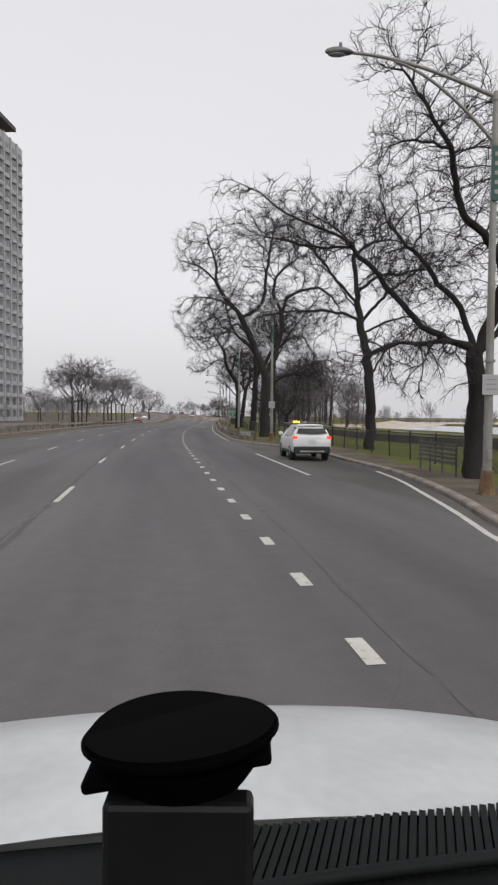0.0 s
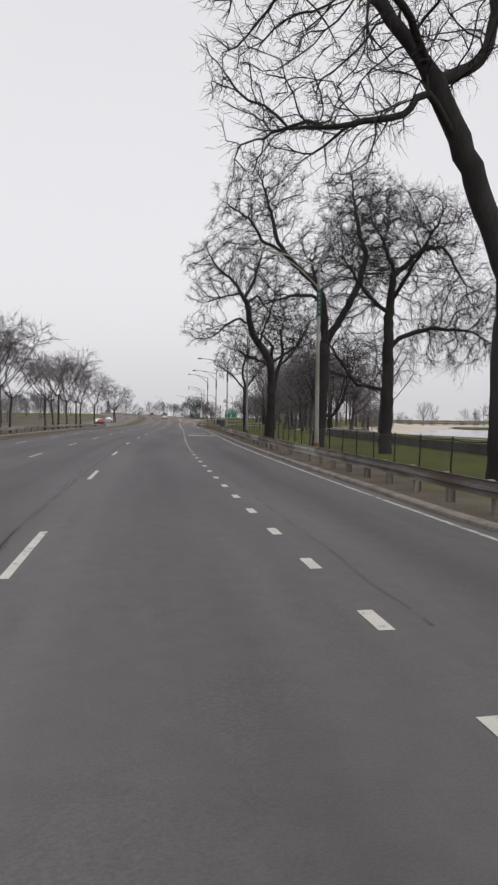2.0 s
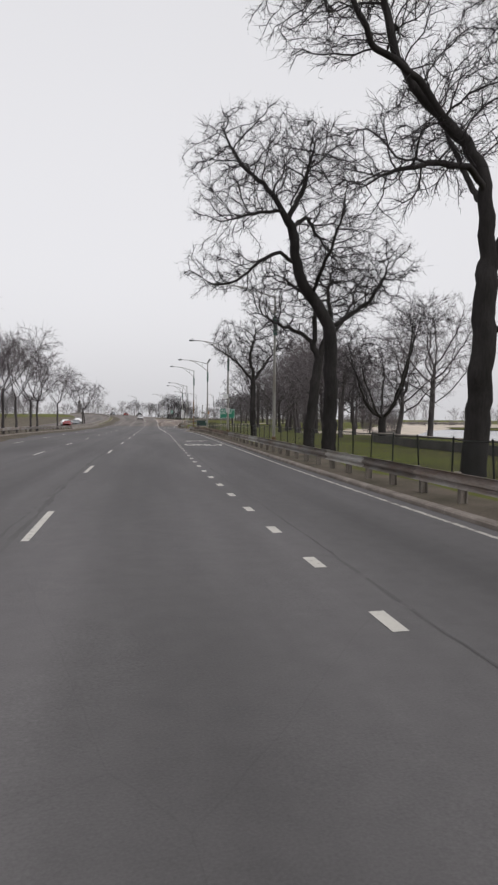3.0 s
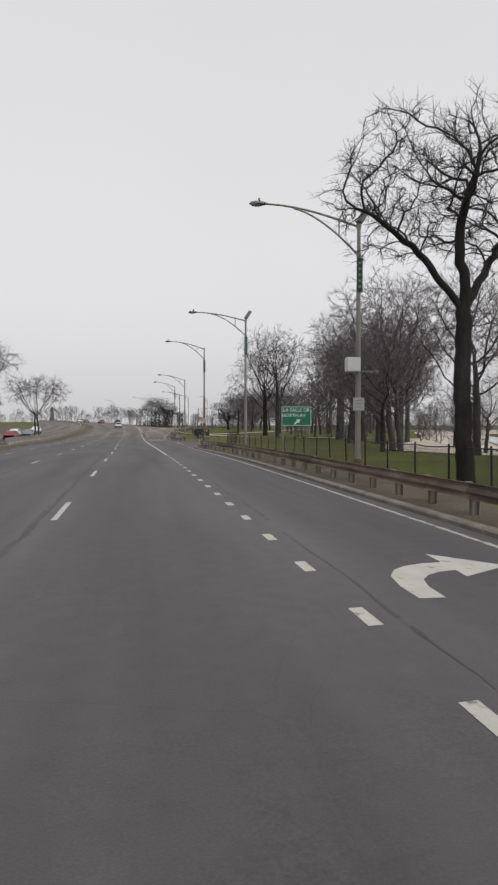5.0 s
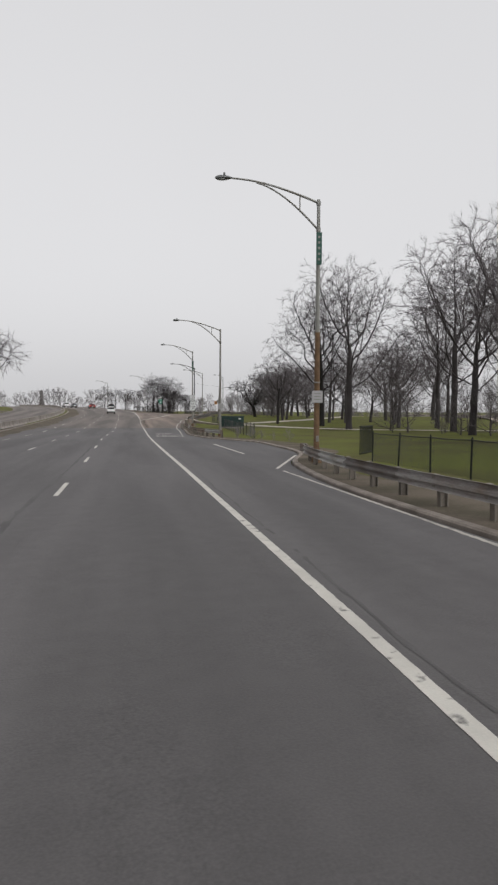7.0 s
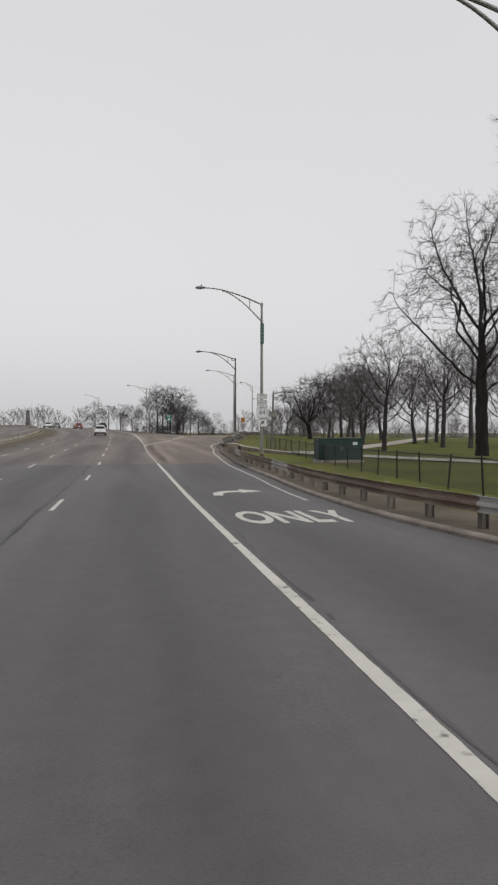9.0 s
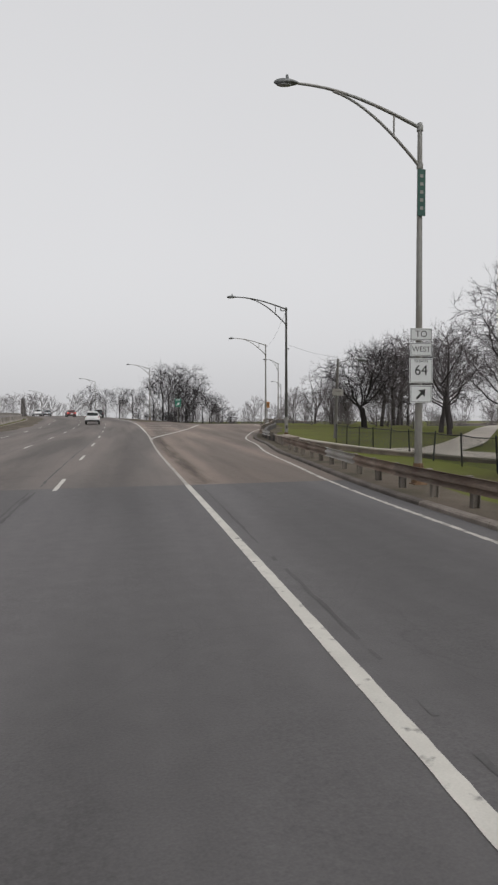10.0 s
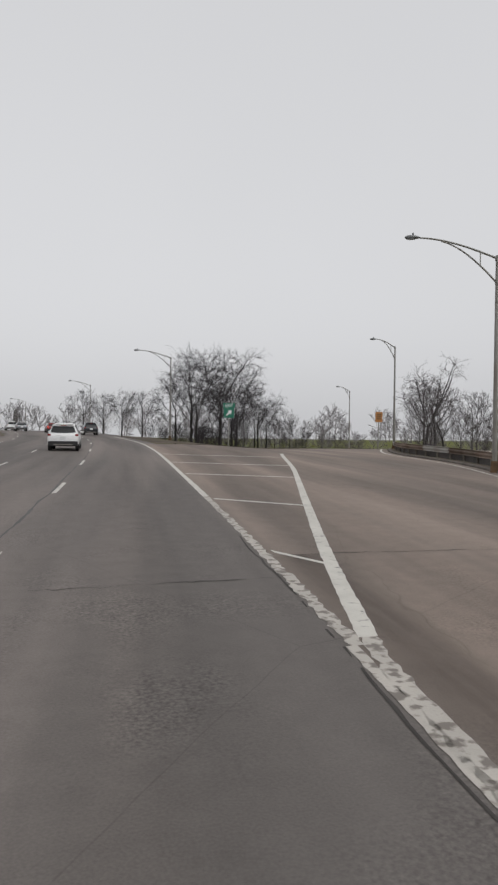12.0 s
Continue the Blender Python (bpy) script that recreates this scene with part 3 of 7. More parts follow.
for y in spaced([-14.0, (5.07, 8), (16.88, 5), (26.36, 4), (34.98, 4), (46.5, 5), (56.02, 4), (67.95, 5), (77.85, 4), (117.57, 17), (122.35, 2), (133.98, 5), (149.5, 7)]):
    paint_dash(road, y, 0.0, 0.61, 0.155, name="lane_dot")
dash_lat = curve([(-60, -3.7), (16, -3.72), (28, -3.78), (39, -3.60), (52, -3.62), (72, -3.78), (90, -3.9), (123, -3.77), (178, -3.68), (210, -3.8), (236, -3.5), (283, -3.9), (420, -3.8)])
LANE_STOPS = [-19.0, (16.2, 3), (27.8, 1), (39.0, 1), (50.2, 1), (62.1, 1), (74.2, 1), (86.3, 1), (122.2, 3), (145.1, 2), (203.6, 5), (282.8, 7), (400, 10)]
for y in spaced(LANE_STOPS):
    for lat, shift in ((float(dash_lat(y)), 0.0), (-7.2, -1.5), (-10.9, 1.2)):
        host = road if y + shift < 235 else main_slab
        paint_dash(host, y + shift, lat, 3.1, 0.118 if lat > -5 else 0.105)
paint_line("solid_line", road, 151.0, 236.5, line_x, 0.15, "solid white exit lane line", ragged=0.004, seed=2)
paint_line("worn_line", main_slab, 236.5, 268, line_x, 0.11, "broken, flaking white line", ragged=0.010, seed=3, mat=WORN)
paint_line("gore_line", main_slab, 268, 280, lambda y: line_x(y) + 0.05, 0.15, "broken, flaking white gore line", ragged=0.03, seed=4, mat=WORN)
paint_line("gore_line", main_slab, 280, 345, lambda y: line_x(y) + 0.05, 0.17, "wide white gore line", ragged=0.014, seed=4)
paint_line("gore_line", exit_slab, 268.2, 303, gore_x, 0.21, "wide white gore line", ragged=0.008, seed=5)
paint_line("gore_line", exit_slab, 265.1, 268.2, gore_x, 0.17, "broken, flaking white gore line", ragged=0.03, seed=15, mat=WORN)
for ya, yb in ((272.3, 271.3), (279.4, 277.7), (287.8, 285.8), (294.7, 292.1), (302.0, 298.8)):
    xa, xb = float(line_x(ya)) + 0.2, float(gore_x(yb)) - 0.08
    us = np.linspace(0, 1, 8)
    v = []
    for u in us:
        x, y = xa + (xb - xa) * u, ya + (yb - ya) * u
        v += [(x, y + q, float(height(x, y + q)) + 0.006) for q in (-0.12, 0.12)]
    mesh_object("gore_bar", v, [(2 * i, 2 * i + 2, 2 * i + 3, 2 * i + 1) for i in range(7)], PAINT, exit_slab)
paint_line("edge_line", road, 48, 172.5, lambda y: line_x(y) + 3.25, 0.10, "thin worn white edge line", ragged=0.016, seed=6, mat=EDGE_PAINT)
paint_line("edge_line", road, -140, 8, lambda y: line_x(y) + 3.4, 0.13, "thin white edge line", seed=7)
paint_line("edge_line", road, 8, 22, curve([(8, 5.22), (9.4, 5.45), (11.8, 6.08), (15.8, 7.02), (19, 7.72), (22, 8.15)]), 0.13, "thin white edge line", seed=8)
paint_line("bay_line", road, 20.6, 32.4, lambda y: line_x(y) + 3.16, 0.13, "thin white line beside the lay-by", seed=9)
paint_line("bay_line", road, 173.4, 181, lambda y: line_x(y) + 3.25 + (y - 173.4) * 0.36, 0.14, "white line turning into the drive", seed=10)
paint_line("bay_line", road, 182.8, 194, lambda y: line_x(y) + 3.75, 0.14, "white line across the drive mouth", seed=11)
paint_line("edge_line", road, 214, 236.5, lambda y: kerb_x(y) - 0.6, 0.11, "thin worn white edge line", ragged=0.014, seed=12, mat=EDGE_PAINT)
paint_line("edge_line", exit_slab, 236.5, 303, lambda y: kerb_x(y) - 0.62, 0.13, "worn white edge line", ragged=0.014, seed=13, mat=EDGE_PAINT)
paint_line("edge_line", exit_far, 303, 360, lambda y: kerb_x(y) - 0.65, 0.17, "worn white edge line", ragged=0.03, seed=14)


def seam(host, y0, y1, lat, width, seed, gaps=0.0, mat=None):
    r = np.random.RandomState(seed)
    ys = np.arange(y0, y1, 0.25)
    wob = np.cumsum(r.normal(0, 0.010, len(ys)))
    wob -= np.linspace(0, wob[-1], len(ys))
    w = width * np.clip(0.15 + 1.6 * np.convolve(r.rand(len(ys)), np.ones(4) / 4, "same") + r.normal(0, 0.22, len(ys)), 0.12, 2.0)
    x = line_x(ys) + lat + wob
    z = height(x, ys) + 0.004
    v = np.stack([np.stack([x - w / 2, ys, z], -1), np.stack([x + w / 2, ys, z], -1)], 1).reshape(-1, 3)
    mesh_object("tar_seam", v, [(2 * i, 2 * i + 1, 2 * i + 3, 2 * i + 2) for i in range(len(ys) - 1) if math.sin(ys[i] * 0.9 + 2 * math.sin(ys[i] * 0.31)) + r.normal(0, 0.5) > 3 * gaps - 1.7], mat or TAR, host)


seam(road, -100, 236, 0.36, 0.045, 1, 0.35)
seam(road, -100, 236, -3.95, 0.09, 2, 0.12)
seam(road, -100, 236, -4.10, 0.05, 21, 0.5)
seam(road, -100, 236, -7.5, 0.06, 3, 0.2)
seam(main_slab, 237, 420, -3.95, 0.055, 4, 0.15, TAR)
seam(main_slab, 237, 420, -7.5, 0.045, 5, 0.2, TAR)
strip("oil_stain", 236.6, 272, lambda y: line_x(y) + 0.07, lambda y: line_x(y) + 1.1, height, STAIN, exit_slab, "dark oily streak along the slab", step=1.0, lift=0.004)
seam(exit_slab, 240, 262, 0.60, 0.018, 7, 0.35, JOINT)
seam(main_slab, 264, 274, -0.065, 0.03, 9, 0.3, JOINT)


def joint(host, y, x0, x1, width, seed, drift=0.0):
    """A broken joint across the slabs, its edges crumbled."""
    r = np.random.RandomState(seed)
    xs = np.arange(x0, x1, 0.10)
    ys = y + np.cumsum(r.normal(0, 0.016, len(xs))) + r.normal(0, 0.018, len(xs)) + drift * (xs - x0)
    w = width * r.uniform(0.1, 1.5, len(xs)) * np.clip(0.9 + np.convolve(r.normal(0, 1.6, len(xs)), np.ones(9) / 9, "same"), 0.15, 1.5)
    v = np.stack([np.stack([xs, ys - w / 2, height(xs, ys - w / 2) + 0.004], -1), np.stack([xs, ys + w / 2, height(xs, ys + w / 2) + 0.004], -1)], 1).reshape(-1, 3)
    mesh_object("slab_joint", v, [(2 * i, 2 * i + 2, 2 * i + 3, 2 * i + 1) for i in range(len(xs) - 1)], JOINT, host)


for i, y in enumerate((240.5, 247.0, 253.5, 262.0, 271.0, 282.0, 296.0)):
    joint(main_slab, y, float(line_x(y)) + LEFT + 0.3, float(line_x(y)) - 0.12, 0.022, 40 + i, -0.02)
    joint(exit_slab, y + 1.1, float(line_x(y)) + 0.15, float(kerb_x(y)) - 0.3, 0.024, 60 + i, -0.03)


def word_on_road(text, y, lat, wide, long, host):
    ob = written(text, 1.0, Matrix.Identity(4), PAINT, host, "road_lettering", "worn white road lettering", bold=0.028)
    me = ob.data
    co = np.empty(len(me.vertices) * 3)
    me.vertices.foreach_get("co", co)
    co = co.reshape(-1, 3)
    lo, hi = co.min(0), co.max(0)
    u, v = (co[:, 0] - lo[0]) / (hi[0] - lo[0]), (co[:, 1] - lo[1]) / (hi[1] - lo[1])
    yy = y + v * long - (u - 0.5) * 0.4
    xx = line_x(yy) + lat + u * wide
    zz = height(xx, yy) + 0.004 + 0.002 * (co[:, 2] > 0)
    me.vertices.foreach_set("co", np.stack([xx, yy, zz], -1).ravel())
    me.update()


def arrow_on_road(y, lat, host):
    """A right-turn arrow: stem, bend and head."""
    outline = [(0.0, 0.05), (0.30, 0.0), (0.33, 0.50), (0.42, 0.82), (0.58, 1.02), (0.80, 1.14), (1.05, 1.18), (1.02, 0.82), (1.85, 1.22), (1.12, 2.25), (1.09, 1.66),
               (0.78, 1.66), (0.50, 1.58), (0.27, 1.40), (0.10, 1.10), (0.01, 0.60)]
    v = []
    for a, b in outline:
        yy = y + b
        xx = float(line_x(yy)) + lat + a
        v.append((xx, yy, float(height(xx, yy)) + 0.005))
    mesh_object("turn_arrow", v, [tuple(range(len(v)))], PAINT, host, "white right-turn arrow painted on asphalt")


word_on_road("ONLY", 105.4, 0.38, 2.7, 2.6, road)
arrow_on_road(113.3, 0.8, road)
word_on_road("ONLY", 209.2, 0.63, 2.66, 2.35, road)
arrow_on_road(216.3, 0.85, road)

# ---- kerbs, verge ----
KERB_SECTION = [(0.0, -0.25), (0.0, 0.055), (0.03, 0.088), (0.19, 0.098), (0.22, 0.088), (0.22, -0.25)]


def kerb_run(name, y0, y1, xline, section, label, mat=None):
    host = thing(name, Matrix.Identity(4), label, "kerb", kind="structure")
    y, k = y0, 0
    while y < y1 - 0.5:
        e = min(y + 3.0, y1)
        swept("kerb_stone", np.linspace(y + 0.012, e - 0.012, 3), xline, section, height, mat or KERB, host)
        y = e
    return host


kerb_run("kerb_right", -60, 231, kerb_x, KERB_SECTION, "worn concrete kerb with dirt in its joints")
kerb_run("kerb_ramp", 231, 345, kerb_x, KERB_SECTION, "low grimy kerb along the exit ramp", DARK_KERB)
kerb_run("kerb_median", -60, 420, lambda y: line_x(y) + LEFT, [(-a, b) for a, b in KERB_SECTION][::-1], "low concrete kerb along the median")
verge = strip("verge", -60, 345, lambda y: kerb_x(y) + 0.2, lambda y: kerb_x(y) + 1.9 + 0.3 * np.sin(y * 0.21) + 0.2 * np.sin(y * 0.73), ground_z, DIRT, step=1.5, cols=3, lift=0.03)
tagged(verge, "bare brown dirt strip behind the kerb", "verge", kind="structure")

gutter = strip("gutter", -60, 420, lambda y: line_x(y) + LEFT + 0.05, lambda y: line_x(y) + LEFT + 2.5 + 0.35 * np.sin(y * 0.13) + 0.2 * np.sin(y * 0.57), height, DIRT, step=2, cols=1, lift=0.006)
tagged(gutter, "tan dirt washed along the median kerb", "gutter", kind="structure")
median = strip("median_strip", -60, 300, lambda y: line_x(y) + OPP_A(y) + 0.05, lambda y: line_x(y) + LEFT - 0.25, ground_z, DIRT, step=2, cols=3, lift=0.025)
tagged(median, "bare brown median strip with young trees", "median", kind="structure")
yard = strip("far_yard", 20, 330, lambda y: line_x(y) - 78, lambda y: line_x(y) + OPP_B(y) - 0.3, ground_z, DIRT, step=5, cols=6, lift=0.04)
tagged(yard, "brown bare ground beyond the oncoming lanes", "ground", kind="structure")

# ---- guard rails ----
W_SECTION = [(0.0, 0.37), (0.075, 0.415), (0.075, 0.455), (0.0, 0.495), (0.0, 0.555), (0.075, 0.595), (0.075, 0.635), (0.0, 0.68),
             (0.012, 0.685), (0.09, 0.64), (0.09, 0.59), (0.014, 0.55), (0.014, 0.50), (0.09, 0.46), (0.09, 0.41), (0.012, 0.366)]


def post_mesh():
    bm = bmesh.new()
    box(bm, (0.02, 0.15, 0.95), (0.07, 0.0, 0.13))
    box(bm, (0.02, 0.15, 0.95), (-0.07, 0.0, 0.13))
    box(bm, (0.12, 0.014, 0.95), (0.0, 0.0, 0.13))
    box(bm, (0.11, 0.13, 0.32), (-0.136, 0.0, 0.52), 0.012)
    me = bpy.data.meshes.new("rail_post")
    bm.to_mesh(me)
    bm.free()
    me.materials.append(POST)
    return me


POST_MESH = post_mesh()


def guard_rail(y0, y1, off, label, mat=None):
    """Lapped W-beam panels on short posts; off: how far behind the kerb's face."""
    host = thing("guard_rail", Matrix.Identity(4), label, "guard rail")
    xl = lambda y: kerb_x(y) + off
    y, k = y0, 0
    while y < y1 - 0.4:
        e = min(y + 3.81, y1)
        lift = 0.008 * (k % 2)
        swept("rail_panel", np.linspace(y, e + 0.12, 4), lambda q: xl(q) - 0.09 - lift, W_SECTION, ground_z, RUSTY if 112 < y < 155 else NEW_STEEL if k % 9 in (0, 5) else mat or STEEL, host)
        for yp in (y + 0.15, y + 2.05):
            if yp < e:
                p = new("rail_post", POST_MESH)
                p.parent = host
                x = float(xl(yp)) + 0.19
                p.matrix_basis = pose(x, yp, float(ground_z(x, yp)), 0, (k * 37 % 5) - 2, -math.degrees(math.atan2(float(xl(yp + 1) - xl(yp - 1)), 2)))
        y, k = e, k + 1
    return host


def end_piece(y, off, sign):
    xl = float(kerb_x(y) + off)
    bm = bmesh.new()
    box(bm, (0.10, 0.5, 0.34), (0, 0, 0.53), 0.03)
    ob = part("rail_end", bm, STEEL, None)
    ob.matrix_basis = pose(xl - 0.05, y, float(ground_z(xl, y)), 0, 0, sign * 12)
    return ob


rail_a = guard_rail(46.0, 176.5, 0.55, "rust-streaked galvanised W-beam guard rail on short posts")
rail_b = guard_rail(202.8, 251.5, 0.45, "weathered grey and rusty guard rail beside the exit", RUSTY)
guard_rail(260.4, 344.0, 0.55, "dark rusty guard rail above a low parapet", RUSTY)
for y, off, sign, host in ((45.8, 0.5, -1, rail_a), (176.8, 0.55, 1, rail_a), (202.6, 0.5, -1, rail_b)):
    end_piece(y, off, sign).parent = host
parapet = swept("parapet", np.linspace(260.3, 344, 40), lambda y: kerb_x(y) + 0.75, [(0, -0.3), (0, 0.42), (0.04, 0.46), (0.26, 0.46), (0.3, 0.42), (0.3, -0.3)], ground_z, DARK_WALL)
tagged(parapet, "low dirty concrete parapet under the rail", "parapet", kind="structure")
abut_y = 257.3
bm = bmesh.new()
box(bm, (0.85, 5.7, 1.25), (0, 0, -0.16), 0.06)
box(bm, (0.93, 5.8, 0.08), (0, 0, 0.47), 0.03)
abut = part("abutment", bm, TAN_CONCRETE)
abut.matrix_basis = pose(float(kerb_x(abut_y)) + 1.2, abut_y, float(ground_z(float(kerb_x(abut_y)) + 1.2, abut_y)), 0, 0, -math.degrees(math.atan(float(kerb_x(259) - kerb_x(255)) / 4)))
tagged(abut, "chunky stained concrete end block of the ramp wall", "abutment")
wing_x = curve([(236, 36.4), (244, 35.3), (250, 34.3), (255, 34.0), (259.5, 34.7)])
wing_z = lambda x, y: ground_z(x, y) - 0.26 * smooth(259, 244, y)
wing = swept("wing_wall", np.linspace(237, 259.6, 20), wing_x, [(0, -0.4), (0, 0.42), (0.28, 0.42), (0.28, -0.4)], wing_z, TAN_CONCRETE)
tagged(wing, "low stained concrete wall behind the guard rail", "wall", kind="structure")
wing_top = swept("wing_coping", np.linspace(237, 259.6, 20), lambda y: wing_x(y) - 0.04, [(0, 0.424), (0, 0.49), (0.36, 0.49), (0.36, 0.424)], wing_z, PATH_STONE)
tagged(wing_top, "pale coping on the low wall", "coping", kind="structure")

# the median wall that begins where the drive climbs
median_wall = swept("median_wall", np.linspace(186, 440, 100), lambda y: line_x(y) + LEFT - 0.55 - 0.5 * smooth(186, 200, y),
                    [(0.25, -0.3), (0.25, 0.12), (0.12, 0.32), (0.09, 0.82), (-0.09, 0.82), (-0.12, 0.32), (-0.25, 0.12), (-0.25, -0.3)], height, CONCRETE)
tagged(median_wall, "tan concrete median barrier with a stepped face", "barrier", kind="structure")

# seawall behind the lawn, toward the beach
seawall = swept("seawall", np.linspace(-40, 150, 60), lambda y: kerb_x(y) + 11.0 + 16 * smooth(105, 150, y), [(0, -0.5), (0, 0.50), (0.45, 0.50), (0.45, -0.5)], ground_z, DARK_WALL)
tagged(seawall, "long dark stone seawall behind the lawn", "wall", kind="structure")
coping = swept("seawall_coping", np.linspace(-40, 150, 60), lambda y: kerb_x(y) + 10.95 + 16 * smooth(105, 150, y), [(0, 0.662), (0, 0.74), (0.55, 0.74), (0.55, 0.662)], ground_z, KERB)
tagged(coping, "weathered pale coping along the seawall", "coping", kind="structure")

# ---- chain-link fence ----
def fence_post_mesh():
    bm = bmesh.new()
    cone(bm, 0.032, 0.032, 1.35, Matrix.Translation((0, 0, 0.60)), 8)
    cone(bm, 0.04, 0.012, 0.06, Matrix.Translation((0, 0, 1.30)), 8)
    me = bpy.data.meshes.new("fence_post")
    bm.to_mesh(me)
    bm.free()
    me.materials.append(FENCE)
    return me


FENCE_POST = fence_post_mesh()


def fence(y0, y1, xline, tall, label, step=2.6, seed=0):
    host = thing("fence", Matrix.Identity(4), label, "fence")
    r = np.random.RandomState(seed)
    ys = np.arange(y0, y1 + 0.1, step)
    for y in ys:
        x = float(xline(y))
        p = new("fence_post", FENCE_POST)
        p.parent = host
        p.matrix_basis = pose(x, y, float(ground_z(x, y)), r.normal(0, 2.5), r.normal(0, 2.0), 0) @ Matrix.Diagonal((1, 1, tall / 1.25, 1))
    for a, b in zip(ys[:-1], ys[1:]):
        q = np.linspace(a, b, 4)
        x = xline(q)
        z = ground_z(x, q)
        sag = np.array([0, -0.03, -0.035, 0]) * r.rand() * 1.5
        uv = []
        v = []
        for xx, yy, zz, s in zip(x, q, z, sag):
            v += [(xx, yy, zz + 0.04), (xx, yy, zz + tall - 0.03 + s)]
            uv += [(yy * 4.0, 0), (yy * 4.0, tall * 4.0)]
        mesh_object("fence_mesh", v, [(0, 2, 3, 1), (2, 4, 5, 3), (4, 6, 7, 5)], CHAIN, host, uv=uv)
        tv, tf = tube(np.stack([x, q, z + tall - 0.02 + sag], -1), 0.022, 6)
        mesh_object("top_rail", tv, tf, FENCE, host, smooth_shade=True)
    return host


fence(-12, 176, lambda y: line_x(y) + 7.7 + 1.3 * smooth(8, 14, y) * (1 - smooth(40, 46, y)), 1.15, "dark chain-link park fence with a top rail", seed=1)
fence(203, 258, lambda y: line_x(y) + 8.3 + 0.06 * (y - 203), 1.15, "dark chain-link park fence, posts leaning", seed=2)
gate = thing("gate", pose(float(line_x(178)) + 8.2, 178, 0, 0, 0, 50), "open dark steel fence gate at the drive", "gate")
gz = float(ground_z(float(line_x(178)) + 8.2, 178))
for z in (0.15, 1.35):
    part("gate_bar", boxed((2.4, 0.05, 0.05), (1.2, 0, gz + z)), FENCE, gate)
for i in range(13):
    part("gate_picket", boxed((0.03, 0.03, 1.25), (0.03 + i * 0.195, 0, gz + 0.72)), FENCE, gate)

def slat_panel():
    """Weathered dark boards wired to the fence."""
    h = thing("slat_panel", pose(9.55, 20.4, float(ground_z(9.55, 20.4)), 0, 0, -3), "dark weathered board panel leaning on the park fence", "fence panel")
    for i in range(5):
        part("board", boxed((0.035, 3.0, 0.085), (0.02 * math.sin(i * 2.1), 0.0, 0.42 + i * 0.135), 0.008, Matrix.Rotation(radians(0.7 * math.sin(i * 3.3)), 4, "X")), DARK_WALL, h)
    for y in (-1.45, -0.4, 0.6, 1.45):
        part("upright", boxed((0.05, 0.07, 1.15), (0.045, y, 0.5), 0.008), DARK_WALL, h)


slat_panel()

# ---- street lamps ----


POLE_GREY = POLE
POLE_OLD = material("old_pole", (0.155, 0.150, 0.145), 0.8, 0.1, spread=0.3, fine=14, coarse=0.9, bump=0.1, tint=(0.11, 0.10, 0.09), stretch=(1, 1, 0.4))
POLE_DARK = material("dark_lamp_pole", (0.075, 0.078, 0.072), 0.65, 0.3, spread=0.3, fine=14, coarse=0.9, bump=0.08, tint=(0.055, 0.050, 0.042), stretch=(1, 1, 0.4))


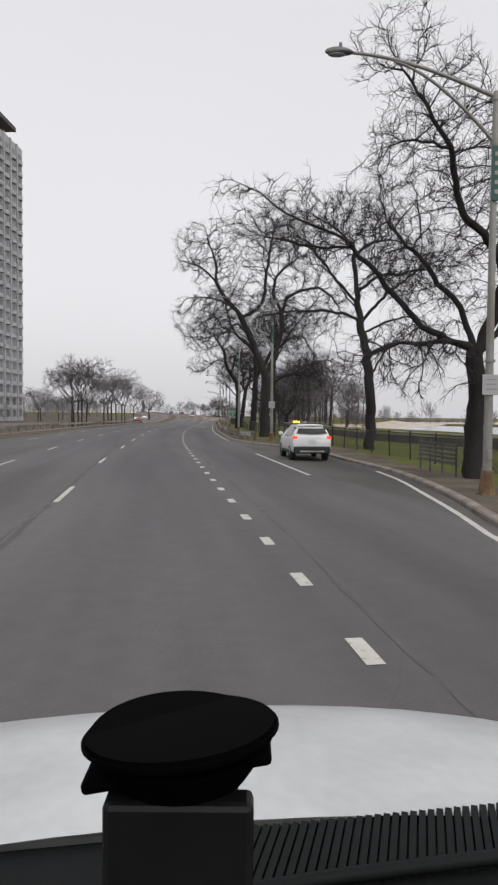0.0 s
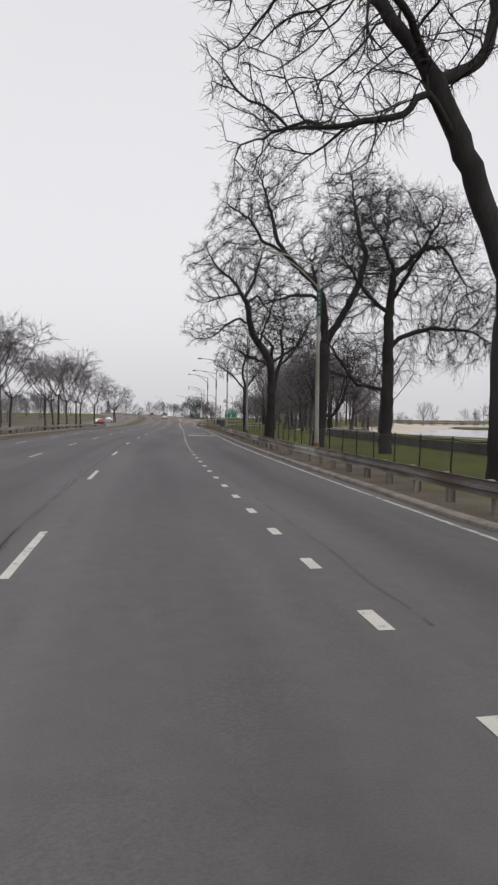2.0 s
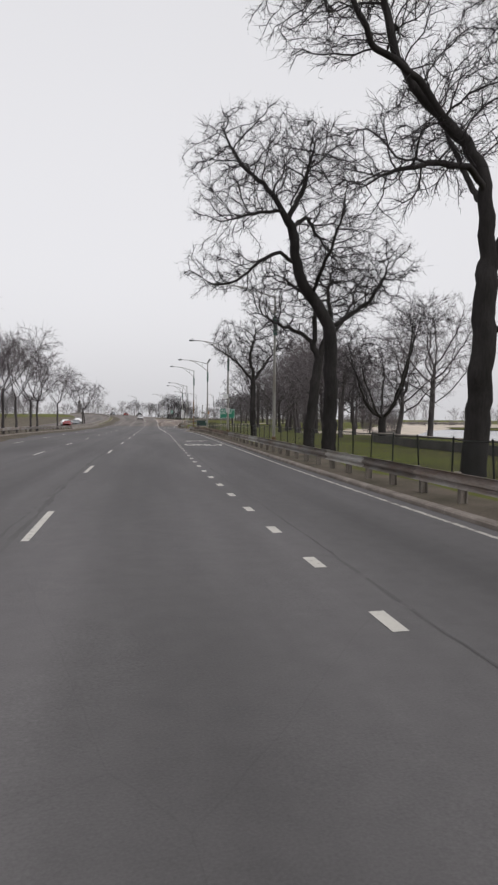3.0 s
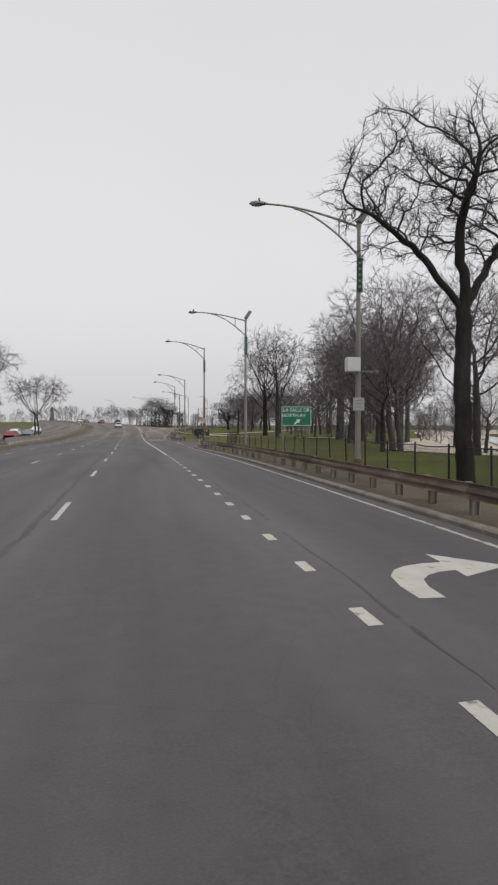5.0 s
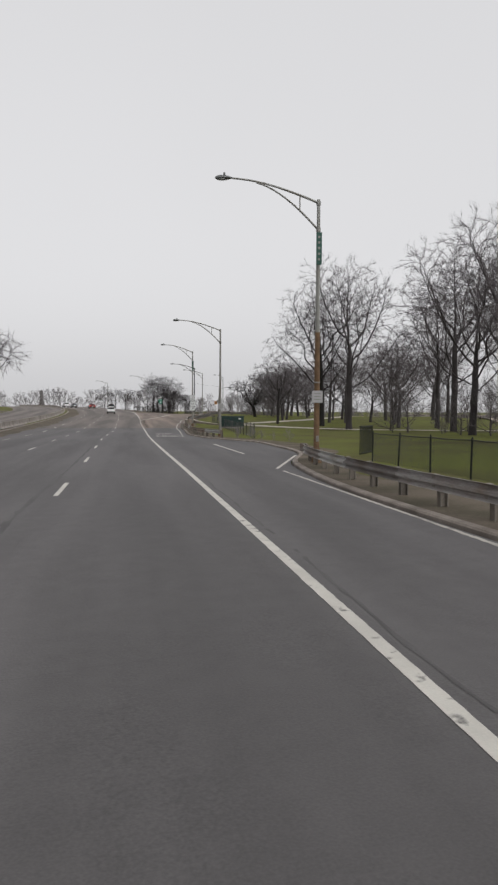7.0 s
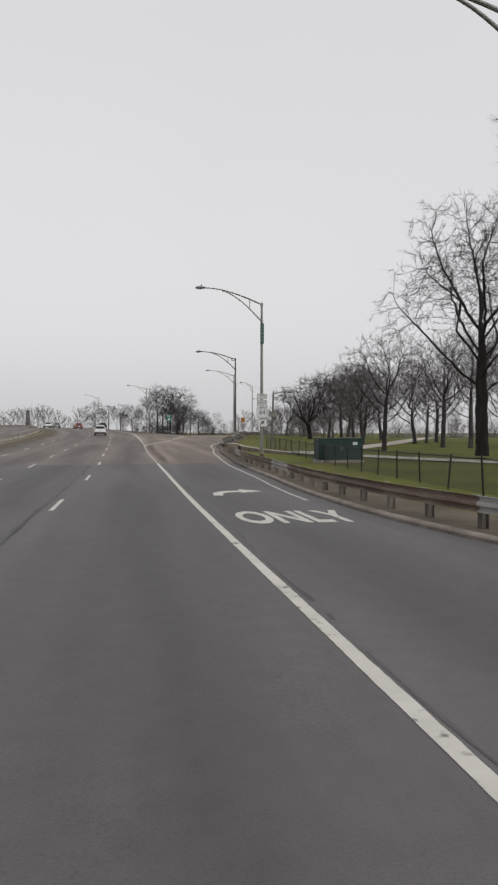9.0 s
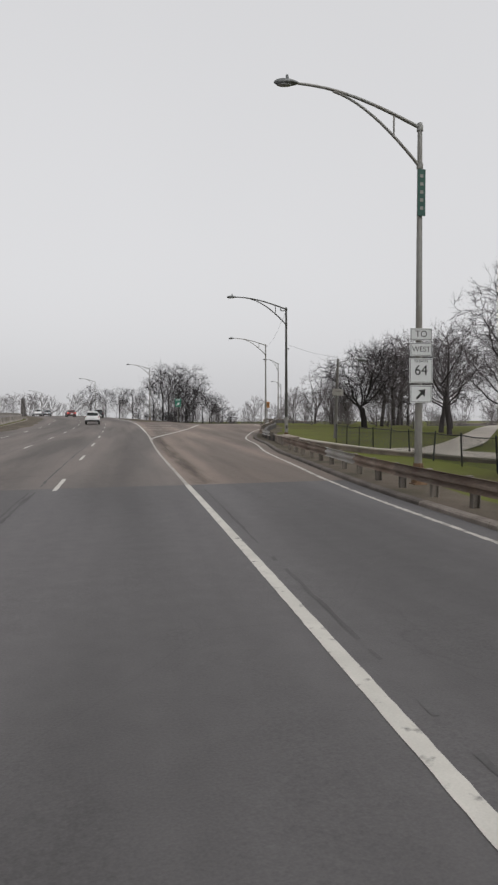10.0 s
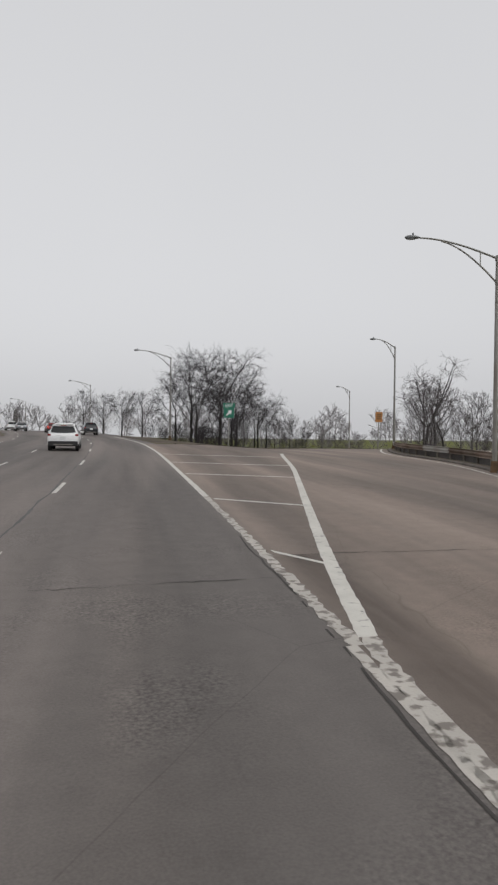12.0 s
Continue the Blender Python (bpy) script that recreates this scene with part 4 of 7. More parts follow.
def street_lamp(x, y, turn, top_z, flood=False, number=False, notice=False, label="", rise=0.70, ARM_OUT=3.32, steel=None):
    POLE = steel or POLE_GREY
    base_z = float(ground_z(x, y))
    host = thing("street_lamp", pose(x, y, base_z, 0, 0, turn), label or "grey steel street lamp with a double curved arm", "street lamp", "street lamps along the drive")
    tall = top_z - base_z
    pts = np.array([(0, 0, z) for z in np.linspace(0, tall, 7)])
    tube_object("pole", [tube(pts, np.linspace(0.108, 0.062, 7), 14)], POLE, host)
    bm = bmesh.new()
    box(bm, (0.38, 0.38, 0.06), (0, 0, 0.03), 0.01)
    cone(bm, 0.19, 0.13, 0.55, Matrix.Translation((0, 0, 0.32)), 10)
    part("base", bm, RUST, host)
    u = np.linspace(0, 1, 14)
    upper = np.stack([-ARM_OUT * u, 0 * u, tall - 0.12 + rise * np.sin(u * math.pi / 2) ** 1.0], -1)
    tube_object("upper_arm", [tube(upper, np.linspace(0.048, 0.034, 14), 8)], POLE, host)
    w = np.linspace(0, 0.72, 12)
    lo = w / 0.72
    top_at = tall - 0.12 + rise * np.sin(w * math.pi / 2)
    lower = np.stack([-ARM_OUT * w, 0 * w, top_at - 0.98 * (1 - lo) ** 1.7 - 0.04], -1)
    tube_object("lower_arm", [tube(lower, np.linspace(0.042, 0.03, 12), 8)], POLE, host)
    s = 0.22
    zt = tall - 0.12 + rise * math.sin(s * math.pi / 2)
    tube_object("strut", [tube([(-ARM_OUT * s, 0, zt), (-ARM_OUT * s, 0, zt - 0.98 * (1 - s / 0.72) ** 1.7 - 0.03)], 0.024, 6)], POLE, host)
    for z in (tall - 0.14, tall - 1.12):
        part("collar", cone(bmesh.new(), 0.085, 0.085, 0.14, Matrix.Translation((0, 0, z)), 12), POLE, host)
    # the head: a flattened pod with its lens below
    bm = bmesh.new()
    bmesh.ops.create_uvsphere(bm, u_segments=16, v_segments=10, radius=1.0)
    for v in bm.verts:
        t = (1 - v.co.x) / 2
        v.co.y *= 0.14 * (0.55 + 0.45 * math.sin(math.pi * min(1, t * 1.15)))
        v.co.z *= (0.12 if v.co.z > 0 else 0.075) * (0.55 + 0.6 * t)
        v.co.x *= 0.34
    head = part("lamp_head", bm, HEAD, host, smooth_shade=True)
    head.matrix_basis = pose(-ARM_OUT - 0.3, 0, tall - 0.12 + rise - 0.01, 0, -3, 0)
    bm = bmesh.new()
    bmesh.ops.create_uvsphere(bm, u_segments=12, v_segments=6, radius=1.0, matrix=Matrix.Translation((-0.07, 0, -0.058)) @ Matrix.Diagonal((0.20, 0.10, 0.022, 1)))
    part("lens", bm, LENS, head, smooth_shade=True)
    part("photocell", cone(bmesh.new(), 0.04, 0.035, 0.09, Matrix.Translation((0.02, 0, 0.155)), 10), HEAD, head)
    if flood:
        bm = boxed((0.22, 0.34, 0.62), (0.16, 0.0, tall + 0.28), 0.03, Matrix.Rotation(radians(32), 4, "Y"))
        part("floodlight", bm, HEAD, host, "grey floodlight on the pole top")
        part("flood_bracket", boxed((0.06, 0.06, 0.34), (0.02, 0, tall + 0.12), 0.01), POLE, host)
    if number:
        plate = part("marker_plate", boxed((0.22, 0.02, 1.22), (0.0, -0.115, tall - 1.85), 0.008), PLATE_GREEN, host, "narrow green marker plate with pale bars")
        for i in range(5):
            part("marker_bar", boxed((0.085, 0.006, 0.085), (0.0, -0.129, tall - 1.42 - i * 0.21)), POLE, plate)
    if notice:
        z = 2.55
        plate = part("notice_plate", boxed((0.42, 0.02, 0.46), (-0.02, -0.135, z), 0.01), FACADE, host, "small weathered white notice")
        for i in range(3):
            part("notice_bar", boxed((0.26, 0.005, 0.025), (-0.02, -0.148, z + 0.12 - i * 0.11)), POLE, plate)
    part("strap", cone(bmesh.new(), 0.125, 0.125, 0.05, Matrix.Translation((0, 0, 3.1)), 12), POLE, host)
    part("hand_hole", boxed((0.11, 0.03, 0.22), (0, -0.12, 0.95), 0.01), POLE, host)
    return host


def panel(host, name, w, h, z, mat, text="", size=0.2, ink=None, y=-0.14, label="", rim=True):
    p = part(name, boxed((w, 0.015, h), (0, y, z), 0.006), mat, host, label)
    if rim and ink:
        for dx, dz, sw, sh in ((0, h / 2 - 0.025, w - 0.04, 0.012), (0, -h / 2 + 0.025, w - 0.04, 0.012), (w / 2 - 0.025, 0, 0.012, h - 0.04), (-w / 2 + 0.025, 0, 0.012, h - 0.04)):
            part("border", boxed((sw, 0.003, sh), (dx, y - 0.010, z + dz)), ink, p)
    if text:
        written(text, size, Matrix.Translation((0, y - 0.0105, z)) @ Matrix.Rotation(radians(90), 4, "X"), ink, p)
    return p


def arrow_plate(host, cx, cz, size, y, mat, ang):
    """A slim arrow, drawn flat and raised."""
    pts = [(-0.09, -0.5), (0.09, -0.5), (0.09, 0.05), (0.34, 0.05), (0, 0.5), (-0.34, 0.05), (-0.09, 0.05)]
    a = radians(ang)
    v = [(cx + size * (px * math.cos(a) - pz * math.sin(a)), y, cz + size * (px * math.sin(a) + pz * math.cos(a))) for px, pz in pts]
    mesh_object("arrow", v, [tuple(range(7))], mat, host)


lamp_facts = [
    (8.0, 14.4, 9.2, False, True, True), (9.3, 45.7, 9.3, True, True, True), (11.0, 71.7, 9.15, True, True, False), (14.45, 103.4, 9.5, False, True, False),
    (17.35, 129.2, 9.02, True, True, True), (19.75, 152.1, 9.15, True, True, False), (21.9, 174.9, 9.7, False, True, True), (25.85, 205.8, 8.5, False, False, True),
    (29.4, 234.1, 9.1, False, True, False), (35.2, 260.4, 8.75, False, False, False), (42.4, 286.6, 9.4, False, False, False), (54.7, 317.7, 10.2, False, False, False),
    (70.9, 362.1, 9.5, False, False, False), (37.3, 335.1, 10.4, False, False, False), (32.0, 390.1, 11.2, False, False, False), (19.0, 447.0, 10.6, False, False, False)]
lamps = []
for i, (x, y, top, flood, number, notice) in enumerate(lamp_facts):
    rise, reach = {4: 0.62, 5: 0.48, 8: 0.86, 7: 0.76}.get(i, 0.70), {11: 1.75, 12: 1.75}.get(i, 3.32)
    turn = -math.degrees(math.atan(float(line_x(y + 2) - line_x(y - 2)) / 4)) + (0 if i < 10 or i > 12 else -4)
    lamps.append(street_lamp(x, y, turn, top, flood, number, notice, rise=rise, ARM_OUT=reach, steel=POLE_DARK if i == 9 else None,
                             label="grey steel street lamp, floodlight on its pole top" if flood else
                             "street lamp with its lower pole rusted brown" if i == 6 else "dark weathered steel street lamp beside the ramp wall" if i == 9 else "grey steel street lamp with a double curved arm"))
# the utility box on the lamp before the park sign
part("control_box", boxed((0.5, 0.32, 0.5), (-0.24, -0.1, 3.95), 0.03), SIGN_WHITE, lamps[4], "white equipment box")
part("camera_arm", boxed((0.62, 0.05, 0.05), (0.35, -0.05, 3.72)), POLE, lamps[4])
part("camera_pod", boxed((0.16, 0.3, 0.14), (0.62, -0.08, 3.68), 0.03), HEAD, lamps[4])
tube_object("rusted_sleeve", [tube([(0, 0, z) for z in np.linspace(0.6, 5.0, 6)], np.linspace(0.114, 0.094, 6), 14)], RUST, lamps[6])
# wire fittings and the pale lower sleeve of the lamp on the ramp
tube_object("lower_sleeve", [tube([(0, 0, z) for z in (0.5, 1.0, 1.6)], (0.118, 0.116, 0.112), 14)], POLE_GREY, lamps[9], "pale grey lower sleeve")
part("wire_bracket", boxed((0.30, 0.05, 0.05), (-0.22, 0, 8.62), 0.01), HEAD, lamps[9])
part("insulator", cone(bmesh.new(), 0.05, 0.03, 0.22, Matrix.Translation((-0.36, 0, 8.74)), 8), HEAD, lamps[9])
part("wire_clamp", boxed((0.16, 0.07, 0.07), (0.12, 0, 6.12), 0.01), HEAD, lamps[9])
# route markers on the lamp by the cabinet
h = lamps[8]
panel(h, "to_panel", 0.62, 0.32, 4.02, SIGN_WHITE, "TO", 0.24, SIGN_BLACK, label="white TO panel")
panel(h, "west_panel", 0.62, 0.36, 3.62, SIGN_WHITE, "WEST", 0.20, SIGN_BLACK, label="white WEST panel")
shield = panel(h, "route_panel", 0.66, 0.66, 3.06, SIGN_WHITE, "64", 0.38, SIGN_BLACK, label="white state route 64 panel")
written("ILLINOIS", 0.10, Matrix.Translation((0, -0.1505, 3.31)) @ Matrix.Rotation(radians(90), 4, "X"), SIGN_BLACK, shield)
ar = panel(h, "arrow_panel", 0.62, 0.46, 2.44, SIGN_WHITE, "", 0.2, SIGN_BLACK, label="white panel with a black arrow")
arrow_plate(ar, 0, 2.44, 0.36, -0.1505, SIGN_BLACK, -45)

# ---- signs on their own posts ----
def guide_sign():
    x, y = 20.93, 145.2
    z0 = float(ground_z(x, y))
    s = thing("guide_sign", pose(x, y, z0, 0, 0, -9), "green guide sign with white street names and an arrow", "road sign")
    for dx in (-0.78, 0.78):
        tube_object("post", [tube([(dx, 0.06, 0), (dx, 0.06, 3.0)], 0.04, 8)], POLE, s)
    w, hh, z = 1.84, 1.18, 2.40
    board = part("board", boxed((w, 0.03, hh), (0, -0.01, z), 0.01), SIGN_GREEN, s)
    for dx, dz, sw, sh in ((0, hh / 2 - 0.04, w - 0.06, 0.022), (0, -hh / 2 + 0.04, w - 0.06, 0.022), (w / 2 - 0.04, 0, 0.022, hh - 0.06), (-w / 2 + 0.04, 0, 0.022, hh - 0.06)):
        part("border", boxed((sw, 0.004, sh), (dx, -0.027, z + dz)), SIGN_WHITE, board)
    rot = Matrix.Rotation(radians(90), 4, "X")
    written("LA SALLE DR", 0.29, Matrix.Translation((0.0, -0.028, z + 0.36)) @ rot, SIGN_WHITE, board, sx=0.98)
    written("NORTH AV", 0.29, Matrix.Translation((-0.16, -0.028, z + 0.04)) @ rot, SIGN_WHITE, board, sx=0.98)
    arrow_plate(board, 0.05, z - 0.33, 0.44, -0.0285, SIGN_WHITE, -50)


guide_sign()


def exit_sign():
    x, y = 38.0, 313.0
    z0 = float(ground_z(x, y))
    s = thing("exit_sign", pose(x, y, z0, 0, 0, 4), "small green EXIT sign with a slanting white arrow", "road sign")
    tube_object("post", [tube([(0, 0.06, -0.3), (0, 0.06, 3.6)], 0.04, 8)], POLE, s)
    top = part("tab", boxed((0.95, 0.03, 0.36), (0, 0, 3.35), 0.01), SIGN_GREEN, s)
    board = part("board", boxed((0.85, 0.03, 0.75), (0, 0, 2.78), 0.01), SIGN_GREEN, s)
    rot = Matrix.Rotation(radians(90), 4, "X")
    written("EXIT", 0.32, Matrix.Translation((0, -0.018, 3.35)) @ rot, SIGN_WHITE, top)
    arrow_plate(board, 0, 2.78, 0.6, -0.018, SIGN_WHITE, -45)


exit_sign()


def orange_sign():
    x, y = 52.5, 316.4
    z0 = float(ground_z(x, y))
    s = thing("warning_sign", pose(x, y, z0, 0, 0, 6), "faded orange warning board on a post", "road sign")
    tube_object("post", [tube([(0, 0.06, -0.3), (0, 0.06, 3.4)], 0.04, 8)], POLE, s)
    board = part("board", boxed((0.72, 0.03, 0.9), (0, 0, 3.0), 0.01), SIGN_ORANGE, s)
    for i in range(3):
        part("notice_bar", boxed((0.46, 0.006, 0.07), (0, -0.018, 3.2 - i * 0.18)), SIGN_BLACK, board)


orange_sign()


def green_cabinet():
    x, y = 34.75, 234.9
    z0 = float(ground_z(x, y))
    c = thing("utility_cabinet", pose(x, y, z0, 0, 0, -6), "wide dark green steel cabinet behind the fence", "cabinet")
    part("body", boxed((2.9, 1.1, 1.35), (0, 0, 0.78), 0.04), BOX_GREEN, c)
    part("plinth", boxed((3.0, 1.2, 0.22), (0, 0, 0.05), 0.02), CONCRETE, c)
    part("lid", boxed((3.0, 1.2, 0.07), (0, 0, 1.48), 0.02), BOX_GREEN, c)
    for dx in (-0.72, 0.72):
        d = part("door", boxed((1.38, 0.03, 1.2), (dx, -0.565, 0.8), 0.01), BOX_GREEN, c)
        part("handle", boxed((0.04, 0.04, 0.2), (dx * 0.08, -0.6, 0.85), 0.01), POLE, d)
    part("decal", boxed((0.30, 0.01, 0.18), (0.9, -0.587, 1.18)), SIGN_WHITE, c, "small white label")


green_cabinet()


def park_pole():
    x, y = 40.1, 262.9
    z0 = float(ground_z(x, y))
    p = thing("park_lamp", pose(x - 0.25, y, z0, 0, 2.2, 0), "weathered grey park pole with a short lamp arm and a notice", "street lamp")
    tube_object("pole", [tube([(0, 0, z) for z in np.linspace(-0.3, 5.75, 6)], np.linspace(0.135, 0.085, 6), 10)], POLE_OLD, p)
    u = np.linspace(0, 1, 8)
    tube_object("arm", [tube(np.stack([1.5 * u, -0.2 * u, 5.45 + 0.35 * np.sin(u * math.pi / 2)], -1), 0.035, 6)], POLE_OLD, p)
    bm = bmesh.new()
    bmesh.ops.create_uvsphere(bm, u_segments=12, v_segments=8, radius=1.0, matrix=Matrix.Translation((1.75, -0.22, 5.77)) @ Matrix.Diagonal((0.42, 0.18, 0.13, 1)))
    part("lamp_head", bm, HEAD, p, smooth_shade=True)
    plate = part("notice_plate", boxed((0.85, 0.03, 0.48), (0.0, -0.16, 3.35), 0.01), POLE, p)
    part("notice_bar", boxed((0.5, 0.006, 0.05), (0.0, -0.18, 3.42)), POLE_OLD, plate)


park_pole()
wire = tube_object("service_wire", [tube([(35.3 + (40.1 - 35.3) * u, 260.4 + 2.5 * u, 6.3 - 0.5 * u - 0.12 * math.sin(math.pi * u)) for u in np.linspace(0, 1, 12)], 0.006, 5)], RUBBER)
tagged(wire, "thin black wire between lamp and park pole", "cable")
wire = tube_object("overhead_wire", [tube([(35.2 + 7.2 * u, 260.4 + 26.2 * u, 8.55 + 0.5 * u - 0.45 * math.sin(math.pi * u)) for u in np.linspace(0, 1, 24)], 0.007, 5)], RUBBER)
tagged(wire, "thin black overhead wire sagging between two street lamps", "cable")

# ---- trees ----
def shoot(r, p, d, length, r0, r1, n, wob, lift, kink=0.0):
    """One branch: points and radii, wandering as it grows."""
    pts = [np.array(p, float)]
    d = np.array(d, float)
    d /= np.linalg.norm(d)
    step = length / n
    for i in range(n):
        d = d + r.normal(0, wob, 3) + np.array((0, 0, lift))
        if kink and r.rand() < 0.35:
            d = d + r.normal(0, kink, 3)
        d /= np.linalg.norm(d)
        pts.append(pts[-1] + d * step)
    return np.array(pts), r0 + (r1 - r0) * np.linspace(0, 1, n + 1) ** 0.8


def smooth_way(points, step, r, wobble=0.0):
    """Evenly spaced points along a bent line."""
    p = np.array(points, float)
    s = np.concatenate([[0], np.cumsum(np.linalg.norm(np.diff(p, axis=0), axis=1))])
    n = max(2, int(round(s[-1] / step)) + 1)
    t = np.linspace(0, s[-1], 4 * n)
    q = np.stack([np.interp(t, s, p[:, k]) for k in range(3)], -1)
    for _ in range(6):
        q[1:-1] = 0.25 * q[:-2] + 0.5 * q[1:-1] + 0.25 * q[2:]
    q = q[np.linspace(0, len(q) - 1, n).astype(int)]
    q[1:] += r.normal(0, wobble, q[1:].shape)
    return q


def limb_tube(way, radii, sides):
    """A tube whose rings keep their turn along a bent branch."""
    n = len(way)
    d = np.gradient(way, axis=0)
    d /= np.linalg.norm(d, axis=1)[:, None] + 1e-9
    a = np.cross(d[0], (0.83, 0.55, 0.05) if abs(d[0, 2]) > 0.6 else (0.1, 0.05, 0.99))
    ax = []
    for k in range(n):
        a = a - d[k] * (a @ d[k])
        a = a / (np.linalg.norm(a) + 1e-9)
        ax.append(a)
    ax = np.array(ax)
    b = np.cross(d, ax)
    ang = np.arange(sides) * 2 * math.pi / sides
    ring = way[:, None] + radii[:, None, None] * (np.cos(ang)[None, :, None] * ax[:, None] + np.sin(ang)[None, :, None] * b[:, None])
    i, j = np.meshgrid(np.arange(n - 1), np.arange(sides), indexing="ij")
    k = (j + 1) % sides
    return ring.reshape(-1, 3), np.stack([i * sides + j, i * sides + k, (i + 1) * sides + k, (i + 1) * sides + j], -1).reshape(-1, 4)


def grown(seed, guides, blobs, trunk_r, buds=900, step=0.42, reach=5.0, clear=0.75, wander=0.22, lift=0.04, droop=0.0, sprays=4, spray=0.55, fine=0.010, ribs=2, power=1.9, sub=0, low=2.2, keep=0.8, outward=0.3, ends=4, curl=0.30):
    """A bare tree: trunk and main limbs follow the guides, then branches grow toward buds strewn through the crown's blobs."""
    r = np.random.RandomState(seed)
    pos, par = [], []
    for g in guides:
        way = smooth_way(g, step, r, 0.03)
        if not pos:
            pos.append(way[0])
            par.append(-1)
            last = 0
        else:
            last = int(np.argmin(((np.array(pos) - way[0]) ** 2).sum(1)))
        for q in way[1:]:
            pos.append(q)
            par.append(last)
            last = len(pos) - 1
    pos = np.array(pos)
    firm = len(pos)
    vol = np.array([b[3] * b[4] * b[5] for b in blobs])
    own = r.choice(len(blobs), buds, p=vol / vol.sum())
    u = r.normal(0, 1, (buds, 3))
    u /= np.linalg.norm(u, axis=1)[:, None]
    u *= (r.uniform(0.04, 1, buds) ** 0.42)[:, None]
    B = np.array(blobs)
    bud = B[own, :3] + u * B[own, 3:]
    heart = (B[:, :3] * vol[:, None]).sum(0) / vol.sum() - np.array((0, 0, 0.35 * B[:, 5].max()))
    trunk_only = pos[:, 2] < low
    far = ((bud[:, None] - pos[None]) ** 2).sum(2)
    far[:, trunk_only] = 1e9
    best, near = far.min(1), far.argmin(1)
    heads = {}
    for _ in range(90):
        ok = best < reach ** 2
        if not ok.any():
            break
        d = bud[ok] - pos[near[ok]]
        d /= np.linalg.norm(d, axis=1)[:, None] + 1e-9
        pull = np.zeros_like(pos)
        np.add.at(pull, near[ok], d)
        src = np.unique(near[ok])
        v = pull[src]
        v /= np.linalg.norm(v, axis=1)[:, None] + 1e-9
        back = pos[src] - pos[np.maximum(np.array(par)[src], 0)]
        back /= np.linalg.norm(back, axis=1)[:, None] + 1e-9
        out = pos[src] - heart
        out /= np.linalg.norm(out, axis=1)[:, None] + 1e-9
        v = v + keep * back + outward * out + r.normal(0, wander, v.shape) + np.array((0, 0, lift))
        v /= np.linalg.norm(v, axis=1)[:, None] + 1e-9
        able = [i for i, s in enumerate(src) if heads.get(int(s), 0) < 3]
        if not able:
            break
        src, v = src[able], v[able]
        for s in src:
            heads[int(s)] = heads.get(int(s), 0) + 1
        fresh = pos[src] + v * step
        base = len(pos)
        pos = np.concatenate([pos, fresh])
        par.extend(int(s) for s in src)
        dn = ((bud[:, None] - fresh[None]) ** 2).sum(2)
        m, a = dn.min(1), dn.argmin(1) + base
        better = m < best
        best = np.where(better, m, best)
        near = np.where(better, a, near)
        alive = best > clear ** 2
        bud, best, near = bud[alive], best[alive], near[alive]
        if not len(bud):
            break
    n = len(pos)
    par = np.array(par)
    sum_ = np.zeros(n)
    kids = [[] for _ in range(n)]
    for i in range(n - 1, 0, -1):
        kids[par[i]].append(i)
    order, stack = [], [0]
    while stack:
        i = stack.pop()
        order.append(i)
        stack.extend(kids[i])
    for i in order[::-1]:
        if not kids[i]:
            sum_[i] = 1.0
        if i:
            sum_[par[i]] += sum_[i]
    rad = trunk_r * (sum_ / sum_[0]) ** (1 / power)
    run = np.zeros(n)
    for i in order[1:]:
        run[i] = run[par[i]] + np.linalg.norm(pos[i] - pos[par[i]])
    rad *= 1 - 0.5 * run / run.max()
    rad = np.maximum(rad, fine * 1.1)
    rad[0] *= 1.22
    rad[1] *= 1.08
    wood, crown = [], []
    starts = [0]
    while starts:
        s = starts.pop()
        chain = [s]
        while kids[chain[-1]]:
            k = sorted(kids[chain[-1]], key=lambda c: -sum_[c])
            starts.extend(k[1:])
            chain.append(k[0])
        way, rr_ = pos[chain], rad[chain]
        if s:
            way = np.concatenate([pos[par[s]][None], way])
            rr_ = np.concatenate([[min(rad[par[s]] * 0.8, rad[s] * 1.2)], rr_])
        if len(way) < 2:
            continue
        big = rr_[0]
        sides = 12 if big > 0.2 else 7 if big > 0.07 else 5 if big > 0.035 else 3
        (wood if big > 0.022 else crown).append(limb_tube(way, rr_, sides))
    tips = np.where((rad < 0.045) & (np.arange(n) >= firm // 3))[0]
    last = np.array([i for i in range(n) if not kids[i]])
    at = np.concatenate([np.repeat(tips, sprays), np.repeat(last, ends)])
    tipped = np.arange(len(at)) >= len(tips) * sprays
    d = pos[at] - pos[par[at]]
    d /= np.linalg.norm(d, axis=1)[:, None] + 1e-9
    side = r.normal(0, 1, d.shape)
    side -= d * (side * d).sum(1)[:, None]
    side /= np.linalg.norm(side, axis=1)[:, None] + 1e-9
    a = np.where(tipped, r.uniform(0.0, 0.6, len(at)), r.uniform(0.35, 1.15, len(at)))[:, None]
    d = d * np.cos(a) + side * np.sin(a)
    out = pos[at] - heart
    d = d + outward * 1.3 * out / (np.linalg.norm(out, axis=1)[:, None] + 1e-9)
    d /= np.linalg.norm(d, axis=1)[:, None] + 1e-9
    ln = spray * (r.uniform(0.45, 1.35, len(at)) * np.where(tipped, 1.25, 1.0))[:, None]
    p0 = pos[at] - (pos[at] - pos[par[at]]) * np.where(tipped, 0, r.uniform(0, 1, len(at)))[:, None]
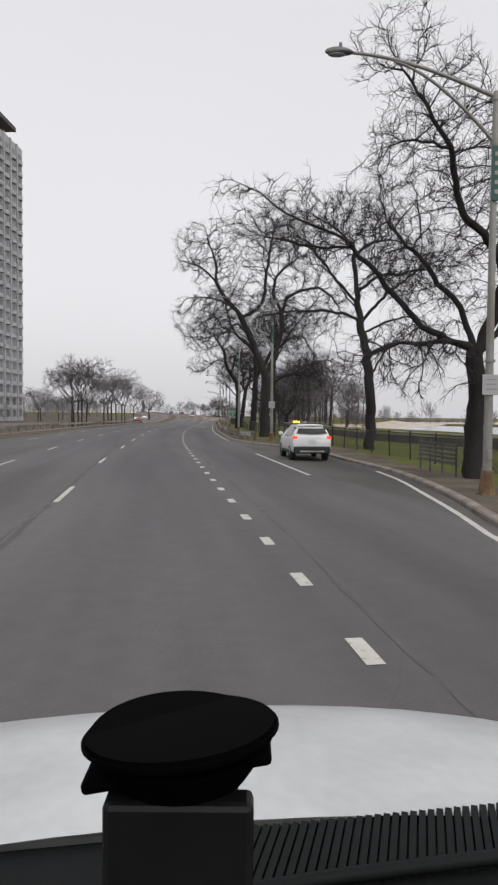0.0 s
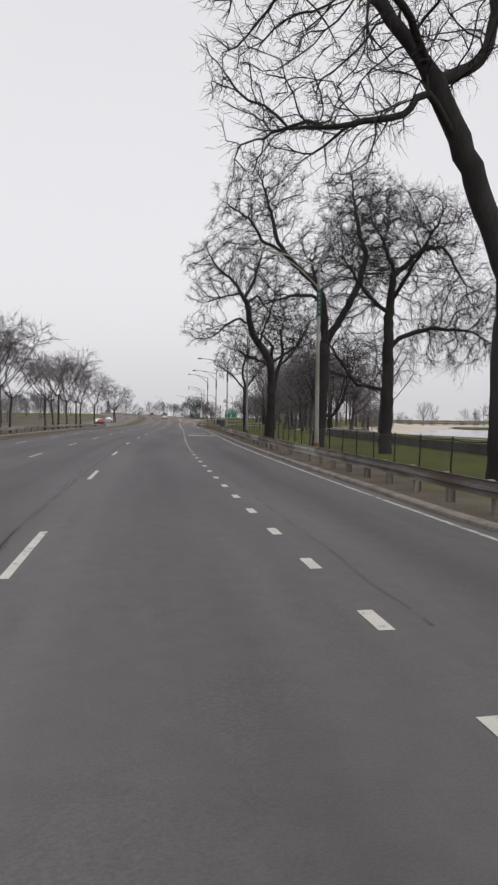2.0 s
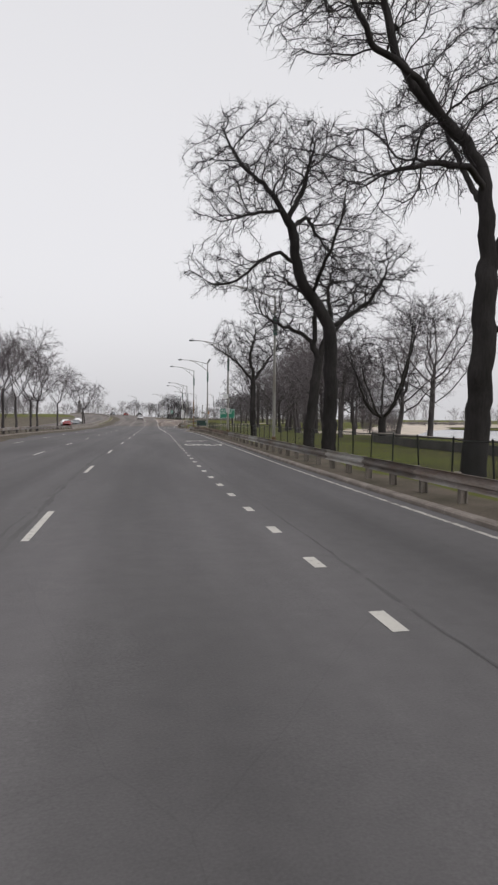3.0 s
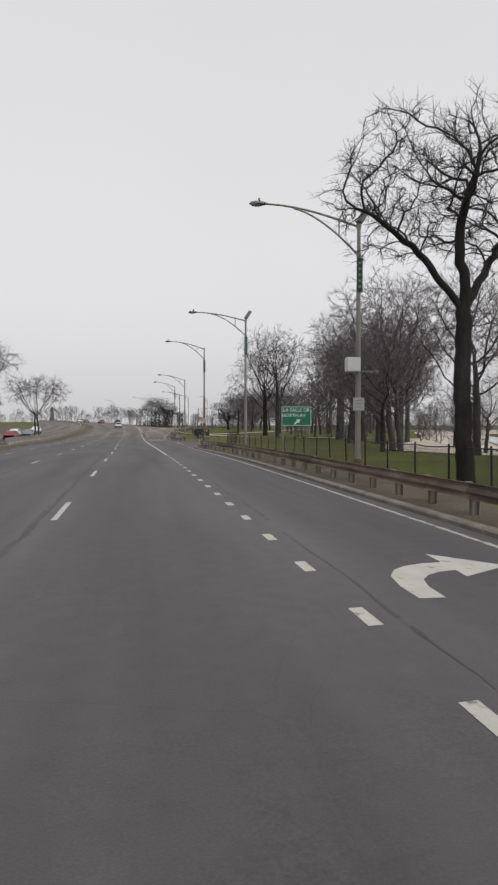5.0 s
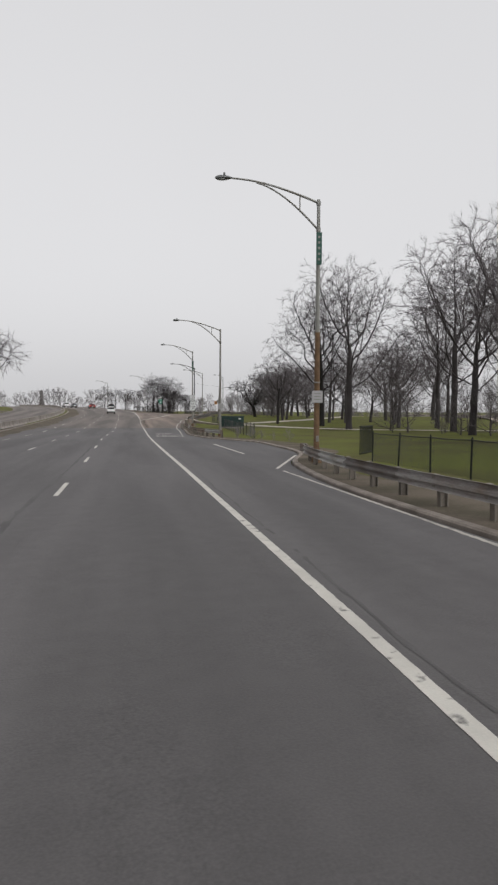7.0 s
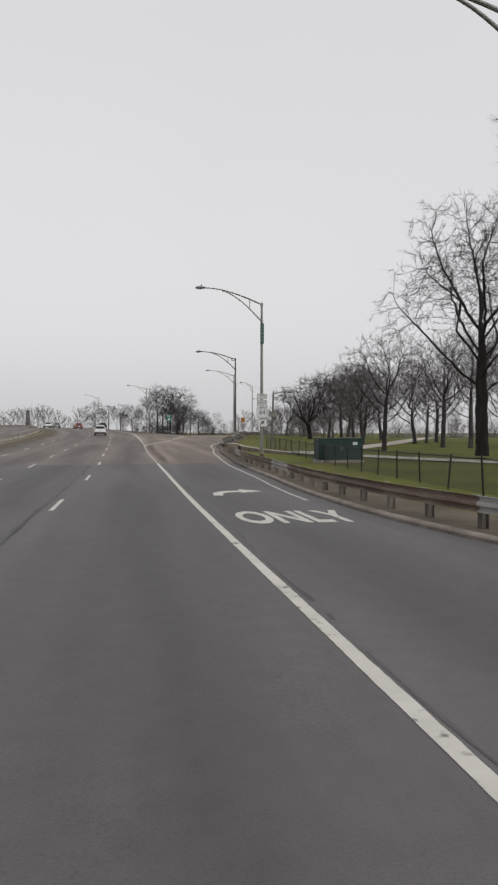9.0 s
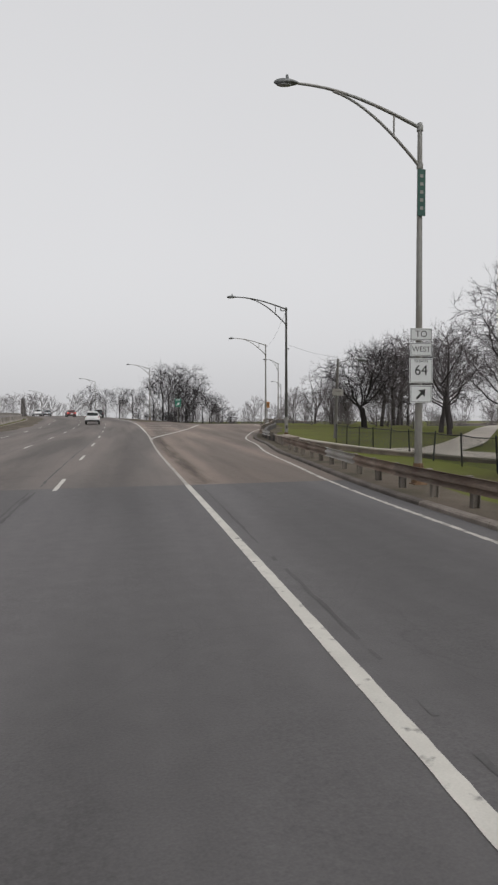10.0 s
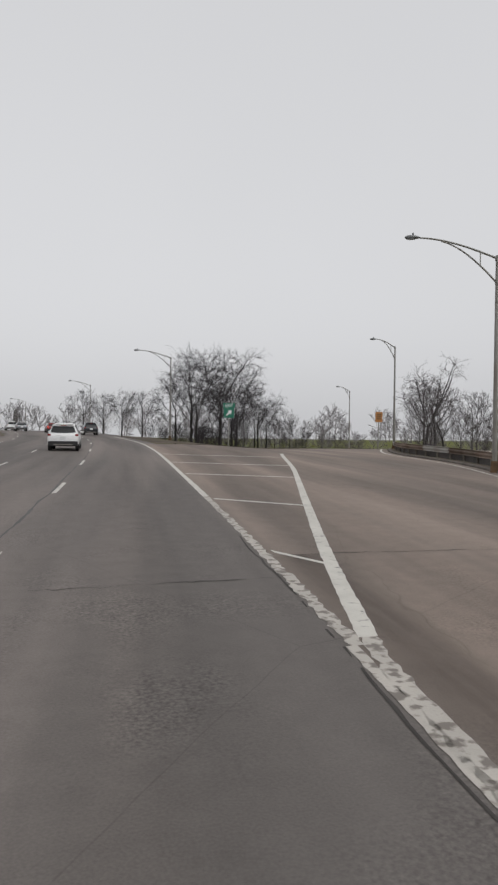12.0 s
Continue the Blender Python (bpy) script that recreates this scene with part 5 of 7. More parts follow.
    for level in range(2 if sub else 1):
        ways = [p0]
        for k in range(ribs):
            d = d + r.normal(0, curl, d.shape) + np.array((0, 0, -droop))
            d /= np.linalg.norm(d, axis=1)[:, None] + 1e-9
            ways.append(ways[-1] + d * ln / ribs)
        ways = np.stack(ways, 1)
        m = len(p0)
        c = np.cross(d, (0.31, 0.17, 0.93))
        c /= np.linalg.norm(c, axis=1)[:, None] + 1e-9
        b = np.cross(d, c)
        ring = []
        for k in range(ribs):
            w = fine * (1 - 0.65 * k / ribs) * (1 - 0.25 * level)
            for q in range(3):
                ring.append(ways[:, k] + w * (math.cos(q * 2.094) * c + math.sin(q * 2.094) * b))
        ring.append(ways[:, ribs])
        v = np.stack(ring, 1).reshape(-1, 3)
        f = [(k * 3 + q, k * 3 + (q + 1) % 3, k * 3 + 3 + (q + 1) % 3, k * 3 + 3 + q) for k in range(ribs - 1) for q in range(3)]
        top = ribs * 3
        f3 = [(top - 3 + q, top - 3 + (q + 1) % 3, top) for q in range(3)]
        whole = 3 * ribs + 1
        if f:
            crown.append((v, (np.arange(m)[:, None, None] * whole + np.array(f)[None]).reshape(-1, 4), (np.arange(m)[:, None, None] * whole + np.array(f3)[None]).reshape(-1, 3)))
        else:
            crown.append((v, np.zeros((0, 4), int), (np.arange(m)[:, None, None] * whole + np.array(f3)[None]).reshape(-1, 3)))
        if sub and not level:
            pick = r.randint(0, m, m * sub)
            u = r.uniform(0.15, 0.95, len(pick))
            q = np.minimum((u * ribs).astype(int), ribs - 1)
            w = (u * ribs - q)[:, None]
            p0 = ways[pick, q] * (1 - w) + ways[pick, q + 1] * w
            d = ways[pick, q + 1] - ways[pick, q]
            d /= np.linalg.norm(d, axis=1)[:, None] + 1e-9
            d = d + r.normal(0, 0.55, d.shape)
            d /= np.linalg.norm(d, axis=1)[:, None] + 1e-9
            ln = ln[pick] * r.uniform(0.35, 0.75, len(pick))[:, None]
    return wood, crown


def spikes(p, d, ln, w):
    """Straight tapering twigs, three faces each."""
    m = len(p)
    c = np.cross(d, (0.31, 0.17, 0.93))
    c /= np.linalg.norm(c, axis=1)[:, None] + 1e-9
    b = np.cross(d, c)
    v = np.stack([p + w * (math.cos(q * 2.094) * c + math.sin(q * 2.094) * b) for q in range(3)] + [p + d * ln[:, None]], 1).reshape(-1, 3)
    f3 = (np.arange(m)[:, None, None] * 4 + np.array([(0, 1, 3), (1, 2, 3), (2, 0, 3)])[None]).reshape(-1, 3)
    return v, np.zeros((0, 4), int), f3


def inside(p, d, mid, size):
    """How far it is from p along d to the skin of the crown."""
    q, e = (p - mid) / size, d / size
    a, b, c = (e * e).sum(-1), (q * e).sum(-1), (q * q).sum(-1) - 1
    return (-b + np.sqrt(np.maximum(b * b - a * c, 0.0))) / a


def spread(r, d, angle, up=0.0):
    """Directions leaving d at about the given angle."""
    v = r.normal(0, 1, d.shape)
    v -= d * (v * d).sum(1)[:, None]
    v /= np.linalg.norm(v, axis=1)[:, None] + 1e-9
    a = angle * r.uniform(0.6, 1.3, len(d))[:, None]
    o = d * np.cos(a) + v * np.sin(a) + np.array((0, 0, up))
    return o / (np.linalg.norm(o, axis=1)[:, None] + 1e-9)


def broom(seed, bole, trunk_r, mid, size, limbs=8, forks=8, twigs=7, tips=4, fine=0.012, lean=0.0, low=0.7):
    """A bare crown of rising limbs, each branch reaching toward the crown's skin."""
    r = np.random.RandomState(seed)
    mid, size = np.array(mid, float), np.array(size, float)
    top = mid[2] + 0.45 * size[2]
    ways = smooth_way([(0, 0, -0.3), (lean * bole, 0, bole), (mid[0], mid[1], top)], 0.5, r, 0.05)
    rad = trunk_r * np.clip(1 - 0.92 * ((ways[:, 2] - bole * 0.5) / (top - bole * 0.5)).clip(0, 1) ** 0.8, 0.08, 1)
    rad[0] *= 1.35
    wood, crown = [limb_tube(ways, rad, 5)], []
    starts, dirs, thick = [], [], []
    for i in range(limbs):
        u = (i + 0.5) / limbs
        z = bole * low + (mid[2] + 0.1 * size[2] - bole * low) * u ** 1.3
        k = int(np.argmin(np.abs(ways[:, 2] - z)))
        az, el = i * 2.4 + r.uniform(-0.5, 0.5), radians(20 + 44 * u + r.uniform(-10, 10))
        d = np.array((math.cos(az) * math.cos(el), math.sin(az) * math.cos(el), math.sin(el)))
        ln = float(inside(ways[k], d, mid, size)) * r.uniform(0.82, 1.0)
        p, q = shoot(r, ways[k], d, max(ln, 1.0), max(rad[k] * 0.62, 0.03), 0.014, 8, 0.11, 0.05)
        wood.append(limb_tube(p[::2], q[::2], 3))
        for t in np.linspace(0.2, 0.98, forks):
            j = min(int(t * 8), 7)
            starts.append(p[j] + (p[j + 1] - p[j]) * (t * 8 - j))
            e = p[j + 1] - p[j]
            dirs.append(e / np.linalg.norm(e))
            thick.append(q[j])
    for t in np.linspace(0.45, 1.0, forks):
        k = int(t * (len(ways) - 1))
        starts.append(ways[k])
        dirs.append(np.array((0, 0, 1.0)))
        thick.append(rad[k])
    starts, dirs = np.array(starts), spread(r, np.array(dirs), 0.72, 0.12)
    ln = inside(starts, dirs, mid, size)
    ln = np.clip(ln * r.uniform(0.6, 1.02, len(ln)), 0.4, 0.62 * size.max())
    p2, d2 = [], []
    for p, d, n, w in zip(starts, dirs, ln, thick):
        b, q = shoot(r, p, d, n, max(min(w * 0.5, 0.05), fine * 1.3), fine, 4, 0.13, 0.03)
        (wood if q[0] > 0.03 else crown).append(limb_tube(b[::2], q[::2], 3))
        for t in np.linspace(0.15, 1.0, twigs):
            j = min(int(t * 4), 3)
            p2.append(b[j] + (b[j + 1] - b[j]) * (t * 4 - j))
            e = b[j + 1] - b[j]
            d2.append(e / np.linalg.norm(e))
    p2, d2 = np.array(p2), spread(r, np.array(d2), 0.65, 0.08)
    n2 = np.clip(inside(p2, d2, mid, size) * r.uniform(0.5, 1.15, len(p2)), 0.35, 0.30 * size.max())
    crown.append(spikes(p2, d2, n2, fine))
    if tips:
        k = np.repeat(np.arange(len(p2)), tips)
        p3 = p2[k] + d2[k] * (n2[k] * r.uniform(0.1, 0.9, len(k)))[:, None]
        d3 = spread(r, d2[k], 0.6, 0.03)
        crown.append(spikes(p3, d3, n2[k] * r.uniform(0.25, 0.7, len(k)), fine * 0.8))
    return wood, crown


def vase(seed, bole, trunk_r, tall, wide, limbs=6, rise=1.5, lean=0.0, crook=0.25, leader=True, shag=0.0, full=0.0, **more):
    """A bare tree whose limbs leave the bole one above another, swing out and then rise into a wide crown."""
    r = np.random.RandomState(seed)
    top = np.array((lean * bole, 0.1 * crook, bole))
    guides = [[(0, 0, -0.3), (lean * bole * 0.3 + r.normal(0, 0.1 * crook), r.normal(0, 0.1 * crook), bole * 0.5), tuple(top)]]
    blobs = []
    span = tall - bole
    if leader:
        way = [tuple(top + np.array((r.normal(0, crook), r.normal(0, crook), 0)) * u + np.array((0, 0, span * 0.86 * u))) for u in (0.0, 0.3, 0.6, 1.0)]
        guides.append(way)
        blobs.append((*way[-1][:2], bole + span * 0.76, wide * 0.42, wide * 0.42, span * 0.24))
    for i in range(limbs):
        az = i * 2.4 + r.uniform(-0.4, 0.4)
        out, up = wide * r.uniform(0.62, 0.95) * (1 - 0.3 * i / limbs), span * (r.uniform(0.50, 0.88) * (1 - 0.3 * (i % 3 == 1)) if not leader else 0.42 + 0.48 * i / limbs + r.uniform(-0.06, 0.06))
        z0 = bole * 0.94 + (span * 0.42 * i / limbs if leader else 0)
        d, e = np.array((math.cos(az), math.sin(az), 0)), np.array((-math.sin(az), math.cos(az), 0))
        base = np.array((top[0] * z0 / bole, top[1], z0))
        way = []
        for u in (0.0, 0.22, 0.45, 0.72, 1.0):
            q = base + d * out * u ** (1 / rise) + e * r.normal(0, crook) * u + np.array((0, 0, (bole + up - z0) * u ** rise))
            way.append(tuple(q))
        guides.append(way)
        c = way[-1]
        blobs.append((c[0] * 0.92, c[1] * 0.92, c[2] - span * 0.03, wide * 0.36, wide * 0.36, span * 0.17))
        if shag:
            m = way[2]
            blobs.append((m[0], m[1], m[2], wide * 0.3, wide * 0.3, span * shag))
    if full:
        blobs.append((top[0], top[1], bole + span * 0.60, wide * 0.88, wide * 0.88, span * full))
    facts = dict(buds=900, step=0.5, clear=0.55, wander=0.32, lift=0.03, droop=0.02, sprays=2, spray=0.75, fine=0.016, reach=5.0, ribs=1, sub=1, ends=3, low=bole * 0.8)
    facts.update(more)
    return grown(seed, guides, blobs, trunk_r, **facts)


def tree(x, y, made, label, turn=0.0, group="bare roadside trees", base=None, mats=None):
    z = float(ground_z(x, y)) if base is None else base
    host = thing("tree", pose(x, y, z, 0, 0, turn), label, "tree", group)
    bark, fine = mats or (BARK, TWIG)
    tube_object("trunk", made[0], bark, host, smooth_shade=True)
    tube_object("crown", made[1], fine, host, smooth_shade=False)
    return host


NEAR = dict(buds=2600, step=0.30, clear=0.44, wander=0.42, keep=0.66, power=2.2, lift=0.0, droop=0.06, sprays=4, spray=0.46, fine=0.0076, reach=5.0, ribs=2, sub=1, ends=3, curl=0.40)
# the big roadside trees: trunk first, then its limbs (x to the lake, y along the drive, z up)
tree(9.6, 18.4, grown(11, [
    [(0.2, 0, -0.3), (0.2, 0, 1.5), (0.3, 0, 2.6), (0.1, 0, 3.8)],
    [(0.1, 0, 3.9), (-0.2, 0.2, 5.0), (-0.8, 0.4, 5.7), (-1.1, 0.5, 6.3), (-1.8, 0.6, 6.8), (-2.3, 0.8, 7.6)],
    [(0.2, 0, 3.6), (0.6, -0.2, 4.7), (0.9, -0.3, 5.7), (0.6, -0.4, 6.5), (0.0, -0.5, 7.0), (-0.6, -0.5, 7.4), (-0.8, -0.5, 8.3), (-1.0, -0.6, 9.2), (-1.4, -0.6, 9.8), (-2.4, -0.6, 11.2)],
    [(0.1, 0, 3.8), (-0.9, -0.1, 4.1), (-1.6, -0.1, 4.4), (-2.3, -0.1, 5.1), (-2.9, -0.1, 5.8), (-3.5, 0.0, 6.5), (-4.2, 0.0, 6.9), (-5.4, 0.0, 7.3), (-6.3, 0.0, 7.9), (-7.1, 0.0, 8.2)],
    [(-3.5, 0.0, 6.5), (-4.6, 0.4, 6.6), (-5.6, 0.5, 6.8), (-6.6, 0.6, 6.9)],
    [(-0.2, 0, 4.0), (-1.4, -0.4, 3.9), (-2.5, -0.6, 3.8), (-3.2, -0.7, 3.5)],
    [(-1.0, -0.6, 9.2), (-2.1, -0.8, 9.3), (-2.7, -0.8, 9.1), (-3.4, -0.8, 8.8)],
    [(0.9, -0.3, 5.6), (1.5, 0.2, 8.0), (1.3, 0.6, 10.0), (0.9, 0.8, 11.6)],
    [(0.2, 0, 3.6), (2.0, 0.6, 5.4), (3.2, 1.0, 7.4)]],
    [(-1.0, 0, 9.4, 2.2, 2.6, 2.1), (-2.2, -0.3, 11.6, 1.8, 1.8, 1.0), (-5.2, 0.2, 7.5, 2.4, 1.7, 0.9), (-2.0, 0.2, 6.8, 2.3, 2.4, 1.6), (0.2, 0.2, 6.0, 1.6, 1.8, 1.6), (2.4, 0.4, 8.4, 2.4, 3.0, 2.8), (-2.0, -0.5, 3.5, 2.2, 1.6, 1.1)], 0.29, **dict(NEAR, buds=3600)),
    "dark leaning honey locust with one long limb reaching over the lane")
tree(12.8, 35.8, grown(12, [
    [(0, 0, -0.3), (0.1, 0, 2.4), (-0.2, 0, 5.1), (-0.7, 0, 7.3), (-0.9, 0, 9.1), (-1.1, 0, 10.8)],
    [(-1.1, 0, 10.7), (-1.6, 0.2, 11.7), (-2.4, 0.3, 12.3), (-3.4, 0.4, 12.8), (-4.1, 0.4, 12.9)],
    [(-1.0, 0, 10.4), (-0.4, -0.3, 11.2), (0.6, -0.5, 11.4), (2.0, -0.6, 11.2)],
    [(-0.8, 0, 8.0), (-1.7, -0.2, 8.8), (-2.4, -0.4, 9.4), (-3.1, -0.5, 10.3), (-3.7, -0.5, 10.8), (-4.6, -0.6, 11.0), (-5.7, -0.6, 11.4)],
    [(-0.75, 0, 7.7), (-1.4, 0.6, 8.6), (-1.7, 1.1, 9.5), (-2.6, 1.6, 10.4)],
    [(-0.6, 0, 7.0), (-1.4, 0.3, 7.5), (-2.6, 0.5, 7.6), (-4.5, 0.7, 7.5), (-6.0, 0.8, 7.2)],
    [(-0.85, 0, 8.6), (0.7, 0.6, 9.7), (2.0, 1.0, 9.9), (3.2, 1.2, 10.3)],
    [(-0.6, 0, 7.0), (0.7, -0.6, 8.5), (2.1, -1.0, 9.6), (3.0, -1.2, 10.6)],
    [(-0.5, 0, 6.3), (1.2, 0.4, 7.2), (2.5, 0.8, 7.5), (3.6, 1.0, 7.3)],
    [(-0.2, 0, 5.2), (1.0, -0.6, 5.8), (2.5, -1.0, 5.8), (3.4, -1.2, 5.4)],
    [(0.0, 0, 4.0), (1.0, 0.3, 5.6), (2.0, 0.5, 6.7)]],
    [(-1.4, 0, 12.2, 3.2, 3.6, 1.5), (-4.3, 0, 11.3, 2.2, 2.4, 1.2), (-4.4, 0.6, 7.2, 2.3, 2.0, 1.1), (2.4, 0, 9.9, 2.8, 3.2, 2.0), (2.4, 0, 6.0, 2.2, 2.4, 1.5)], 0.30, **dict(NEAR, buds=3300, low=3.5)),
    "tall bare locust with an upright bole")
tree(10.8, 56.0, grown(13, [
    [(0, 0, -0.3), (0.0, 0, 2.5), (0.1, 0, 5.2)],
    [(0.1, 0, 5.0), (-0.4, 0, 6.3), (-1.4, 0.1, 8.6), (-2.2, 0.2, 10.3), (-3.4, 0.3, 11.6), (-4.2, 0.3, 12.8), (-4.1, 0.4, 14.3), (-4.6, 0.5, 15.6), (-5.0, 0.6, 17.0)],
    [(0.15, 0, 5.2), (1.0, 0, 7.4), (1.4, 0, 9.0), (1.3, 0.1, 10.8), (0.6, 0.2, 12.0), (0.9, 0.4, 13.5), (2.0, 0.6, 14.6), (3.5, 0.8, 15.6)],
    [(1.35, 0, 10.4), (1.6, -0.4, 11.6), (3.0, -0.8, 12.3), (4.4, -1.0, 12.5), (5.5, -1.1, 11.6), (6.4, -1.2, 10.2)],
    [(0.2, 0, 4.9), (1.2, 0.5, 5.1), (2.6, 1.0, 5.5), (4.5, 1.6, 6.5), (6.3, 2.0, 6.8), (7.8, 2.2, 6.3)],
    [(-2.0, 0.2, 10.0), (-0.9, 0.6, 10.5), (0.0, 1.0, 11.6), (0.2, 1.2, 13.6), (0.6, 1.3, 16.0), (1.0, 1.4, 18.4)],
    [(-1.4, 0.1, 8.6), (-2.6, -0.4, 9.4), (-3.1, -0.6, 8.7), (-4.3, -0.9, 8.3), (-6.0, -1.2, 7.8)],
    [(-2.2, 0.2, 10.3), (-3.4, -1.0, 10.9), (-5.0, -1.8, 11.2), (-6.6, -2.2, 11.0)],
    [(-4.2, 0.3, 13.0), (-5.4, 0.1, 13.9), (-7.0, -0.1, 14.4)],
    [(0.9, 0, 7.2), (2.4, -1.5, 9.4), (3.8, -2.6, 11.4)]],
    [(-4.8, 0.3, 15.2, 3.0, 3.6, 2.6), (0.6, 0.8, 16.6, 3.6, 3.8, 3.0), (3.4, 0.4, 14.2, 2.8, 3.6, 2.6), (5.0, 0.2, 11.0, 2.6, 3.4, 2.4), (-5.2, -0.8, 9.6, 2.8, 3.2, 2.6), (-1.6, 0, 12.4, 2.6, 3, 2.6), (5.6, 1.6, 6.4, 2.6, 1.8, 1.1)], 0.43,
    **dict(NEAR, buds=4200, step=0.36, clear=0.52)), "huge bare honey locust forking low over the drive")
tree(14.8, 72.4, grown(14, [
    [(0, 0, -0.3), (0.1, 0, 3.0), (0.1, 0, 6.9), (0.3, 0, 9.2), (-0.4, 0, 10.8)],
    [(0.1, 0, 5.4), (1.0, -0.3, 6.0), (2.2, -0.5, 6.3), (4.2, -0.8, 6.2), (5.2, -0.9, 5.6)],
    [(0.3, 0, 8.8), (2.0, 0.5, 10.4), (3.4, 0.8, 10.7), (4.9, 1.0, 8.8)],
    [(0.0, 0, 3.2), (-1.4, 0.5, 3.5), (-2.8, 0.9, 5.6)],
    [(0.1, 0, 7.0), (-1.4, -0.4, 7.9), (-2.6, -0.7, 9.4)],
    [(0.2, 0, 7.6), (1.0, -1.4, 9.6), (1.6, -2.4, 11.2)]],
    [(0.6, 0, 10.8, 3.8, 3.8, 2.5), (3.6, 0, 7.2, 2.4, 2.8, 3.0), (-2.2, 0, 8.0, 2.0, 2.6, 2.2), (-2.2, 0.5, 5.4, 1.4, 1.6, 1.6)], 0.33, **dict(NEAR, droop=0.22, spray=0.8)),
    "bare tree with drooping outer twigs behind the rail")
tree(14.1, 80.9, grown(15, [
    [(0, 0, -0.3), (0.2, 0, 2.9), (0.35, 0, 6.3)],
    [(0.35, 0, 6.2), (0.3, 0, 8.0), (0.2, 0, 9.3), (-0.4, 0.1, 10.1), (-1.9, 0.2, 11.4), (-2.7, 0.3, 12.6), (-3.3, 0.4, 15.0), (-3.9, 0.5, 16.8)],
    [(0.25, 0, 8.7), (-0.5, -0.4, 9.2), (-1.9, -0.8, 9.1), (-3.6, -1.2, 8.5), (-4.6, -1.5, 7.8)],
    [(-1.0, 0.15, 10.6), (-2.2, -0.3, 11.6), (-3.9, -0.6, 12.3), (-4.5, -0.8, 13.3), (-6.6, -1.0, 14.4)],
    [(0.35, 0, 6.3), (1.4, 0, 8.0), (2.4, 0, 9.8), (3.0, 0, 11.8), (2.4, 0.2, 14.0), (2.0, 0.3, 17.2)],
    [(2.7, 0, 10.8), (4.1, 0.6, 11.0), (5.2, 1.0, 11.6)],
    [(0.3, 0, 5.0), (1.2, 0.6, 4.6), (2.9, 1.2, 4.3), (4.8, 1.8, 3.4)],
    [(0.3, 0, 8.0), (0.4, 1.6, 10.0), (0.2, 2.8, 12.2)]],
    [(-3.6, 0, 15.0, 2.8, 3.0, 2.6), (-5.0, -0.6, 13.2, 2.4, 2.2, 1.6), (2.4, 0.2, 14.6, 2.8, 3.4, 3.4), (4.2, 0.6, 11.2, 2.0, 2.4, 1.8), (-3.2, -1.0, 9.0, 2.4, 2.0, 1.6), (0.2, 1.2, 12.0, 2.2, 3.0, 2.2), (3.6, 1.3, 4.6, 1.8, 1.4, 1.0)], 0.40,
    **dict(NEAR, buds=3400)), "large bare locust with two rising limbs")
tree(14.1, 93.1, grown(16, [
    [(0, 0, -0.3), (0.1, 0, 3.0), (0.0, 0, 6.2), (-0.7, 0, 7.2), (-1.45, 0, 8.2), (-1.8, 0, 9.3), (-1.9, 0, 10.6), (-2.5, 0, 11.5), (-2.9, 0.1, 12.3), (-3.7, 0.2, 12.9), (-4.6, 0.3, 13.7), (-5.3, 0.4, 15.2)],
    [(-2.2, 0, 11.1), (-1.4, 0.3, 12.4), (-1.0, 0.5, 13.8), (-0.6, 0.6, 15.2)],
    [(-1.8, 0, 9.1), (-2.7, -0.2, 9.5), (-3.6, -0.4, 9.0), (-4.2, -0.5, 8.4), (-4.8, -0.6, 7.9), (-6.2, -0.8, 7.6)],
    [(-2.4, 0, 11.4), (-3.5, -0.5, 11.2), (-4.4, -0.8, 10.8), (-5.6, -1.1, 10.4)],
    [(-1.9, 0, 10.8), (-0.9, 0.8, 11.5), (-0.2, 1.2, 10.7), (0.7, 1.6, 9.9)],
    [(0.0, 0, 6.0), (1.1, 0.2, 6.8), (2.2, 0.4, 7.5), (3.2, 0.6, 9.0)],
    [(-1.0, 0, 7.6), (-0.6, -1.6, 9.4), (-0.4, -2.6, 11.0)]],
    [(-3.6, 0, 13.6, 3.6, 3.4, 2.2), (-0.8, 0.3, 13.6, 2.6, 3.0, 2.2), (-5.0, -0.6, 8.6, 2.2, 2.0, 1.5), (-5.0, -0.8, 11.2, 2.0, 2.0, 1.2), (2.2, 0.6, 9.2, 2.4, 2.6, 2.2), (-0.2, 0, 10.4, 1.8, 3.0, 1.6)], 0.36, **dict(NEAR, buds=3000)),
    "crooked bare locust with a swept crown")
tree(15.8, 100.9, grown(17, [
    [(0, 0, -0.3), (0.35, 0, 3.0), (0.75, 0, 5.7)],
    [(0.7, 0, 5.5), (0.2, 0.2, 6.4), (-0.5, 0.3, 6.9), (-1.9, 0.5, 7.4), (-3.0, 0.6, 8.0)],
    [(0.4, 0.1, 6.2), (0.3, -0.4, 8.3), (-0.4, -0.6, 8.9), (-1.6, -0.9, 9.6)],
    [(0.75, 0, 5.7), (1.4, 0, 7.6), (1.3, 0.2, 9.6), (1.6, 0.3, 11.0)],
    [(1.0, 0, 6.4), (2.4, 0.8, 7.6), (3.4, 1.2, 9.2)]],
    [(-1.2, 0, 9.0, 2.8, 3.2, 2.2), (2.0, 0.3, 9.6, 2.6, 3.2, 2.4)], 0.34, **dict(NEAR, buds=1900)), "leaning bare locust behind the fence")
tree(24.9, 109.6, vase(18, 1.9, 0.30, 11.0, 5.2, 8, 1.35, leader=False, shag=0.12, buds=1500, step=0.42, fine=0.013), "spreading bare tree forking near the ground")
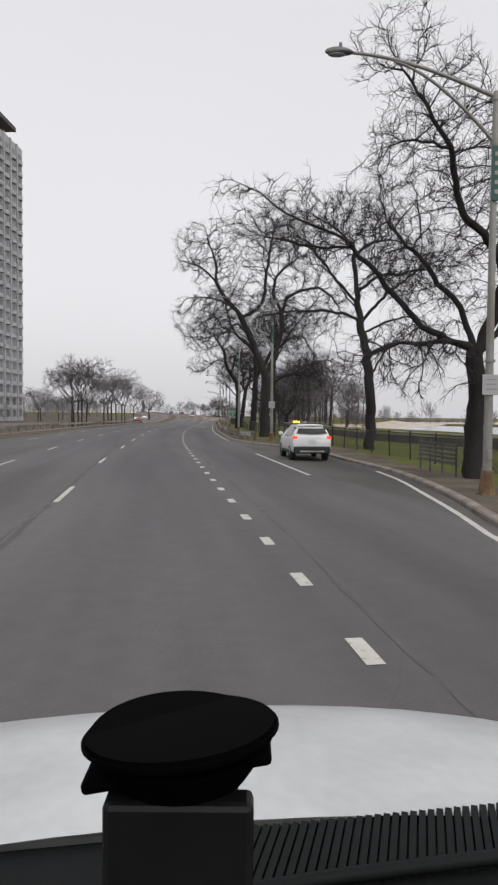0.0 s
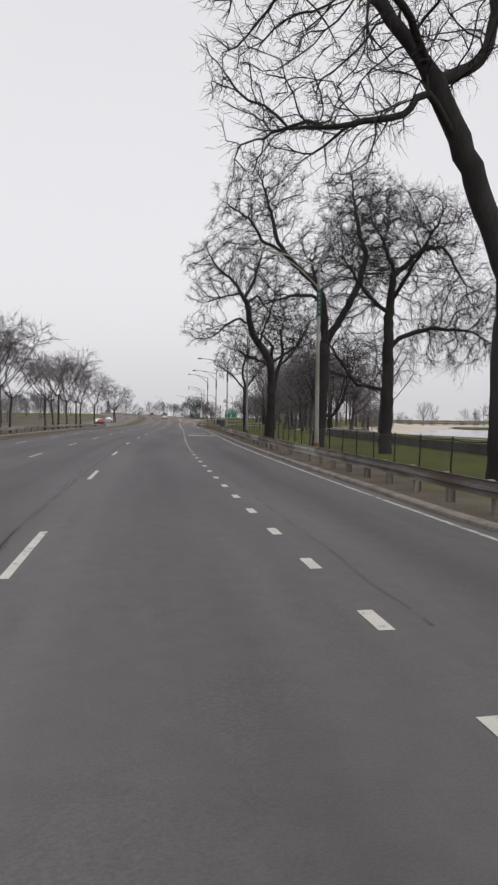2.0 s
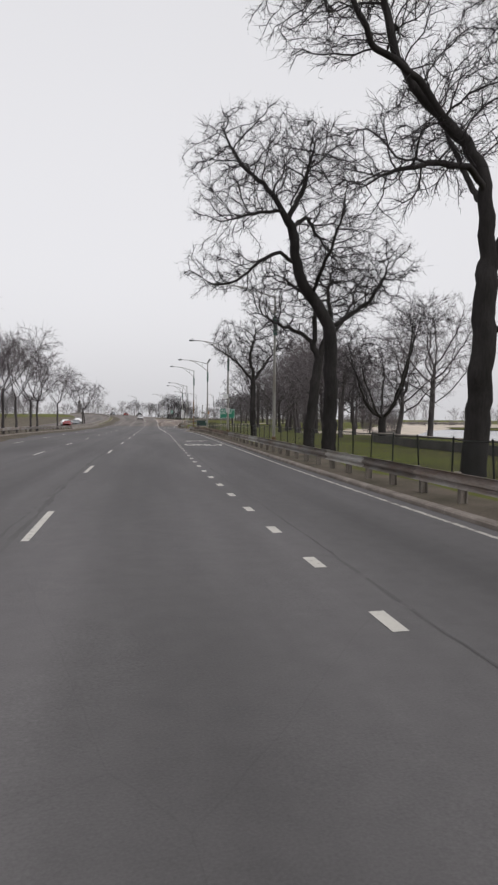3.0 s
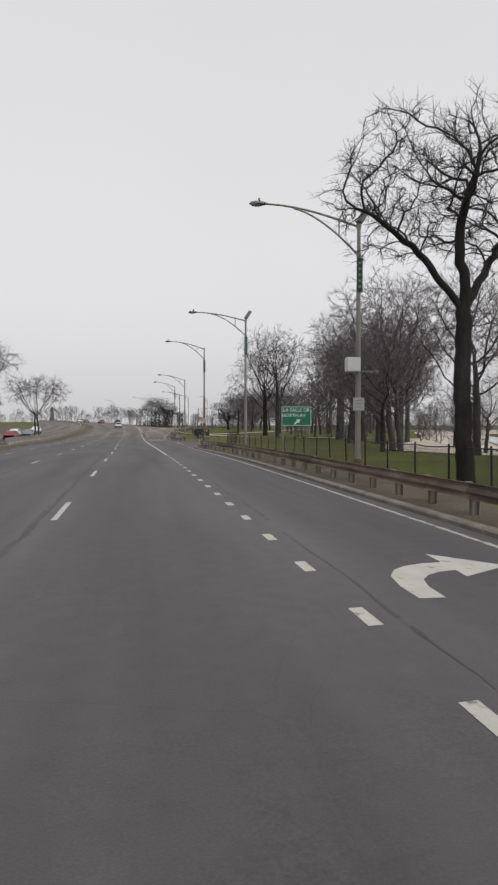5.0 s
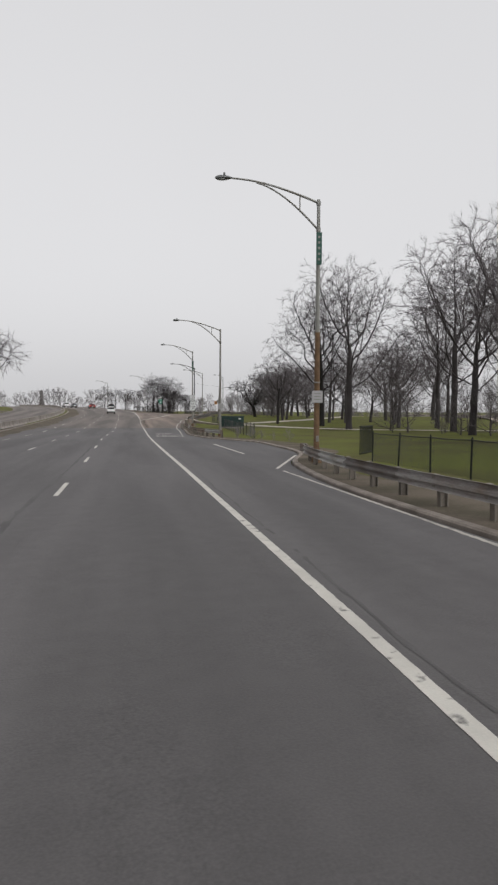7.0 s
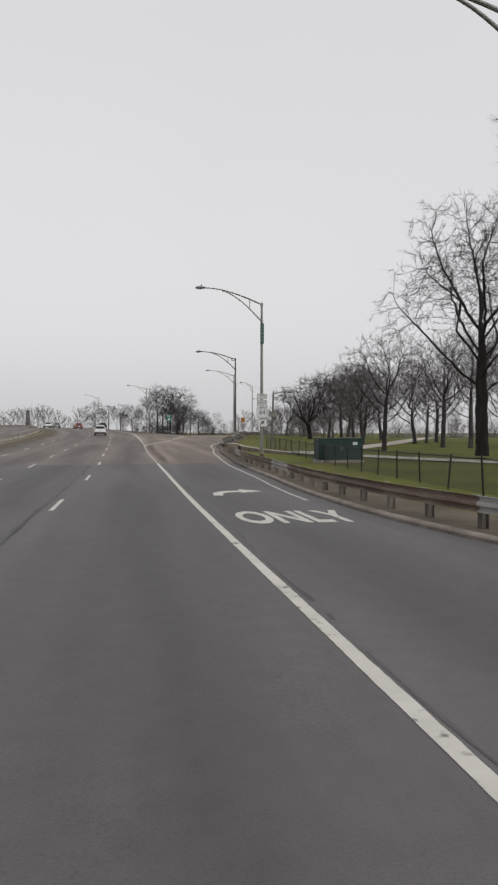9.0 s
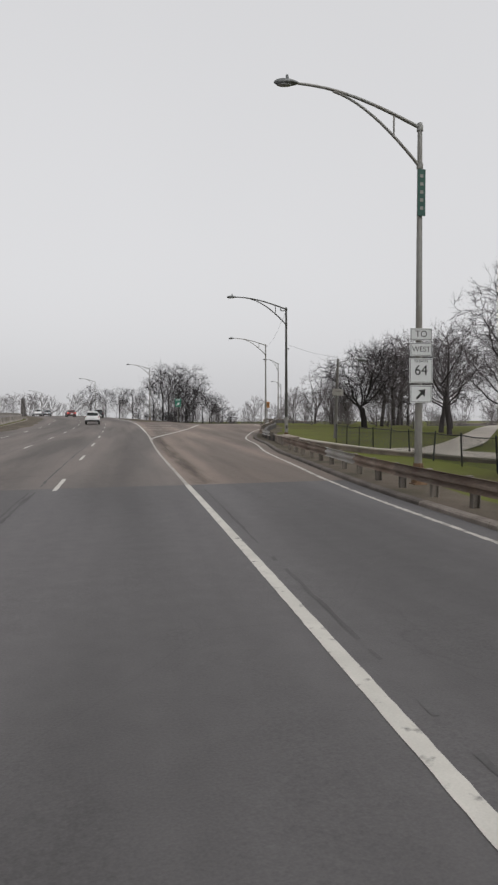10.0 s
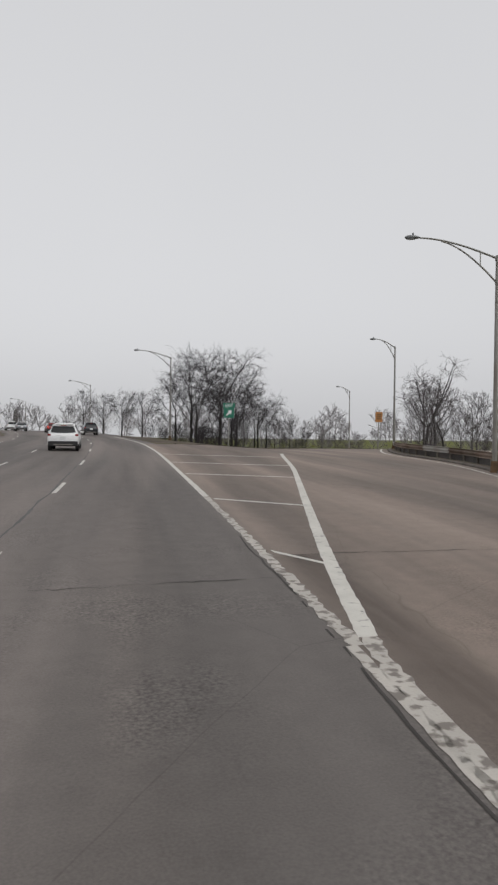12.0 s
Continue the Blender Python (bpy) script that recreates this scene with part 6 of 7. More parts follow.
tree(19.0, 125.0, grown(19, [
    [(0, 0, -0.3), (-0.2, 0, 3.0), (-0.1, 0, 5.6)],
    [(-0.1, 0, 5.2), (-1.6, 0.2, 7.0), (-3.0, 0.4, 8.0), (-3.8, 0.5, 8.4)],
    [(-0.1, 0, 5.6), (-0.6, -0.4, 7.6), (-0.2, -0.8, 9.6)],
    [(-0.1, 0, 5.4), (1.2, 0.6, 7.0), (2.6, 1.0, 8.6)]],
    [(-2.0, 0, 8.8, 2.4, 3.0, 2.2), (1.0, 0, 9.2, 3.0, 3.2, 2.3)], 0.29, **dict(NEAR, buds=1500)), "slim bare locust near the fence")


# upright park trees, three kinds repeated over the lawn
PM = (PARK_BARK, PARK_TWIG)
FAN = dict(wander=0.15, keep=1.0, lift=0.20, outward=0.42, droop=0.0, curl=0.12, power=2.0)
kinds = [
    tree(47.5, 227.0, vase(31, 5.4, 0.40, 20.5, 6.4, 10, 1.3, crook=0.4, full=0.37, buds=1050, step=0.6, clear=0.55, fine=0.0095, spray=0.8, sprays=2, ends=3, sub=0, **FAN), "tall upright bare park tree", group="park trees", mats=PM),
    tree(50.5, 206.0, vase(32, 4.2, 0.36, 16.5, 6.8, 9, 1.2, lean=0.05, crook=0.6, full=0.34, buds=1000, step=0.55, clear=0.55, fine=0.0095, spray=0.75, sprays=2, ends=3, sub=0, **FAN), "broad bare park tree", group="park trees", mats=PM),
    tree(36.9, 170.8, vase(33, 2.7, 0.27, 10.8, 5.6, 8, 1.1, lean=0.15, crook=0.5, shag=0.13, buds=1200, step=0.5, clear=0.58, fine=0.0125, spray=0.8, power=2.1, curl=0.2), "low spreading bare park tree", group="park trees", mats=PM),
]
spots = [(57.0, 219, 0, 1.0), (51.0, 201.0, 0, 0.96), (49.4, 194.4, 1, 1.0), (44.0, 179.5, 0, 0.98), (56.0, 194, 0, 0.86), (60.5, 211, 0, 0.92), (41.0, 181, 2, 1.05), (29.5, 150.5, 2, 0.75), (33.3, 155, 2, 0.9), (35.7, 160.7, 2, 1.1), (40.5, 168, 1, 0.95), 
         (72, 222, 1, 0.95), (57, 232, 2, 1.0), (80, 236, 0, 0.85), (64, 246, 2, 1.05),
         (60.2, 262.5, 1, 0.78), (64.0, 275, 2, 0.95), (67.6, 278, 1, 0.6), (62.4, 260.5, 0, 0.66), (46.3, 250.5, 1, 0.62), (71, 281, 2, 1.0), (57, 276, 2, 0.9), (54, 270, 2, 0.85), (69, 264, 2, 1.0), (73, 262, 1, 1.0), (63, 232, 0, 0.9), (78, 275, 1, 0.95), (84, 262, 0, 0.85), (92, 280, 1, 0.9),
         (68.5, 305, 2, 1.2), (64.5, 299, 2, 1.05), (73, 312, 2, 1.2), (59.5, 293, 2, 0.85), (66, 288, 2, 1.0), (84.4, 362, 0, 0.6), (80, 322, 2, 0.9), (76, 345, 1, 0.6),
         (104, 300, 1, 0.9), (57, 177, 2, 0.85), (60.5, 189, 2, 0.75), (30.5, 118, 2, 0.9), (28, 130, 2, 0.85), (35, 138, 2, 0.95), (27, 123, 1, 0.6), (36, 122, 1, 0.8), (32, 143, 1, 0.7)]
rr = np.random.RandomState(8)
tree(53.2, 285.0, vase(34, 2.3, 0.34, 9.2, 4.4, 9, 1.1, lean=-0.2, crook=0.6, leader=False, shag=0.2, buds=1700, step=0.40, clear=0.45, fine=0.014), "dense crooked low tree with a bent trunk on the lawn", group="park trees")
tree(49.4, 240.5, vase(36, 5.0, 0.50, 20.0, 7.4, 12, 1.1, crook=0.95, shag=0.08, full=0.30, buds=1900, step=0.55, clear=0.55, wander=0.42, keep=0.7, fine=0.012, sprays=2, ends=3, spray=0.6), "stout dark oak-like tree with crooked limbs", group="park trees")
open_tree = tree(67.0, 332.5, vase(35, 2.6, 0.20, 11.0, 4.4, 7, 1.05, lean=0.12, crook=0.6, leader=False, buds=330, step=0.6, clear=0.7, fine=0.014, sprays=1, ends=2, spray=0.7), "open bare tree beyond the ramp rail", group="park trees", mats=PM)
copy_thing(open_tree, pose(71.5, 336, float(ground_z(71.5, 336)), 0, 0, 100) @ Matrix.Diagonal((0.72, 0.72, 0.72, 1)))
for x, y, k, s in spots:
    copy_thing(kinds[k], pose(x, y, float(ground_z(x, y)), 0, 0, rr.uniform(0, 360)) @ Matrix.Diagonal((s, s, s * rr.uniform(0.94, 1.08), 1)))

# young trees on the median
MEDIAN_ROW = [101.0, 103.7, 107.3, 123.4, 128.2, 132.2, 138.6, 147.1, 152.0, 219.5, 223.5, 178.0]
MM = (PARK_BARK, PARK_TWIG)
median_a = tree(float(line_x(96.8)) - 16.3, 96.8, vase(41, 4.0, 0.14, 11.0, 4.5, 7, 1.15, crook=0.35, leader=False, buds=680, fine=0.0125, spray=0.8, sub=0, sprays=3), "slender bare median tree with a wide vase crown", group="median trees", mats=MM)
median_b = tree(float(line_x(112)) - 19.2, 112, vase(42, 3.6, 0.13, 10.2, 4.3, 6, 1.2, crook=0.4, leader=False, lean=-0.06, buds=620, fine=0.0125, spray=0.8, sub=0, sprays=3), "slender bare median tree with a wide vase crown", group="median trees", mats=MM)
for i, y in enumerate(MEDIAN_ROW):
    x = float(line_x(y)) - 16.3 - (0.9 if y > 170 else 0)
    s = rr.uniform(0.92, 1.08) * (1.12 if y > 200 else 1)
    copy_thing(median_a if i % 2 else median_b, pose(x, y, float(ground_z(x, y)), 0, 0, rr.uniform(0, 360)) @ Matrix.Diagonal((s, s, s, 1)))
for i in range(22):
    y = 150 + i * 11 + rr.uniform(-5, 5)
    x = float(line_x(min(y, 400))) - 42 - rr.uniform(0, 26)
    s = rr.uniform(0.8, 1.15)
    copy_thing(median_b if i % 2 else median_a, pose(x, y, float(ground_z(x, min(y, 420))), 0, 0, rr.uniform(0, 360)) @ Matrix.Diagonal((s, s, s, 1)))

# the thicket inside the gore
gore_a = tree(39.4, 334.0, vase(51, 2.0, 0.17, 10.0, 4.2, 9, 1.1, crook=0.4, buds=560, fine=0.014, sprays=1, ends=3, spray=0.9), "dense bare tree in the gore thicket", group="thicket trees", mats=(BARK, TWIG))
for x, y, s in ((40.6, 326, 0.98), (42.8, 330, 0.76), (45.0, 328, 0.62), (38.4, 338, 0.7), (45.5, 338, 0.86), (48.5, 336, 0.55), (42.5, 346, 1.0), (36.0, 348, 0.55), (47, 352, 0.8), (34.5, 358, 0.6), (52, 352, 0.66), (33.0, 372, 0.66), (30.5, 384, 0.7)):
    copy_thing(gore_a, pose(x, y, float(ground_z(x, y)), 0, 0, rr.uniform(0, 360)) @ Matrix.Diagonal((s, s, s * rr.uniform(0.9, 1.1), 1)))


WOOD_KINDS = [broom(70 + i, 1.6, 0.16, (0, 0, 6.2), (4.6, 4.6, 5.8), *n, fine=w, low=0.4) for i in range(3) for n, w in (((6, 5, 4, 1), 0.048), ((8, 6, 6, 2), 0.020))]
WOOD_MESH = []
for k in WOOD_KINDS:
    v, f = joined(k[0] + k[1])
    WOOD_MESH.append((v, np.array([q for q in f if len(q) == 4]), np.array([q for q in f if len(q) == 3])))


def brushwood(name, spots_, tall, seed, label, kinds_of="brush", near=0, mat=None):
    """Far bare woods: one mesh of many small bare crowns."""
    r = np.random.RandomState(seed)
    pieces = []
    for x, y, z, s in spots_:
        v, f, f3 = WOOD_MESH[2 * r.randint(3) + near]
        a, k = r.uniform(0, 6.283), tall * s / 12.0
        c, d = math.cos(a) * k, math.sin(a) * k
        wide = r.uniform(0.9, 1.25)
        pieces.append((np.stack([x + (v[:, 0] * c - v[:, 1] * d) * wide, y + (v[:, 0] * d + v[:, 1] * c) * wide, z + v[:, 2] * k], -1), f, f3))
    ob = tube_object(name, pieces, mat or (BRUSH if near else HAZE_TINT_BRUSH), smooth_shade=False)
    return tagged(ob, label, kinds_of, kind="stuff")


r9 = np.random.RandomState(9)


def wood_spots(r, n, xs, ys, ss, z=None):
    out = []
    for _ in range(n):
        x, y = r.uniform(*xs), r.uniform(*ys)
        out.append((x, y, float(ground_z(x, min(y, 420))) if z is None else z, r.uniform(*ss)))
    return out


left_edge = [(float(line_x(min(y, 400))) - 46 - r9.uniform(0, 30), y, float(ground_z(-40, min(y, 400))), r9.uniform(0.45, 0.85)) for y in r9.uniform(95, 430, 230)]
brushwood("far_woods", wood_spots(r9, 60, (-200, -80), (190, 430), (0.7, 1.15))[:30] + left_edge[:95], 11, 61, "bare woods beyond the oncoming lanes, haze painted into their colour", "woods")
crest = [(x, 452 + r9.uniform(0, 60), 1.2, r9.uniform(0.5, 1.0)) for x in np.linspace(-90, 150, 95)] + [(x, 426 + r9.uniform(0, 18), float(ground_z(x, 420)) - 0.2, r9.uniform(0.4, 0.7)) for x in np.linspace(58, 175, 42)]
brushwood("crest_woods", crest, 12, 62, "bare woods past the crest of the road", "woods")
park_rim = [(x + r9.uniform(-3, 3), 330 + 0.42 * (x - 60) + r9.uniform(-8, 30), float(ground_z(x, 340)) - 0.3, r9.uniform(0.5, 0.95)) for x in np.linspace(72, 230, 46)]
brushwood("park_woods", park_rim, 10, 67, "hazy line of bare trees beyond the lawn", "woods", 1)
grove = [(x, y, float(ground_z(x, y)) - 0.2, r9.uniform(0.6, 1.0)) for x, y in zip(r9.uniform(44, 74, 34), r9.uniform(196, 222, 34)) if x > 46 or y > 210] + [(x, y, float(ground_z(x, y)) - 0.2, r9.uniform(0.5, 0.8)) for x, y in zip(r9.uniform(50, 62, 14), r9.uniform(284, 312, 14))]
brushwood("park_brush", grove, 7.5, 68, "dense brushy small trees in the park", "brush", 1)
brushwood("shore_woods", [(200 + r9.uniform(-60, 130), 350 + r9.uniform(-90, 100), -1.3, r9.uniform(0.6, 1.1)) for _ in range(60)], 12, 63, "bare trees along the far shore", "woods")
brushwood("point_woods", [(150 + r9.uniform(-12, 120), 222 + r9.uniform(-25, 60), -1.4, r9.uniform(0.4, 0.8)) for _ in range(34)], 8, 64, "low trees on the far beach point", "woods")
brushwood("thicket", [(r9.uniform(36, 50), r9.uniform(322, 372), float(ground_z(42, 345)) - 0.2, r9.uniform(0.5, 1.0)) for _ in range(34)], 4.6, 65, "tangled undergrowth inside the gore", "brush", 1, TWIG)
brushwood("ramp_brush", [(float(kerb_x(y)) + r9.uniform(1.6, 3.0), y, float(ground_z(float(kerb_x(y)) + 2, y)) - 0.1, r9.uniform(0.5, 1.0)) for y in r9.uniform(196, 204, 7)], 1.6, 66, "dry brush at the rail's end", "brush")
r10 = np.random.RandomState(10)
brushwood("crest_brush", [(x, r10.uniform(412, 422), float(ground_z(x, 415)) - 0.5, r10.uniform(0.5, 1.0)) for x in np.linspace(66, 101, 30)], 5.2, 69, "low brush beyond the crest of the ramp", "brush", 1, PARK_TWIG)
far_land = strip("far_shore", 190, 460, lambda y: 128 + 190 * (1 - smooth(190, 330, y)) + 9 * np.sin(y * 0.11), lambda y: 0 * y + 900, lambda x, y: 0 * x - 1.6 + 0.5 * smooth(128, 150, x), SAND, step=30, cols=8)
tagged(far_land, "low sandy far shore", "shore", kind="structure")


def park_path(points, width, label):
    """A pale path laid over the lawn."""
    p = np.array(points, float)
    t = np.linspace(0, len(p) - 1, 8 * len(p))
    q = np.stack([curve(list(zip(range(len(p)), p[:, i])))(t) for i in (0, 1)], -1)
    d = np.gradient(q, axis=0)
    d /= np.linalg.norm(d, axis=1)[:, None]
    nrm = np.stack([-d[:, 1], d[:, 0]], -1)
    v = []
    for c, k in zip(q, nrm):
        for s_ in (-0.5, 0, 0.5):
            x, y = c + k * s_ * width
            v.append((x, y, float(ground_z(x, y)) + 0.075))
    f = [(3 * i + j, 3 * i + j + 1, 3 * i + j + 4, 3 * i + j + 3) for i in range(len(q) - 1) for j in (0, 1)]
    tagged(mesh_object("park_path", v, f, PATH_STONE), label, "path", kind="structure")


park_path([(37, 250), (41, 238), (48, 226), (62, 219), (74, 214)], 3.0, "pale concrete footpath across the lawn")
park_path([(37, 246), (46, 256), (60, 274), (78, 296), (110, 330)], 2.4, "pale concrete footpath toward the far trees")


# a low rail on the median, far things past the lawns
rail_m = thing("median_rail", Matrix.Identity(4), "low pale guard rail along the median", "guard rail")
for k in range(32):
    y = -12 + k * 6.2
    swept("rail_panel", np.linspace(y, y + 6.1, 4), lambda q: line_x(q) + LEFT - 0.75, [(0.03, 0.36), (0.03, 0.62), (-0.03, 0.62), (-0.03, 0.36)], ground_z, STEEL, rail_m)
    for yp in (y + 0.5, y + 3.6):
        x = float(line_x(yp)) + LEFT - 0.86
        o = new("rail_post", POST_MESH)
        o.parent = rail_m
        o.matrix_basis = pose(x, yp, float(ground_z(x, yp)) - 0.12, 0, 0, 0) @ Matrix.Diagonal((0.7, 0.8, 1, 1))


def park_building():
    x, y = 215.0, 452.0
    b = thing("park_building", pose(x, y, float(ground_z(x, y)) - 0.2, 0, 0, -32), "long low pale park building beyond the trees", "building")
    part("wall", boxed((64, 10, 4.2), (0, 0, 2.1)), FACADE, b)
    part("roof", boxed((66, 12, 0.6), (0, 0, 4.5), 0.1), CONCRETE, b)
    for i in range(14):
        part("window", boxed((2.6, 0.2, 1.5), (-29 + i * 4.5, -5.05, 2.4)), TOWER_GLASS, b)


park_building()


def monument():
    m = thing("monument", pose(8, 640, 0, 0, 0, 0), "dark stone obelisk on a stepped base, far off", "monument")
    for w, z, hh in ((6.0, 2.0, 4.0), (4.4, 5.0, 2.0)):
        part("step", boxed((w, w, hh), (0, 0, z), 0.1), DARK_WALL, m)
    v = [(sx * w, sy * w, z) for w, z in ((1.5, 6.0), (1.0, 14.5)) for sx, sy in ((-1, -1), (1, -1), (1, 1), (-1, 1))] + [(0, 0, 15.8)]
    f = [(0, 1, 5, 4), (1, 2, 6, 5), (2, 3, 7, 6), (3, 0, 4, 7), (4, 5, 8), (5, 6, 8), (6, 7, 8), (7, 4, 8), (3, 2, 1, 0)]
    mesh_object("shaft", v, f, DARK_WALL, m)


monument()

# ---- cars ----
def loft(stations, half_ring):
    """Rings of a car's skin along its length; half_ring gives one side from the sill to the roof's middle."""
    rings = []
    for st in stations:
        side = half_ring(*st[1:])
        ring = [(-x, st[0], z) for x, z in side] + [(x, st[0], z) for x, z in side[::-1]]
        rings.append(ring)
    return np.array(rings)


def skin(rings, keep=None, close=True):
    n, k = rings.shape[:2]
    v = rings.reshape(-1, 3)
    f = []
    for i in range(n - 1):
        for j in range(k if close else k - 1):
            if keep is None or keep(i, j):
                f.append((i * k + j, i * k + (j + 1) % k, (i + 1) * k + (j + 1) % k, (i + 1) * k + j))
    return v, f


def suv(name, m, paint, label, length=4.5, width=1.84, tall=1.66, lit=False, beacon=False, dark_lower=True, group="", low=False, category="car"):
    """A crossover seen mostly from behind: skin, glass, lamps, bumper, wheels."""
    host = thing(name, m, label, category, group)
    hw, L = width / 2, length
    belt, sill = (1.0, 0.34) if not low else (0.92, 0.28)

    def half(w, top, wt, zb, zs):
        return [(w * 0.90, zb), (w * 0.985, zb + 0.10), (w, zb + 0.34), (w * 0.985, zs - 0.10), (w * 0.955, zs), (wt + (w * 0.955 - wt) * 0.45, zs + (top - zs) * 0.55), (wt, top - 0.07), (wt * 0.86, top - 0.015), (wt * 0.4, top)]

    # y from the tail (0) to the nose (L)
    st = [(0.00, hw * 0.90, belt - 0.06, hw * 0.80, 0.52, belt - 0.10), (0.04, hw * 0.97, belt + 0.02, hw * 0.82, 0.42, belt - 0.03), (0.22, hw * 0.99, belt + 0.36, hw * 0.76, 0.36, belt),
          (0.52, hw, tall - 0.10, hw * 0.70, sill, belt), (0.85, hw, tall - 0.015, hw * 0.70, sill, belt), (1.5, hw, tall, hw * 0.71, sill, belt - 0.01), (2.2, hw, tall - 0.01, hw * 0.71, sill, belt - 0.03),
          (2.75, hw, tall - 0.09, hw * 0.69, sill, belt - 0.05), (3.15, hw, belt + 0.34, hw * 0.72, sill, belt - 0.05), (3.45, hw, belt + 0.07, hw * 0.80, sill, belt - 0.05), (3.9, hw * 0.97, belt - 0.02, hw * 0.78, sill, belt - 0.12),
          (4.3, hw * 0.90, belt - 0.14, hw * 0.7, 0.36, belt - 0.24), (4.5, hw * 0.78, belt - 0.32, hw * 0.6, 0.42, belt - 0.40)]
    st = [(s[0] * L / 4.5, *s[1:]) for s in st]
    rings = loft(st, half)
    v, f = skin(rings)
    k = rings.shape[1]
    f += [tuple(range(k))[::-1], tuple(range((len(st) - 1) * k, len(st) * k))]
    body = mesh_object("body", v, f, paint, host, smooth_shade=True)
    mod = body.modifiers.new("edge", "EDGE_SPLIT")
    mod.split_angle = radians(38)
    out = rings.copy()
    c = np.array((0, 0, 0.9))
    # side glass, windscreen and rear glass lie just proud of the skin
    for side, js in (("side_window", (4, 5)), ("side_window", (k - 7, k - 6))):
        g = out.copy()
        g[:, :, 0] *= 1.006
        vv, ff = skin(g, lambda i, j: j in js and 3 <= i <= 6)
        used = sorted({q for face in ff for q in face})
        re_ = {q: n for n, q in enumerate(used)}
        mesh_object(side, vv[used], [tuple(re_[q] for q in face) for face in ff], GLASS, host)
    wt = hw * 0.72
    zlo, zhi = belt + 0.10, tall - 0.17
    rear = []
    for u in np.linspace(-1, 1, 9):
        for q in np.linspace(0, 1, 4):
            w_here = (hw * 0.80) * (1 - q) + (wt * 0.93) * q
            z_here = zlo + (zhi - zlo) * q + (0.04 * u * u if q == 0 else 0)
            y_here = float(np.interp(z_here, [belt + 0.02, belt + 0.36, tall - 0.10], [0.04, 0.22, 0.52])) * L / 4.5
            rear.append((u * w_here, y_here - 0.035 + 0.02 * u * u, z_here))
    mesh_object("rear_window", rear, [(i * 4 + j, (i + 1) * 4 + j, (i + 1) * 4 + j + 1, i * 4 + j + 1) for i in range(8) for j in range(3)], GLASS, host, smooth_shade=True)
    ws = []
    for u in np.linspace(-1, 1, 7):
        for q in np.linspace(0, 1, 3):
            ws.append((u * hw * (0.78 - 0.10 * q), (3.42 - 0.66 * q) * L / 4.5 + 0.03 - 0.05 * u * u, belt + 0.09 + (tall - 0.13 - belt - 0.06) * q))
    mesh_object("windscreen", ws, [(i * 3 + j, i * 3 + j + 1, (i + 1) * 3 + j + 1, (i + 1) * 3 + j) for i in range(6) for j in range(2)], GLASS, host, smooth_shade=True)
    part("spoiler", boxed((hw * 1.30, 0.22, 0.04), (0, 0.50, tall - 0.055), 0.015), paint, host)
    for s in (-1, 1):
        bm = boxed((0.20, 0.16, 0.12), (s * hw * 0.86, 0.06, belt - 0.03), 0.045)
        part("tail_lamp", bm, TAIL if lit else TAIL_OFF, host, "lit red tail lamp" if lit else "")
        part("mirror", boxed((0.2, 0.1, 0.14), (s * (hw + 0.08), 3.0 * L / 4.5, belt + 0.08), 0.04), paint if dark_lower else PLASTIC, host)
        part("headlamp", boxed((0.34, 0.22, 0.14), (s * hw * 0.66, 4.33 * L / 4.5, belt - 0.30), 0.04), LENS, host)
    part("bumper", boxed((width * 0.93, 0.2, 0.30), (0, 0.06, 0.46), 0.05), PLASTIC if dark_lower else paint, host, "dark lower bumper" if dark_lower else "")
    part("skid_plate", boxed((width * 0.62, 0.1, 0.08), (0, 0.0, 0.40), 0.02), STEEL, host)
    part("number_plate", boxed((0.34, 0.02, 0.17), (0, -0.005, belt - 0.20), 0.005), SIGN_WHITE, host, "plain pale number plate")
    part("brake_light", boxed((0.34, 0.02, 0.03), (0, 0.40, tall - 0.12), 0.005), TAIL_OFF, host)
    part("wiper", boxed((0.34, 0.02, 0.03), (0.15, 0.14, belt + 0.15), 0.005), PLASTIC, host)
    for s in (-1, 1):
        for y in (0.86 * L / 4.5, 3.52 * L / 4.5):
            wheel = thing("wheel", pose(s * (hw - 0.115), y, 0.34, 0, 90 * s, 0), "", "")
            wheel.parent = host
            bm = bmesh.new()
            prof = [(0.20, -0.11), (0.30, -0.112), (0.335, -0.085), (0.345, 0), (0.335, 0.085), (0.30, 0.112), (0.20, 0.11)]
            ang = np.arange(24) * 2 * math.pi / 24
            tv = [(rr_ * math.cos(a), rr_ * math.sin(a), z) for a in ang for rr_, z in prof]
            n = len(prof)
            tf = [(i * n + j, i * n + j + 1, ((i + 1) % 24) * n + j + 1, ((i + 1) % 24) * n + j) for i in range(24) for j in range(n - 1)]
            bm.free()
            mesh_object("tyre", tv, tf, RUBBER, wheel, smooth_shade=True)
            bm = bmesh.new()
            cone(bm, 0.225, 0.225, 0.10, Matrix.Translation((0, 0, 0.0)), 20)
            cone(bm, 0.06, 0.05, 0.05, Matrix.Translation((0, 0, 0.085)), 10)
            for q in range(5):
                box(bm, (0.20, 0.05, 0.035), (0.11, 0, 0.07), 0.0, None)
                bmesh.ops.rotate(bm, verts=bm.verts, cent=(0, 0, 0), matrix=Matrix.Rotation(2 * math.pi / 5, 3, "Z"))
            part("rim", bm, RIM, wheel)
        part("sill", boxed((0.06, 2.0, 0.14), (s * (hw - 0.03), 2.2 * L / 4.5, 0.36), 0.02), PLASTIC, host)
